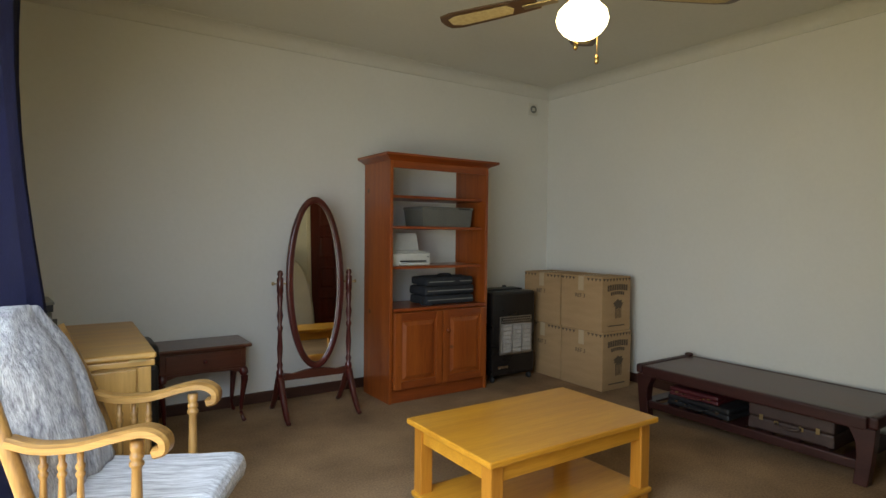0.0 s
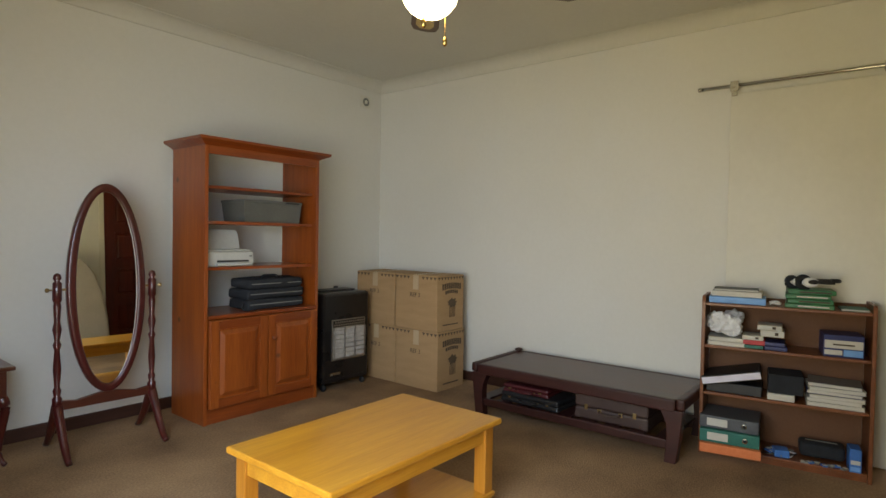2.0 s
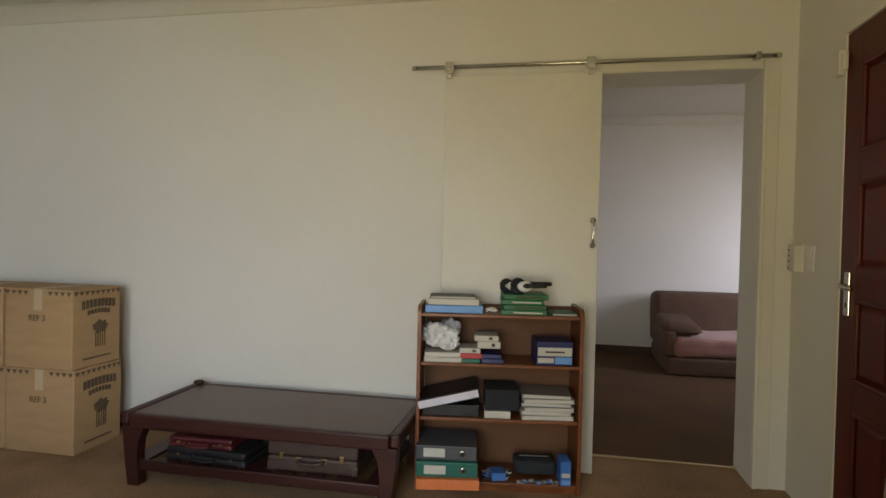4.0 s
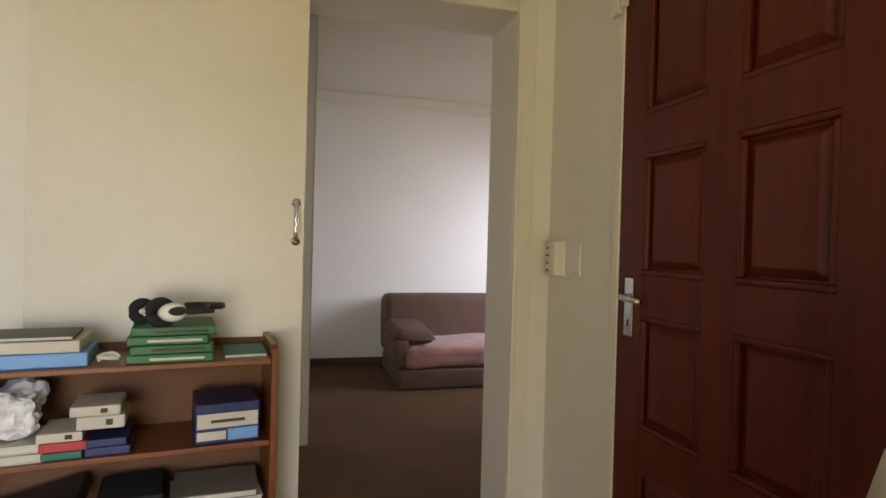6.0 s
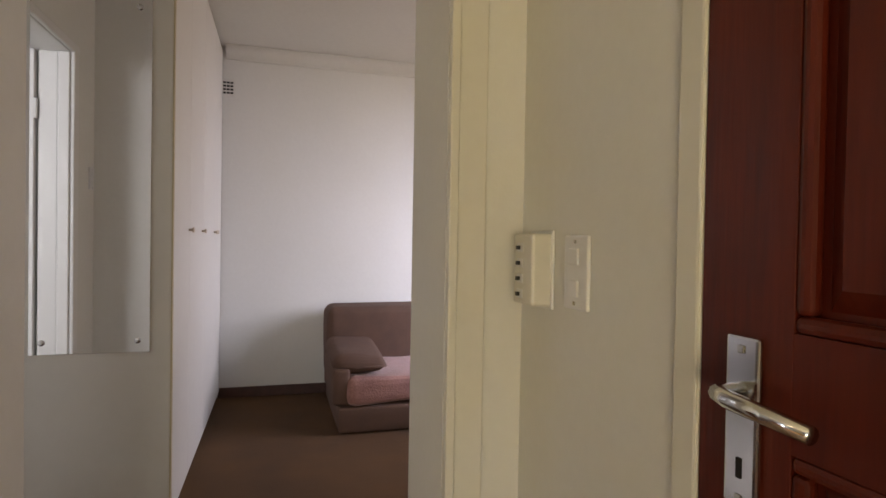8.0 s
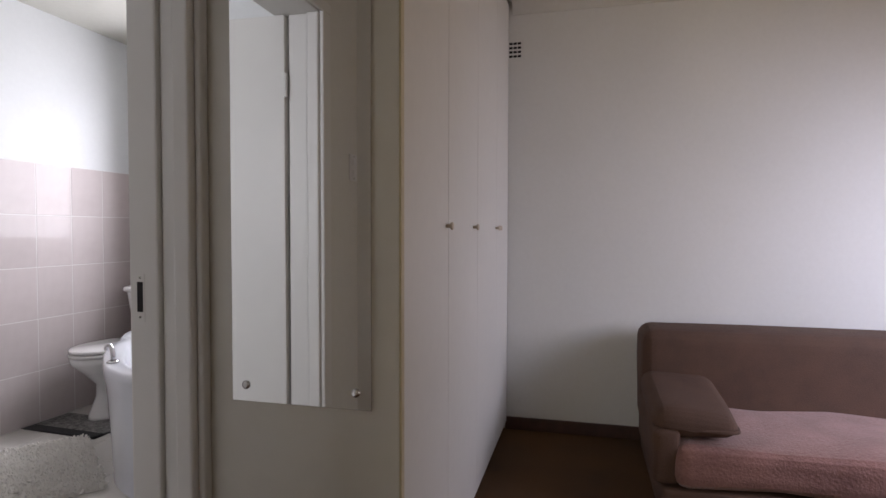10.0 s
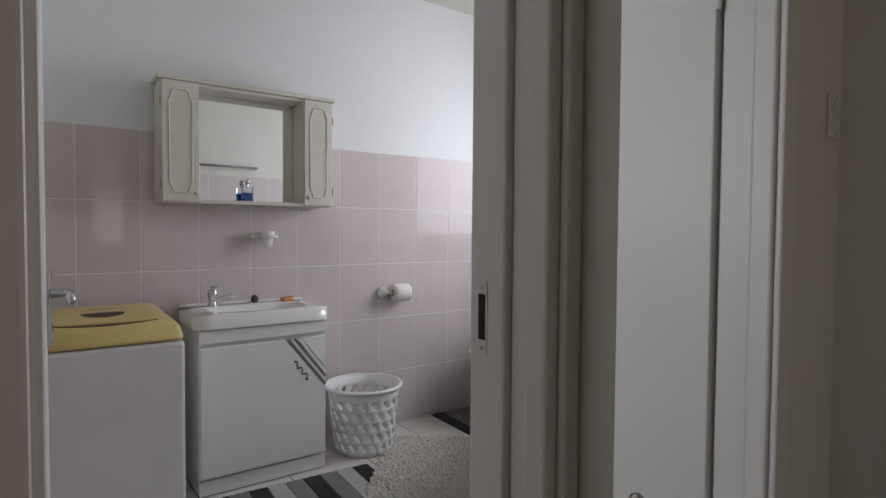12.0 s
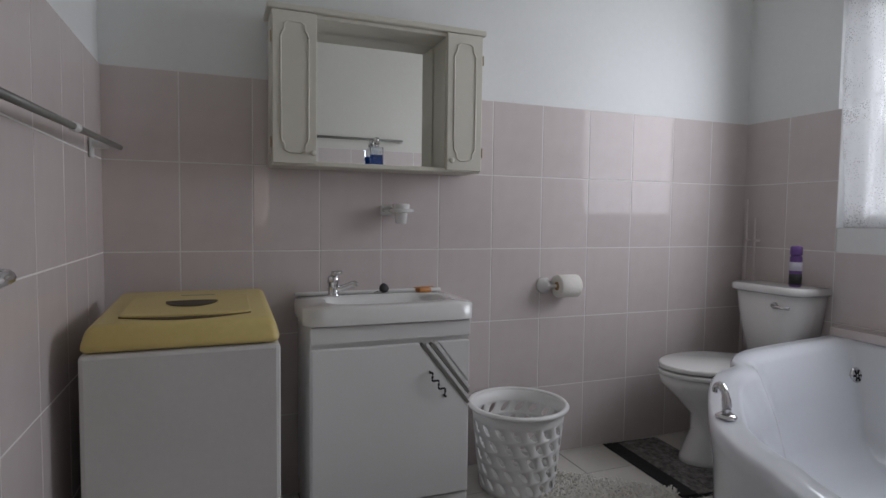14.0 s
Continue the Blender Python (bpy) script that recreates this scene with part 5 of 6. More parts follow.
    for j in range(nv):
        for i in range(nu):
            bm.faces.new((fr[j][i], fr[j][i + 1], fr[j + 1][i + 1], fr[j + 1][i]))
            bm.faces.new((bk[j][i], bk[j + 1][i], bk[j + 1][i + 1], bk[j][i + 1]))
        bm.faces.new((fr[j][0], fr[j + 1][0], bk[j + 1][0], bk[j][0]))
        bm.faces.new((fr[j][nu], bk[j][nu], bk[j + 1][nu], fr[j + 1][nu]))
    for i in range(nu):
        bm.faces.new((fr[0][i], bk[0][i], bk[0][i + 1], fr[0][i + 1]))
        bm.faces.new((fr[nv][i], fr[nv][i + 1], bk[nv][i + 1], bk[nv][i]))
    bmesh.ops.recalc_face_normals(bm, faces=bm.faces[:])
    part("back_cushion", bm, "cushion_back_shaded", t, "grey and white woven back cover", True)


rocking_chair()


def draped_chair():
    t = thing("covered_armchair", pose(2.42, -0.035, 0, 0, 0, 0), "tall armchair draped with a pale cream dust sheet", "armchair")
    bm = bmesh.new()
    n = 40
    # outline shrinks with height: seat block first, then the back
    def ring(z, x0, x1, w, flare):
        out = []
        for i in range(n):
            a = 2 * math.pi * i / n
            c, s = math.cos(a), math.sin(a)
            r = 1.0 / max(abs(c), abs(s)) ** 0.75
            f = 1 + flare * math.sin(a * 9)
            out.append(bm.verts.new(((x0 + x1) / 2 + (x1 - x0) / 2 * c * r * 0.86 * f, w * s * r * 0.86 * f, z)))
        return out
    rs = [ring(z, -0.25, x1, w, f) for z, x1, w, f in ((0.01, 0.50, 0.165, 0.026), (0.3, 0.49, 0.16, 0.020), (0.55, 0.46, 0.155, 0.014), (0.75, 0.42, 0.15, 0.010), (0.95, 0.34, 0.145, 0.008), (1.08, 0.24, 0.13, 0.006))] + [ring(1.145, -0.22, 0.15, 0.105, 0.0), ring(1.165, -0.16, 0.06, 0.07, 0.0)]
    for a, b in zip(rs, rs[1:]):
        for i in range(n):
            bm.faces.new((a[i], a[(i + 1) % n], b[(i + 1) % n], b[i]))
    bm.faces.new(rs[-1])
    bm.faces.new(rs[0][::-1])
    bmesh.ops.recalc_face_normals(bm, faces=bm.faces[:])
    part("dust_sheet", soft(bm, 1, 0.015, 6, 7), "white_sheet", t, "", True)
    for sx in (-0.17, 0.38):
        for sy in (-0.10, 0.10):
            part("leg", box(sx - 0.02, sx + 0.02, sy - 0.02, sy + 0.02, 0.0, 0.012), "oak_v", t)


draped_chair()


# ---- bedroom ----
def sofa():
    t = thing("sofa", pose(7.09, -1.06, 0), "brown fabric sofa with a pink-brown fleece throw on the seat", "sofa")
    # local: x to the wall behind, y along the wall
    b = box(-0.48, 0.42, -0.985, 0.95, 0.005, 0.165, 0.02)
    part("base", soft(b, 2, 0.004, 6), "sofa_cloth", t, "", True)
    b = soft(box(-0.482, 0.30, -0.90, 0.90, 0.168, 0.352, 0.055, seg=3), 4, 0.022, 5, 4)
    part("seat_throw", b, "fleece", t, "pink-brown fleece throw over the seat", True)
    b = box(0.12, 0.47, -0.97, 0.975, 0.17, 0.705, 0.07, seg=4)
    for v in b.verts:
        v.co.x -= 0.10 * (0.70 - v.co.z) if v.co.x < 0.25 else 0
    part("backrest", soft(b, 3, 0.010, 4, 1), "sofa_cloth", t, "", True)
    for s in (-1, 1):
        part("side_panel", soft(box(-0.465, 0.14, s * 0.930 - 0.055, s * 0.930 + 0.055, 0.17, 0.40, 0.03, seg=3), 2, 0.006, 5, s), "sofa_cloth", t, "", True)
        b = box(-0.45, 0.16, s * 0.82 - 0.175, s * 0.82 + 0.165, 0.356, 0.500, 0.068, seg=5)
        for v in b.verts:
            if v.co.z > 0.42:
                v.co.z += 0.05 * (v.co.x + 0.25) + 0.05 * (abs(v.co.y) - 0.83) - 0.018
        part("armrest", soft(b, 3, 0.012, 5, s * 3.0), "sofa_cloth", t, "", True)


sofa()


def wardrobe():
    y0, y1 = 0.668, BY - 0.004
    t = thing("wardrobe", pose(0, 0, 0), "full-height built-in wardrobe painted pale cream", "wardrobe")
    part("end_panel", box(5.531, 5.553, y0 - 0.030, y1, 0.0, H - 0.004, 0.002), "wardrobe_paint", t)
    part("edging", box(5.531, 5.553, y0 - 0.036, y0 - 0.0305, 0.0, H - 0.004), "edge_strip", t, "yellowed wooden edging strip")
    part("carcass", box(5.554, FX - 0.004, y0 + 0.004, y1, 0.0, H - 0.004), "wardrobe_paint", t)
    xs = [5.558, 6.105, 6.645, 7.185, FX - 0.006]
    for i, (a, b) in enumerate(zip(xs, xs[1:])):
        d = part("door", box(a + 0.002, b - 0.002, y0 - 0.016, y0 + 0.003, 0.05, H - 0.03, 0.002), "wardrobe_paint", t)
        kx = b - 0.035 if i % 2 == 0 else a + 0.035
        if i == 1:
            kx = b - 0.10
        part("knob", turned(lathe([(0.006, 0), (0.007, 0.014), (0.013, 0.018), (0.013, 0.023), (0.008, 0.026)], 14), pose(kx, y0 - 0.016, 1.215, 90, 0, 0)), "knob_wood", d, "", True)


wardrobe()
t = thing("wall_mirror", pose(5.531, 0.904, 0.75), "tall frameless mirror screwed to the wardrobe side", "mirror")
part("glass", box(-0.0065, -0.0015, -0.196, 0.196, 0, 1.32, 0.0008), "mirror_glass", t, "silvered mirror glass")
for y in (-0.155, 0.155):
    for z in (0.043, 1.277):
        part("screw_cap", turned(lathe([(0.011, 0), (0.011, 0.003), (0.006, 0.006)], 16), pose(-0.0067, y, z, 0, -90, 0)), "chrome", t, "", True)


def air_brick(m, label, rows, cols, w, h):
    t = thing("air_vent", m, label, "vent")
    part("plate", box(-0.008, -0.001, -w, w, -h, h, 0.002), "wall_paint", t)
    for j in range(rows):
        for i in range(cols):
            y = -w + 0.012 + (i + 0.5) * (2 * w - 0.024) / cols
            z = -h + 0.012 + (j + 0.5) * (2 * h - 0.024) / rows
            dy, dz = (2 * w - 0.024) / cols * 0.40, (2 * h - 0.024) / rows * 0.27
            part("slot", box(-0.0095, -0.0083, y - dy, y + dy, z - dz, z + dz), "dark_hole", t)


air_brick(pose(FX, 0.625, 2.275), "small louvred air vent in the plaster wall", 4, 4, 0.062, 0.062)
switch_plate(pose(4.515, BY, 1.475, 0, 0, 180), "white light switch plate beside the bathroom door")

# ---- bathroom door ----
JX = 5.475
bm = bmesh.new()
for r in [(JX, DX1, BY + 0.095, BY2 + 0.006, 0, 2.03), (JX + 0.014, DX1, BY + 0.045, BY + 0.095, 0, 2.03), (JX - 0.004, DX1, BY - 0.004, BY + 0.045, 0, 2.03), (JX + 0.02, DX1 + 0.0005, BY - 0.022, BY - 0.004, 0, 2.07),
          (DX0, 4.836, BY + 0.045, 1.315, 0, 2.03), (DX0, 4.846, BY - 0.004, BY + 0.045, 0, 2.03), (DX0 - 0.03, 4.835, BY - 0.022, BY - 0.004, 0, 2.07),
          (DX0, DX1, BY - 0.004, BY2 + 0.006, 2.03, 2.06), (DX0 - 0.028, DX1 - 0.002, BY - 0.0245, BY - 0.006, 2.032, 2.074)]:
    box(*r, 0.006, bm=bm)
setting("trim_bathroom_door", bm, "white_gloss", "cream-painted pressed steel door frame with a stepped profile", "trim")
t = thing("strike_plate", pose(JX, 1.341, 1.022), "dark slot of the door latch in the frame", "lock")
part("slot", box(-0.0022, -0.0006, -0.009, 0.009, -0.040, 0.040), "dark_hole", t)
part("plate", box(-0.0016, -0.0004, -0.0135, 0.0135, -0.066, 0.062), "white_gloss", t)
for z in (-0.054, 0.051):
    part("screw", turned(lathe([(0.0035, 0), (0.003, 0.0015)], 12), pose(-0.0017, 0, z, 0, -90, 0)), "nickel", t, "", True)
setting("threshold_bathroom", box(DX0, DX1, BY + 0.09, BY2 + 0.01, -0.004, 0.006, 0.002), "dark_skirting", "dark wooden threshold under the bathroom door", "trim")


def bath_door():
    t = thing("door_bathroom", pose(4.846, 1.328, 0.008, 0, 0, -1.6), "flush white-painted door standing open into the bathroom", "door")
    t["kind"] = "structure"
    part("leaf", box(-0.04, 0.0, 0.0, 0.815, 0.0, 2.02, 0.003), "white_gloss", t)
    lever(t, 0.0, 0.755, 1.0, (0, -1, 0), (1, 0, 0))
    lever(t, -0.04, 0.755, 1.0, (0, -1, 0), (-1, 0, 0))
    for z in (0.25, 1.75):
        part("hinge", tube([(0.004, -0.008, z - 0.045), (0.004, -0.008, z + 0.045)], 0.007, 10), "white_gloss", t)


bath_door()


# ---- bathroom ----
def washing_machine():
    t = thing("washing_machine", pose(5.058, 3.08, 0), "white top-loading washing machine with a yellowed cream lid", "washing machine")
    w, d = 0.237, 0.28
    part("body", box(-w, w, -d, d, 0.025, 0.762, 0.012), "white_plastic", t)
    b = box(-w - 0.003, w + 0.003, -d - 0.004, d, 0.765, 0.828, 0.0)
    for v in b.verts:
        if v.co.z > 0.8:
            v.co.x *= 0.93
            v.co.y += 0.035 if v.co.y < 0 else 0.0
            v.co.z += 0.018 * (v.co.y + d) / (2 * d)
    bmesh.ops.bevel(b, geom=b.edges[:], offset=0.02, segments=4, affect="EDGES", profile=0.5)
    part("top_cover", b, "cream_plastic", t, "yellowed cream plastic top", True)
    tilt = math.degrees(math.atan2(0.018, 2 * d))
    top = pose(0, -0.02, 0.8345, tilt, 0, 0)
    lidm = []
    for i in range(17):
        a = math.pi * i / 16
        lidm.append((0.165 * math.cos(a), -0.14 - 0.035 * math.sin(a)))
    lid = part("lid", turned(slab([(0.165, 0.13), (-0.165, 0.13)] + lidm[::-1], 0.0, 0.010, 0.003), top), "cream_plastic", t)
    arc = [(0.165 - 0.33 * i / 16, -0.152 - 0.052 * math.sin(math.pi * i / 16)) for i in range(17)] + [(-0.165 + 0.33 * i / 16, -0.141 - 0.022 * math.sin(math.pi * i / 16)) for i in range(17)]
    part("lid_gap", turned(slab(arc, 0.002, 0.0045), top), "print_brown", t)
    win = [(0.072 * math.cos(a), 0.0 + (0.016 if math.sin(a) > 0 else 0.085) * math.sin(a)) for a in [2 * math.pi * i / 28 for i in range(28)]]
    part("lid_window", turned(turned(slab(win, 0.0108, 0.0122), pose(0.005, 0.02, 0)), top), "print_dark", lid, "smoky brown lid window")
    part("control_panel", turned(turned(slab([(-0.05, -0.008), (0.05, -0.008), (0.05, 0.008), (-0.05, 0.008)], 0.002, 0.004), pose(0.015, 0.17, 0)), top), "grey_plastic", t)
    for sx in (-1, 1):
        for sy in (-1, 1):
            part("foot", lathe([(0.02, 0), (0.024, 0.012), (0.02, 0.025)], 12, cx=sx * 0.19, cy=sy * 0.23), "black_plastic", t)


washing_machine()


def vanity():
    t = thing("vanity_unit", pose(5.712, 3.135, 0), "white bathroom vanity cabinet with a diagonal chrome-striped door", "cabinet")
    w = 0.292
    part("carcass", box(-w, w, 0.018, 0.355, 0.075, 0.733, 0.003), "vanity_white", t)
    part("plinth", box(-w + 0.004, w - 0.004, 0.03, 0.35, 0.0, 0.074), "vanity_white", t)
    part("plinth_board", box(-w, w, 0.016, 0.029, 0.004, 0.070, 0.003), "vanity_white", t)
    part("top_band", box(-w, w, 0.0, 0.017, 0.672, 0.731, 0.004), "vanity_white", t)
    xa, xb = 0.135, w - 0.003
    za, zb = 0.655, 0.440
    out = [(-w + 0.003, 0.082), (w - 0.003, 0.082), (w - 0.003, zb - 0.03), (xa - 0.045, za), (-w + 0.003, za)]
    d = part("door", turned(slab(out, 0.0, 0.019, 0.006), pose(0, 0.0185, 0, 90, 0, 0)), "vanity_white", t, "", False)
    part("corner_panel", turned(slab([(xa + 0.03, za), (w - 0.003, zb + 0.055), (w - 0.003, za)], 0.0, 0.017, 0.004), pose(0, 0.0175, 0, 90, 0, 0)), "vanity_white", t)
    for k in range(4):
        o = 0.018 * k
        a, b = (xa - 0.035 + o, za - 0.004), (w - 0.006, zb - 0.022 + o * 1.1)
        dx, dz = b[0] - a[0], b[1] - a[1]
        ln = math.hypot(dx, dz)
        nx, nz = -dz / ln * 0.006, dx / ln * 0.006
        part("diagonal_rib", turned(slab([(a[0] - nx, a[1] - nz), (b[0] - nx, b[1] - nz), (b[0] + nx, b[1] + nz), (a[0] + nx, a[1] + nz)], 0.0, 0.0215 + 0.0006 * k, 0.0015), pose(0, 0.0185, 0, 90, 0, 0)), "vanity_white" if k % 2 else "grey_plastic", d)
    pts = []
    for i in range(25):
        u = i / 24
        pts.append((0.125 + 0.07 * u + 0.006 * math.sin(u * 18), -0.016, 0.548 - 0.088 * u + 0.006 * math.sin(u * 18)))
    hd = part("handle", tube(pts, 0.004, 8), "black_plastic", d, "wavy black metal handle", True)
    for p in (pts[1], pts[-2]):
        part("handle_post", tube([(p[0], -0.016, p[2]), (p[0], 0.0, p[2])], 0.0035, 8), "black_plastic", hd)
    b = thing("wash_basin", pose(5.712, 3.135, 0.735), "white ceramic inset wash basin on the vanity cabinet", "basin")
    # slab with an oval hollow
    bm = bmesh.new()
    n = 48
    ow, y0, y1 = 0.312, -0.012, 0.362
    def rim(k, z, kind):
        vs = []
        for i in range(n):
            a = 2 * math.pi * i / n
            c, s = math.cos(a), math.sin(a)
            if kind == 0:
                m = max(abs(c), abs(s))
                x, y = c / m * ow, (y0 + y1) / 2 + s / m * (y1 - y0) / 2
                e = 0.93 if min(abs(c), abs(s)) / m > 0.9 else 1
                x, y = x * e, (y0 + y1) / 2 + (y - (y0 + y1) / 2) * (0.97 if e < 1 else 1)
            else:
                q = 3.2
                r = (abs(c) ** q + abs(s) ** q) ** (-1 / q)
                x, y = 0.222 * k * c * r + 0.005, 0.155 + 0.118 * k * s * r
            vs.append(bm.verts.new((x, y, z)))
        return vs
    rr = [rim(1, 0.0, 0), rim(1, 0.055, 0), rim(1.05, 0.065, 1), rim(1.0, 0.060, 1), rim(0.93, 0.02, 1), rim(0.78, -0.05, 1), rim(0.35, -0.072, 1)]
    for u, v in zip(rr, rr[1:]):
        for i in range(n):
            bm.faces.new((u[i], u[(i + 1) % n], v[(i + 1) % n], v[i]))
    bm.faces.new(rr[-1])
    bmesh.ops.recalc_face_normals(bm, faces=bm.faces[:])
    part("bowl", bm, "ceramic", b, "", True)
    part("upstand", box(-0.305, 0.305, 0.345, 0.362, 0.056, 0.072, 0.006), "ceramic", b)
    part("drain", lathe([(0.02, -0.071), (0.022, -0.069), (0.012, -0.068)], 18, cx=0.005, cy=0.155), "chrome", b, "", True)
    tp = thing("basin_tap", pose(5.545, 3.415, 0.797, 0, 0, -25), "chrome pillar mixer tap on the wash basin", "tap")
    part("body", lathe([(0.026, 0), (0.026, 0.005), (0.021, 0.010), (0.019, 0.045), (0.023, 0.052), (0.023, 0.072), (0.016, 0.080)], 18), "chrome", tp, "", True)
    part("spout", tube(spline([(0.0, 0, 0.022), (0.04, 0, 0.034), (0.080, 0, 0.050), (0.092, 0, 0.040)]), 0.0125, 10), "chrome", tp, "", True)
    part("lever", tube([(0, 0, 0.076), (0.0, 0, 0.086), (0.034, 0, 0.094)], [0.013, 0.013, 0.007], 10), "chrome", tp, "", True)
    pg = thing("plug", pose(5.745, 3.43, 0.797), "black rubber basin plug on the basin rim", "plug")
    part("stopper", turned(lathe([(0.016, 0), (0.019, 0.008), (0.019, 0.018), (0.010, 0.022)], 16), pose(0, 0, 0.018, 60, 0, 20)), "black_plastic", pg, "", True)
    part("chain_stay", tube(spline([(-0.035, 0, 0.004), (-0.01, 0.005, 0.010), (0.03, 0, 0.004)]), 0.003, 6), "chrome", pg)
    sp = thing("soap_bar", pose(5.915, 3.42, 0.797, 0, 0, 15), "worn orange-brown bar of soap on the basin rim", "soap")
    part("bar", soft(box(-0.032, 0.032, -0.018, 0.018, 0, 0.022, 0.009, seg=3), 1, 0.002, 20), "soap", sp, "", True)
    part("tray", box(-0.036, 0.06, 0.012, 0.016, 0.020, 0.023), "soap", sp)


vanity()


def mirror_cabinet():
    t = thing("mirror_cabinet", pose(5.716, 3.33, 1.285), "cream bathroom wall cabinet with a mirror between two small doors", "cabinet")
    w, h, d = 0.405, 0.545, 0.155
    part("bottom_shelf", box(-w, w, 0.0, d, 0, 0.018, 0.004), "cream_gloss", t)
    part("cornice", box(-w - 0.014, w + 0.014, -0.018, d, h - 0.005, h + 0.016, 0.005), "cream_gloss", t)
    part("top_board", box(-w, w, 0.0, d, h - 0.020, h - 0.006, 0.002), "cream_gloss", t)
    part("back_panel", box(-w + 0.16, w - 0.155, d - 0.012, d - 0.004, 0.019, h - 0.021), "cream_gloss", t)
    part("mirror_pane", box(-0.243, 0.247, d - 0.018, d - 0.0125, 0.020, h - 0.022), "mirror_glass", t, "silvered mirror glass")
    for s in (-1, 1):
        x0, x1 = (-w, -0.245) if s < 0 else (0.250, w)
        part("side_box", box(x0, x1, 0.002, d - 0.003, 0.019, h - 0.021, 0.002), "cream_gloss", t)
        dr = part("door", box(x0 + 0.003, x1 - 0.003, -0.017, 0.001, 0.006, h - 0.008, 0.003), "cream_gloss", t)
        # routed panel with scalloped corners
        cx, cz, a, b = (x0 + x1) / 2, h / 2, (x1 - x0) / 2 - 0.032, h / 2 - 0.045
        pts = []
        for qx, qz in ((1, 1), (-1, 1), (-1, -1), (1, -1)):
            c = [(qx * a, qz * (b - 0.055)), (qx * (a - 0.004), qz * (b - 0.040)), (qx * (a - 0.012), qz * (b - 0.028)), (qx * (a - 0.012), qz * (b - 0.010)), (qx * (a - 0.028), qz * b)]
            pts += c if qx * qz > 0 else c[::-1]
        ring = [Vector((cx + p[0], -0.0175, cz + p[1])) for p in pts]
        part("panel_bead", tube(ring + [ring[0]], 0.0038, 6), "cream_gloss", dr, "", True)
        kx = x1 - 0.018 if s < 0 else x0 + 0.018
        part("knob", turned(lathe([(0.004, 0), (0.005, 0.008), (0.011, 0.014), (0.010, 0.021), (0.004, 0.024)], 14), pose(kx, -0.017, 0.045, 90, 0, 0)), "cream_gloss", dr, "", True)
        for z in (0.08, h - 0.10):
            part("hinge", box(x0 - 0.003 if s < 0 else x1, x0 if s < 0 else x1 + 0.003, -0.014, 0.004, z - 0.018, z + 0.018), "brass_dull", dr)


mirror_cabinet()


def bottle(m, label):
    t = thing("perfume_bottle", m, label, "bottle", "scent bottles on the mirror shelf")
    part("glass", box(-0.026, 0.026, -0.012, 0.012, 0, 0.075, 0.004), "bottle_glass", t)
    part("liquid", box(-0.022, 0.022, -0.009, 0.009, 0.004, 0.044, 0.002), "blue_liquid", t, "blue liquid")
    part("neck", lathe([(0.008, 0.076), (0.008, 0.084)], 12), "chrome", t)
    part("cap", lathe([(0.011, 0.085), (0.011, 0.108), (0.009, 0.111)], 14), "chrome", t, "", True)


bottle(pose(5.715, 3.42, 1.304, 0, 0, 5), "square glass perfume bottle with blue liquid")

t = thing("tumbler_holder", pose(5.800, BN - 0.008, 1.128), "white ceramic wall-mounted tumbler holder on the tiles", "holder")
part("back_plate", box(-0.052, -0.004, -0.016, -0.001, -0.018, 0.026, 0.007), "ceramic", t)
part("arm", box(-0.046, 0.0, -0.050, -0.010, -0.002, 0.010, 0.004), "ceramic", t)
part("ring", turned(lathe([(0.036, -0.006), (0.050, -0.003), (0.053, 0.004), (0.048, 0.010), (0.036, 0.008)], 28), pose(0.022, -0.058, 0)), "ceramic", t, "", True)
part("cup", turned(lathe([(0.018, -0.050), (0.022, -0.048), (0.026, -0.008), (0.033, 0.012), (0.035, 0.030), (0.031, 0.031)], 24), pose(0.022, -0.058, 0)), "ceramic", t, "", True)
t = thing("toilet_roll_holder", pose(6.60, BN - 0.008, 0.80), "white wall roll holder with a toilet roll", "toilet roll")
part("bracket", turned(lathe([(0.038, 0), (0.036, 0.012), (0.020, 0.02), (0.016, 0.05)], 20), pose(-0.075, -0.001, 0, 90, 0, 0)), "ceramic", t, "", True)
part("spindle", tube([(-0.085, -0.05, 0), (0.07, -0.05, 0)], 0.008, 10), "white_plastic", t)
part("paper_roll", turned(lathe([(0.021, -0.052), (0.050, -0.052), (0.052, -0.048), (0.052, 0.048), (0.050, 0.052), (0.021, 0.052)], 28), pose(0.015, -0.055, 0, 0, 90, 0)), "rug_white", t, "", True)
part("roll_core", turned(lathe([(0.0195, -0.0535), (0.0195, 0.0535)], 20), pose(0.015, -0.055, 0, 0, 90, 0)), "cardboard", t)


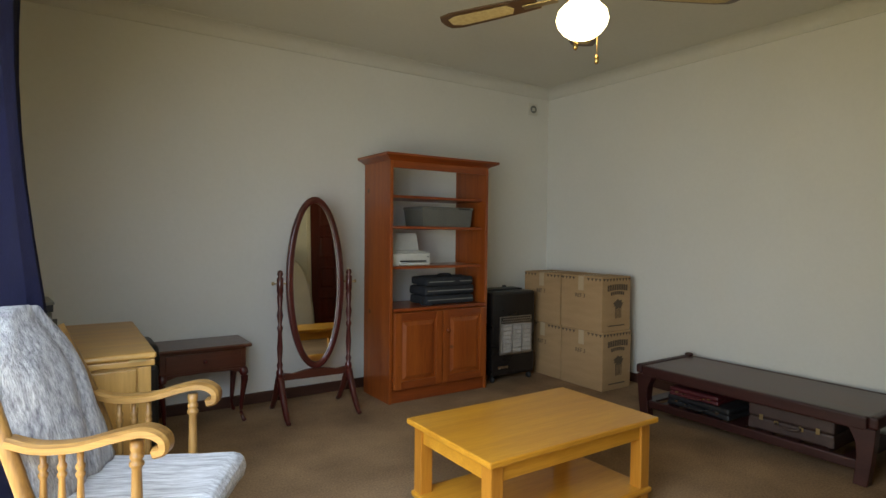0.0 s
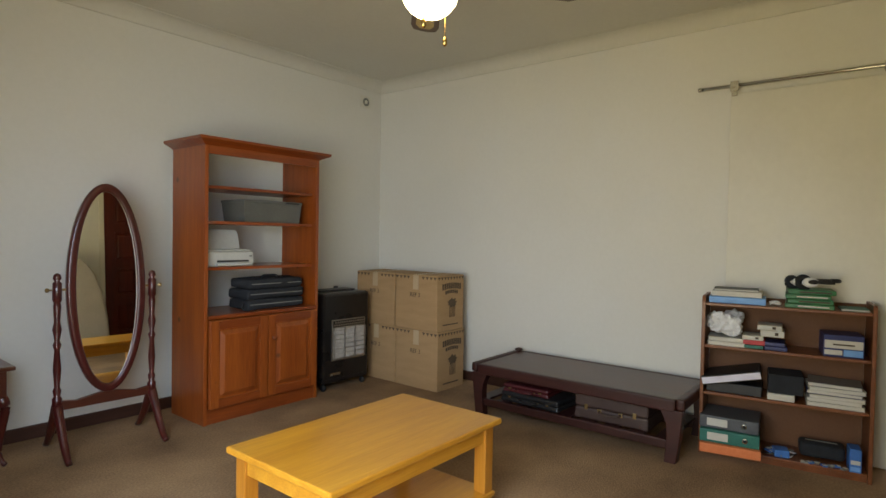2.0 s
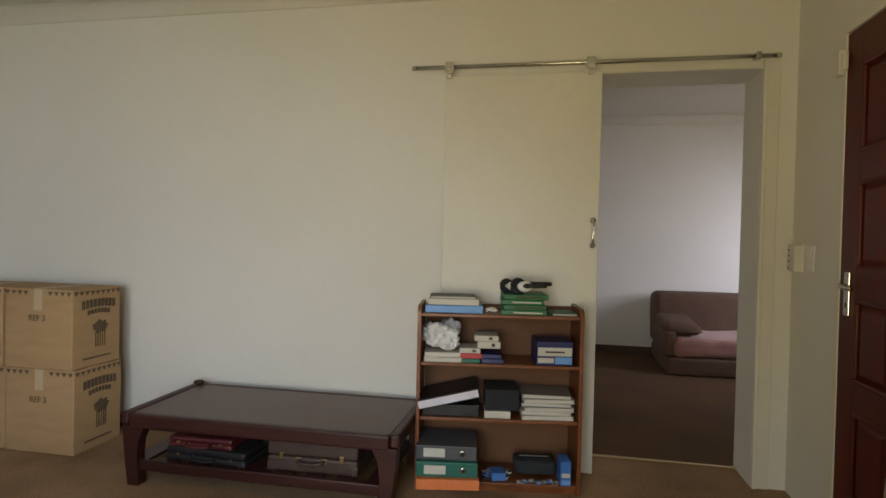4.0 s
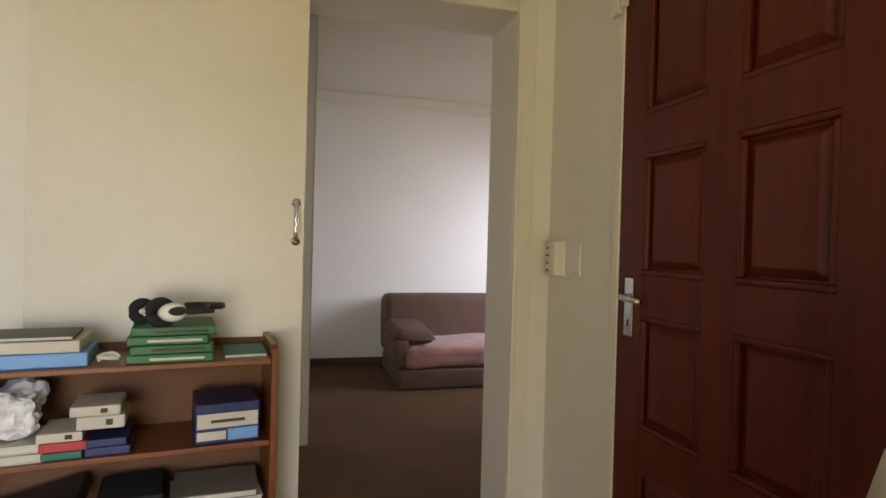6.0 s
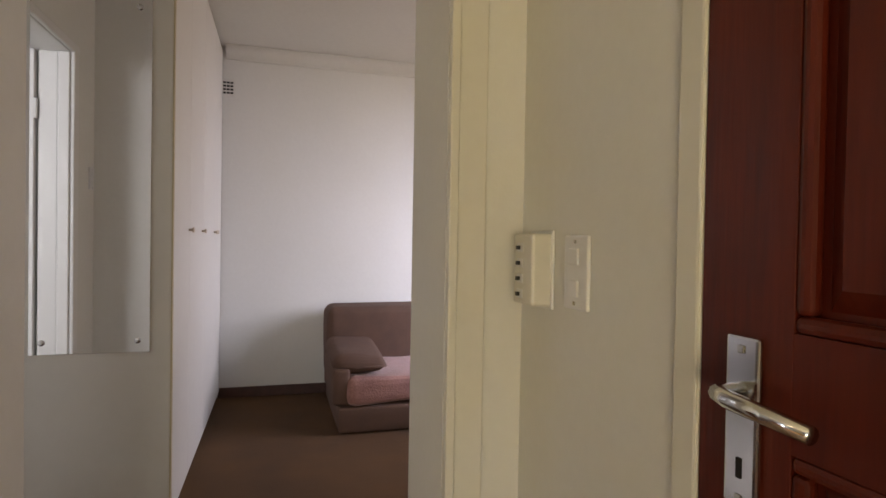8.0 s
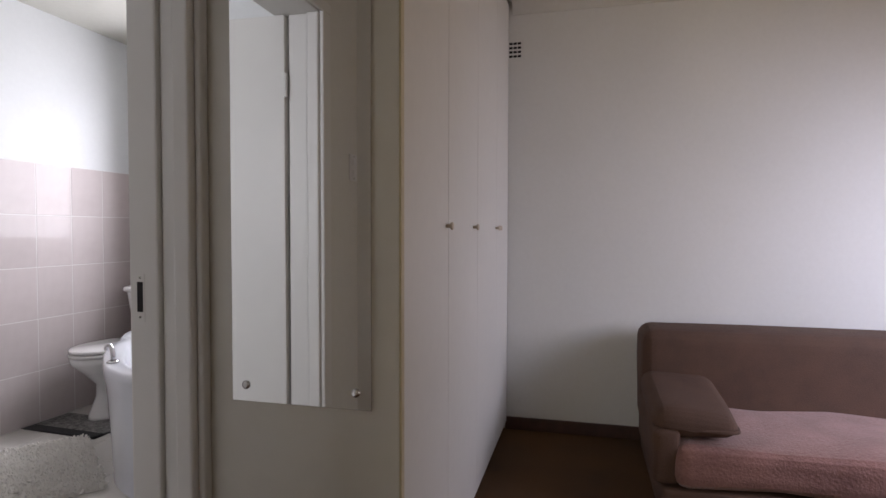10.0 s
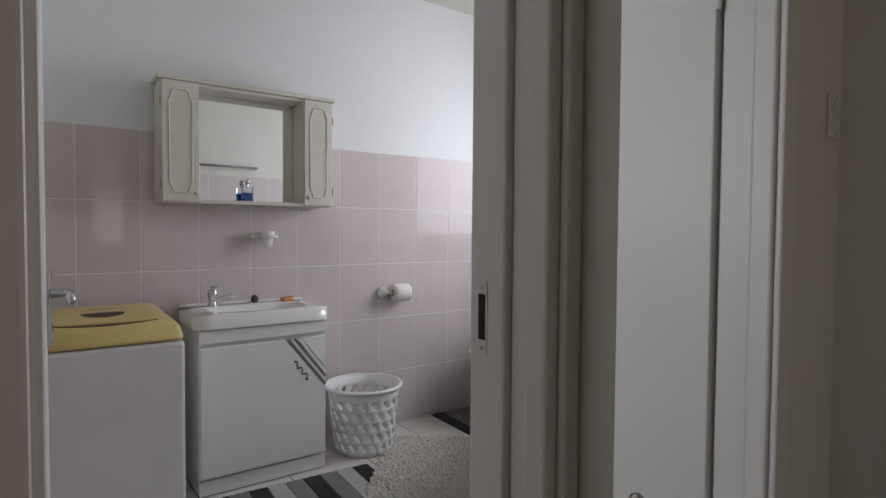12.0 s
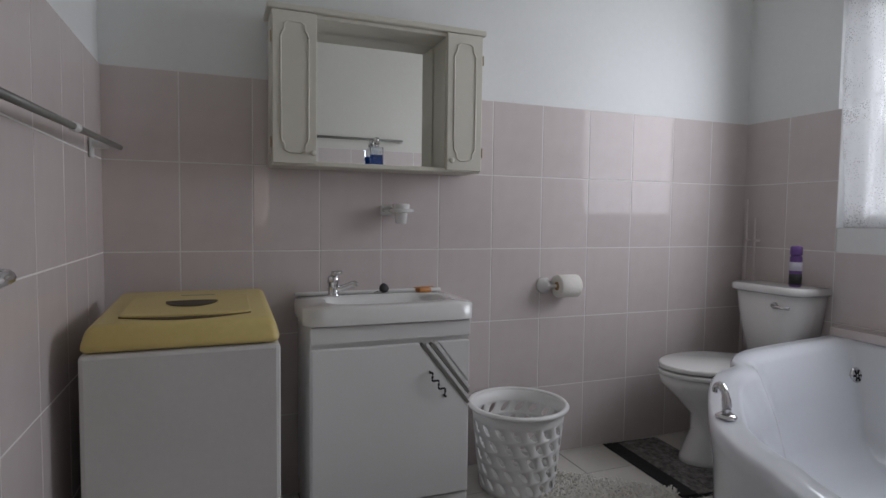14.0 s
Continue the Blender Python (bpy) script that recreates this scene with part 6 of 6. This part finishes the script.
def basket():
    t = thing("laundry_basket", pose(6.278, 3.262, -0.002), "round white plastic laundry basket with oval holes", "basket")
    h, r0, r1 = 0.354, 0.150, 0.192
    rows, n = 5, 18
    bm = bmesh.new()

    def rad(z):
        return r0 + (r1 - r0) * (z / h) ** 0.8

    def on_wall(u, z):
        a = 2 * math.pi * u / n
        return bm.verts.new((rad(z) * math.cos(a), rad(z) * math.sin(a), z))
    # one cell per slot: a square edge drawn in to a slanted, rounded slot
    z0, dz, k = 0.022, 0.056, 16
    square = [(0.5, 0.0), (0.5, 0.25), (0.5, 0.5), (0.25, 0.5), (0.0, 0.5), (-0.25, 0.5), (-0.5, 0.5), (-0.5, 0.25), (-0.5, 0.0), (-0.5, -0.25), (-0.5, -0.5), (-0.25, -0.5), (0.0, -0.5), (0.25, -0.5), (0.5, -0.5), (0.5, -0.25)]
    for row in range(rows):
        for col in range(n):
            cu, cz = col + (0.5 if row % 2 else 0), z0 + (row + 0.5) * dz
            outer = [on_wall(cu + ox, cz + oz * dz) for ox, oz in square]
            inner = []
            for i in range(k):
                a = 2 * math.pi * i / k
                iz = 0.36 * math.copysign(abs(math.sin(a)) ** 0.7, math.sin(a))
                inner.append(on_wall(cu + 0.21 * math.cos(a) - 0.55 * iz, cz + iz * dz))
            for i in range(k):
                bm.faces.new((outer[i], outer[(i + 1) % k], inner[(i + 1) % k], inner[i]))
    for za, zb in ((0.010, z0), (z0 + rows * dz, h - 0.008)):
        lo = [on_wall(i / 4, za) for i in range(n * 4)]
        hi = [on_wall(i / 4, zb) for i in range(n * 4)]
        for i in range(n * 4):
            bm.faces.new((lo[i], lo[(i + 1) % (n * 4)], hi[(i + 1) % (n * 4)], hi[i]))
    bmesh.ops.remove_doubles(bm, verts=bm.verts[:], dist=0.0004)
    bmesh.ops.recalc_face_normals(bm, faces=bm.faces[:])
    bmesh.ops.solidify(bm, geom=bm.faces[:], thickness=0.004)
    part("perforated_wall", bm, "basket_plastic", t, "", True)
    part("base", lathe([(r0 - 0.002, 0.003), (r0, 0.014)], 40), "basket_plastic", t)
    rim = [(r1 - 0.004, h - 0.014), (r1 + 0.012, h - 0.016), (r1 + 0.016, h - 0.006), (r1 + 0.010, h + 0.002), (r1 - 0.004, h)]
    bm = bmesh.new()
    rg = []
    for r, z in rim:
        rg.append([bm.verts.new((r * math.cos(2 * math.pi * i / 48), r * math.sin(2 * math.pi * i / 48), z)) for i in range(48)])
    for a, b in zip(rg, rg[1:] + rg[:1]):
        for i in range(48):
            bm.faces.new((a[i], a[(i + 1) % 48], b[(i + 1) % 48], b[i]))
    bmesh.ops.recalc_face_normals(bm, faces=bm.faces[:])
    part("rim", bm, "basket_plastic", t, "", True)


basket()


def toilet():
    t = thing("toilet", pose(BE - 0.008, 3.185, 0), "white ceramic close-coupled toilet with the lid down", "toilet")
    # local: x from the wall (0) to the front (negative)
    bm = bmesh.new()
    n = 36
    def ring(z, x0, x1, w, k=2.3):
        vs = []
        for i in range(n):
            a = 2 * math.pi * i / n
            c, s = math.cos(a), math.sin(a)
            r = (abs(c) ** k + abs(s) ** k) ** (-1 / k)
            vs.append(bm.verts.new(((x0 + x1) / 2 + (x1 - x0) / 2 * c * r, w * s * r, z)))
        return vs
    rs = [ring(0.0, -0.66, -0.20, 0.115), ring(0.03, -0.655, -0.20, 0.110), ring(0.14, -0.60, -0.22, 0.092), ring(0.22, -0.60, -0.20, 0.10), ring(0.30, -0.68, -0.16, 0.145), ring(0.37, -0.755, -0.14, 0.178), ring(0.405, -0.765, -0.14, 0.182), ring(0.412, -0.755, -0.15, 0.175)]
    for a, b in zip(rs, rs[1:]):
        for i in range(n):
            bm.faces.new((a[i], a[(i + 1) % n], b[(i + 1) % n], b[i]))
    bm.faces.new(rs[0][::-1])
    bm.faces.new(rs[-1])
    part("bowl", bm, "ceramic", t, "", True)
    def oval(x0, x1, w):
        return [((x0 + x1) / 2 + (x1 - x0) / 2 * math.cos(2 * math.pi * i / 40), w * math.sin(2 * math.pi * i / 40)) for i in range(40)]
    part("seat", slab(oval(-0.775, -0.26, 0.188), 0.416, 0.434, 0.005), "ceramic", t, "", True)
    part("seat_lid", slab(oval(-0.772, -0.25, 0.186), 0.440, 0.463, 0.008), "ceramic", t, "", True)
    part("rear_deck", box(-0.27, -0.02, -0.11, 0.11, 0.30, 0.42, 0.02), "ceramic", t, "", True)
    def tank(z, x0, w, r):
        """Plan of the cistern: flat back at the wall, rounded front corners."""
        out = [(-0.010, -w + 0.01), (-0.010, w + 0.01)]
        for sy in (1, -1):
            arc = [(x0 + r - r * math.sin(q * math.pi / 12), sy * (w - r + r * math.cos(q * math.pi / 12)) + 0.01) for q in range(7)]
            out += arc if sy > 0 else arc[::-1]
        return [(x, y, z) for x, y in out]

    def loft(levels):
        b = bmesh.new()
        lv = [[b.verts.new(p) for p in q] for q in levels]
        for lo, hi in zip(lv, lv[1:]):
            for i in range(len(lo)):
                b.faces.new((lo[i], lo[(i + 1) % len(lo)], hi[(i + 1) % len(lo)], hi[i]))
        b.faces.new(lv[0])
        b.faces.new(lv[-1])
        bmesh.ops.recalc_face_normals(b, faces=b.faces[:])
        for f in b.faces:
            f.smooth = len(f.verts) == 4
        return b
    part("cistern", loft([tank(0.440, -0.150, 0.118, 0.05), tank(0.455, -0.168, 0.132, 0.06), tank(0.60, -0.190, 0.160, 0.065), tank(0.764, -0.205, 0.182, 0.07)]), "ceramic", t)
    part("cistern_lid", loft([tank(0.766, -0.212, 0.190, 0.07), tank(0.772, -0.222, 0.200, 0.075), tank(0.792, -0.222, 0.200, 0.075), tank(0.800, -0.216, 0.194, 0.072), tank(0.803, -0.200, 0.180, 0.065)]), "ceramic", t)
    part("pedestal_neck", box(-0.19, -0.04, -0.10, 0.10, 0.415, 0.45, 0.01), "ceramic", t)
    fl = part("flush_lever", turned(lathe([(0.015, 0), (0.013, 0.014), (0.008, 0.02)], 14), pose(-0.203, -0.06, 0.715, 0, -90, 0)), "chrome", t, "", True)
    part("lever_arm", tube([(-0.222, -0.06, 0.715), (-0.225, -0.10, 0.713), (-0.222, -0.145, 0.711)], [0.006, 0.006, 0.007], 8), "chrome", fl, "", True)


toilet()
t = thing("air_freshener", pose(7.64, 3.10, 0.803), "purple and white air freshener spray can on the cistern", "spray can")
part("can", lathe([(0.024, 0), (0.026, 0.004), (0.026, 0.135), (0.022, 0.146)], 20), "purple", t, "", True)
part("label_band", lathe([(0.0264, 0.075), (0.0264, 0.115)], 20), "lilac_paper", t, "", True)
part("dark_band", lathe([(0.0264, 0.01), (0.0264, 0.06)], 20), "black_plastic", t, "", True)
part("cap", lathe([(0.023, 0.147), (0.026, 0.152), (0.025, 0.185), (0.020, 0.19)], 20), "purple", t, "", True)
t = thing("water_pipe", pose(7.715, 3.44, 0), "thin white water pipes on the tiled wall", "pipe")
for y in (0.0, -0.05):
    part("pipe", tube([(0, y, 0.35), (0, y, 1.22 - abs(y) * 2)], 0.0045, 8), "bath_tile", t, "", True)
    part("clip", box(-0.006, 0.036, y - 0.007, y + 0.007, 1.0, 1.012, 0.002), "bath_tile", t)


def bathtub():
    t = thing("bathtub", pose(0, 0, 0), "white acrylic corner bath with a wavy rim", "bathtub")
    edge = spline([(BE - 0.012, 2.95, 0), (7.36, 2.95, 0), (7.13, 2.935, 0), (7.00, 2.87, 0), (6.92, 2.79, 0), (6.78, 2.735, 0), (6.63, 2.62, 0), (6.48, 2.48, 0), (6.36, 2.35, 0), (6.28, 2.21, 0), (6.24, 2.09, 0), (6.20, 2.00, 0), (6.16, 1.85, 0), (6.16, 1.65, 0), (6.18, 1.395, 0), (BE - 0.012, 1.395, 0)], 5)
    cx, cy = 7.10, 2.06
    bm = bmesh.new()

    def ring(k, z, extra=0.0):
        vs = []
        for p in edge:
            x, y = cx + (p.x - cx) * k, cy + (p.y - cy) * k
            vs.append(bm.verts.new((x, y, z + extra * max(0, (p.x - 7.0)))))
        return vs
    rs = [ring(0.95, 0.0), ring(0.965, 0.25), ring(0.985, 0.46), ring(1.0, 0.53), ring(1.0, 0.56, 0.05), ring(0.985, 0.572, 0.05), ring(0.89, 0.566, 0.05), ring(0.865, 0.545, 0.04), ring(0.78, 0.40), ring(0.72, 0.24), ring(0.60, 0.165), ring(0.25, 0.15)]
    for a, b in zip(rs, rs[1:]):
        for i in range(len(edge) - 1):
            bm.faces.new((a[i], a[i + 1], b[i + 1], b[i]))
        bm.faces.new((a[-1], a[0], b[0], b[-1]))
    bm.faces.new(rs[-1])
    bmesh.ops.recalc_face_normals(bm, faces=bm.faces[:])
    part("tub", bm, "acrylic", t, "", True)
    ov = part("overflow", turned(lathe([(0.034, 0), (0.034, 0.005), (0.026, 0.010)], 24), pose(7.60, 2.785, 0.470, 80, 0, 0)), "chrome", t, "", True)
    for k in range(6):
        a = 2 * math.pi * k / 6
        part("overflow_slot", turned(box(-0.004, 0.004, -0.009, 0.009, 0.0095, 0.0112), pose(7.60, 2.785, 0.470, 80, 0, 0) @ pose(0.016 * math.cos(a), 0.016 * math.sin(a), 0, 0, 0, math.degrees(a) - 90)), "dark_hole", ov)
    part("drain", lathe([(0.032, 0.155), (0.032, 0.166), (0.024, 0.168)], 22, cx=7.20, cy=2.42), "chrome", t, "", True)
    part("chain", tube(spline([(7.63, 2.765, 0.465), (7.66, 2.75, 0.45), (7.70, 2.74, 0.47)]), 0.002, 6), "chrome", t)


bathtub()
t = thing("bath_tap", pose(6.425, 2.365, 0.571, 0, 0, 70), "chrome curved bath spout on the rim", "tap")
part("base_ring", lathe([(0.026, 0), (0.028, 0.006), (0.020, 0.012)], 18), "chrome", t, "", True)
part("spout", tube(spline([(0, 0, 0.008), (0.0, 0, 0.035), (0.010, 0, 0.065), (0.032, 0, 0.080), (0.055, 0, 0.072), (0.062, 0, 0.055)]), [0.012] * 10 + [0.010] * 16, 12), "chrome", t, "", True)
setting("trim_bath_ledge", box(BE - 0.09, BE - 0.001, 1.40, 2.95, 0.60, 0.64, 0.006), "bath_tile", "tiled ledge behind the bath", "trim")

t = thing("towel_rail", pose(BW + 0.008, 2.9, 1.325), "grey plastic towel rail with white brackets on the tiles", "towel rail")
part("bar", tube([(0.062, -0.62, -0.03), (0.062, 0.55, 0.006)], 0.0085, 12), "grey_plastic", t, "", True)
for y in (-0.55, 0.40):
    b = part("bracket", box(0.001, 0.052, y - 0.012, y + 0.012, -0.014, 0.010, 0.004), "white_plastic", t)
    part("wall_foot", box(0.0006, 0.010, y - 0.02, y + 0.02, -0.045, 0.025, 0.004), "white_plastic", b)
part("collar", tube([(0.062, -0.10, -0.014), (0.062, -0.06, -0.013)], 0.012, 12), "white_plastic", t, "", True)
t = thing("towel_rail", pose(6.1, BY2 + 0.008, 1.69), "thin grey towel rail on the wall above the tiles", "towel rail")
part("bar", tube([(-0.35, 0.055, 0), (0.35, 0.055, 0)], 0.010, 12), "grey_plastic", t, "", True)
for x in (-0.34, 0.34):
    part("bracket", box(x - 0.012, x + 0.012, 0.001, 0.060, -0.012, 0.012, 0.004), "white_plastic", t)


def striped_mat(m, w, d, stripes, label):
    t = thing("striped_mat", m, label, "bath mat")
    n = len(stripes)
    for i, c in enumerate(stripes):
        x0, x1 = -w + 2 * w * i / n, -w + 2 * w * (i + 1) / n
        b = box(x0, x1 - 0.001, -d, d, 0.0, 0.010, 0.003)
        part("stripe", b, c, t)
    fr = bmesh.new()
    rng = random.Random(3)
    for i in range(44):
        for s in (-1, 1):
            x = -w + 2 * w * (i + 0.5) / 44
            tube([(x, s * d, 0.005), (x + rng.uniform(-0.006, 0.006), s * (d + 0.016), 0.003)], 0.0025, 5, bm=fr)
    tagged(part("fringe", fr, "mat_black", t), kind="stuff")


striped_mat(pose(5.80, 2.85, -0.002, 0, 0, -4), 0.37, 0.225, ["mat_black", "mat_grey", "mat_black", "mat_light", "mat_grey", "mat_black", "mat_grey", "mat_light", "mat_black"], "black and grey striped cotton bath mat on the tiles")
striped_mat(pose(7.02, 3.20, -0.002, 0, 0, -3), 0.155, 0.27, ["mat_black", "mat_speckle", "mat_speckle", "mat_speckle"], "black and grey toilet mat with a wide border")


def shaggy_rug():
    t = thing("shaggy_rug", pose(6.40, 2.82, -0.002, 0, 0, -38), "fluffy off-white chenille rug on the bathroom tiles", "rug")
    w, d = 0.25, 0.40
    part("backing", box(-w, w, -d, d, 0, 0.010, 0.003), "rug_white", t)
    rng = random.Random(8)
    me = bmesh.new()
    verts, faces = [], []
    for k in range(5200):
        x, y = rng.uniform(-w - 0.01, w + 0.01), rng.uniform(-d - 0.01, d + 0.01)
        a, r, h = rng.uniform(0, 6.28), rng.uniform(0.004, 0.007), rng.uniform(0.018, 0.032)
        lx, ly = rng.uniform(-0.016, 0.016), rng.uniform(-0.016, 0.016)
        i = len(verts)
        for q in range(3):
            b = a + q * 2.094
            verts.append((x + r * math.cos(b), y + r * math.sin(b), 0.008))
        for q in range(3):
            b = a + q * 2.094
            verts.append((x + lx + 0.7 * r * math.cos(b), y + ly + 0.7 * r * math.sin(b), h))
        faces += [(i, i + 1, i + 4, i + 3), (i + 1, i + 2, i + 5, i + 4), (i + 2, i, i + 3, i + 5), (i + 3, i + 4, i + 5)]
    me.free()
    mesh = bpy.data.meshes.new("pile")
    mesh.from_pydata(verts, [], faces)
    mesh.materials.append(M["rug_white"])
    ob = new("pile", mesh)
    ob.parent = t
    tagged(ob, kind="stuff")


shaggy_rug()
window_frame("window_bathroom", "y", BE + 0.12, 2.05, 3.02, 1.08, 2.12, [2.535], "white-framed bathroom window")
cu = curtain("lace_curtain", BE - 0.015, 1.99, 2.985, 1.085, 2.24, 9, 0.030, "lace", "white lace net curtain with a scalloped hem at the bathroom window")
rod = thing("lace_curtain_rod", pose(BE - 0.035, 2.485, 2.25), "thin white rod holding the lace curtain", "curtain rod")
part("rod", tube([(0, -0.63, 0), (0, 0.63, 0)], 0.007, 8), "white_plastic", rod, "", True)
for y in (-0.62, 0.62):
    part("bracket", box(-0.006, 0.034, y - 0.008, y + 0.008, -0.008, 0.008, 0.002), "white_plastic", rod)


setting("backdrop", box(BE + 1.6, BE + 1.65, 0.2, 4.8, 0.0, 4.0), "bright_sky", "bright overcast sky outside the bathroom window", "backdrop")


# ---- tiles ----
def tile_mesh(name, a, b, depth, material):
    """A thin tile in x, z, facing -y, with eased edges."""
    bm = box(0, a, -depth, 0, 0, b)
    bmesh.ops.bevel(bm, geom=[e for e in bm.edges if all(v.co.y < -depth / 2 for v in e.verts)], offset=0.0010, segments=1, affect="EDGES")
    me = bpy.data.meshes.new(name)
    bm.to_mesh(me)
    bm.free()
    me.materials.append(M[material])
    return me


TW, TH, G = 0.2503, 0.3235, 0.0048
tile = tile_mesh("tile", TW - G, TH - G, 0.006, "bath_tile")


def tiled(wall_ob, m, n, rows, skip=None, first=0.0):
    """Tiles on a wall, and the grout bed under them."""
    bed = part("grout", box(0, n * TW, -0.0056, -0.0005, 0, rows * TH), "grout", wall_ob)
    bed.matrix_world = m
    for j in range(rows):
        for i in range(n):
            ob = new("tile", tile)
            ob.parent = wall_ob
            ob.matrix_world = m @ Matrix.Translation((i * TW + G / 2, -0.0006, j * TH + G / 2))


tiled(bpy.data.objects["wall_bathroom_north"], Matrix.Translation((BW, BN, 0)), 12, 5)
tiled(bpy.data.objects["wall_bathroom_west"], pose(BW, BY2 + 0.12, 0, 0, 0, 90), 8, 5)
eastw = bpy.data.objects["wall_bathroom_east"]
for m, n, r in ((pose(BE, BN, 0, 0, 0, -90), 2, 5), (pose(BE, BN - 2 * TW, 0, 0, 0, -90), 5, 3)):
    tiled(eastw, m, n, r)
southw = bpy.data.objects["wall_bathroom_south"]
tiled(southw, pose(5.56 + 8 * TW, BY2, 0, 0, 0, 180), 8, 5)
FT = 0.40
ftile = bpy.data.meshes.new("floor_tile")
bm = box(0, FT - 0.005, 0, FT - 0.005, -0.006, 0.0)
bmesh.ops.bevel(bm, geom=[e for e in bm.edges if all(v.co.z > -0.001 for v in e.verts)], offset=0.0015, segments=1, affect="EDGES")
bm.to_mesh(ftile)
bm.free()
ftile.materials.append(M["floor_tile"])
fb = bpy.data.objects["floor_bathroom"]
for i in range(8):
    for j in range(6):
        ob = new("floor_tile", ftile)
        ob.parent = fb
        ob.location = (BW - 0.13 + i * FT, BY2 + 0.02 - 0.13 + j * FT, 0.0005 - 0.002)
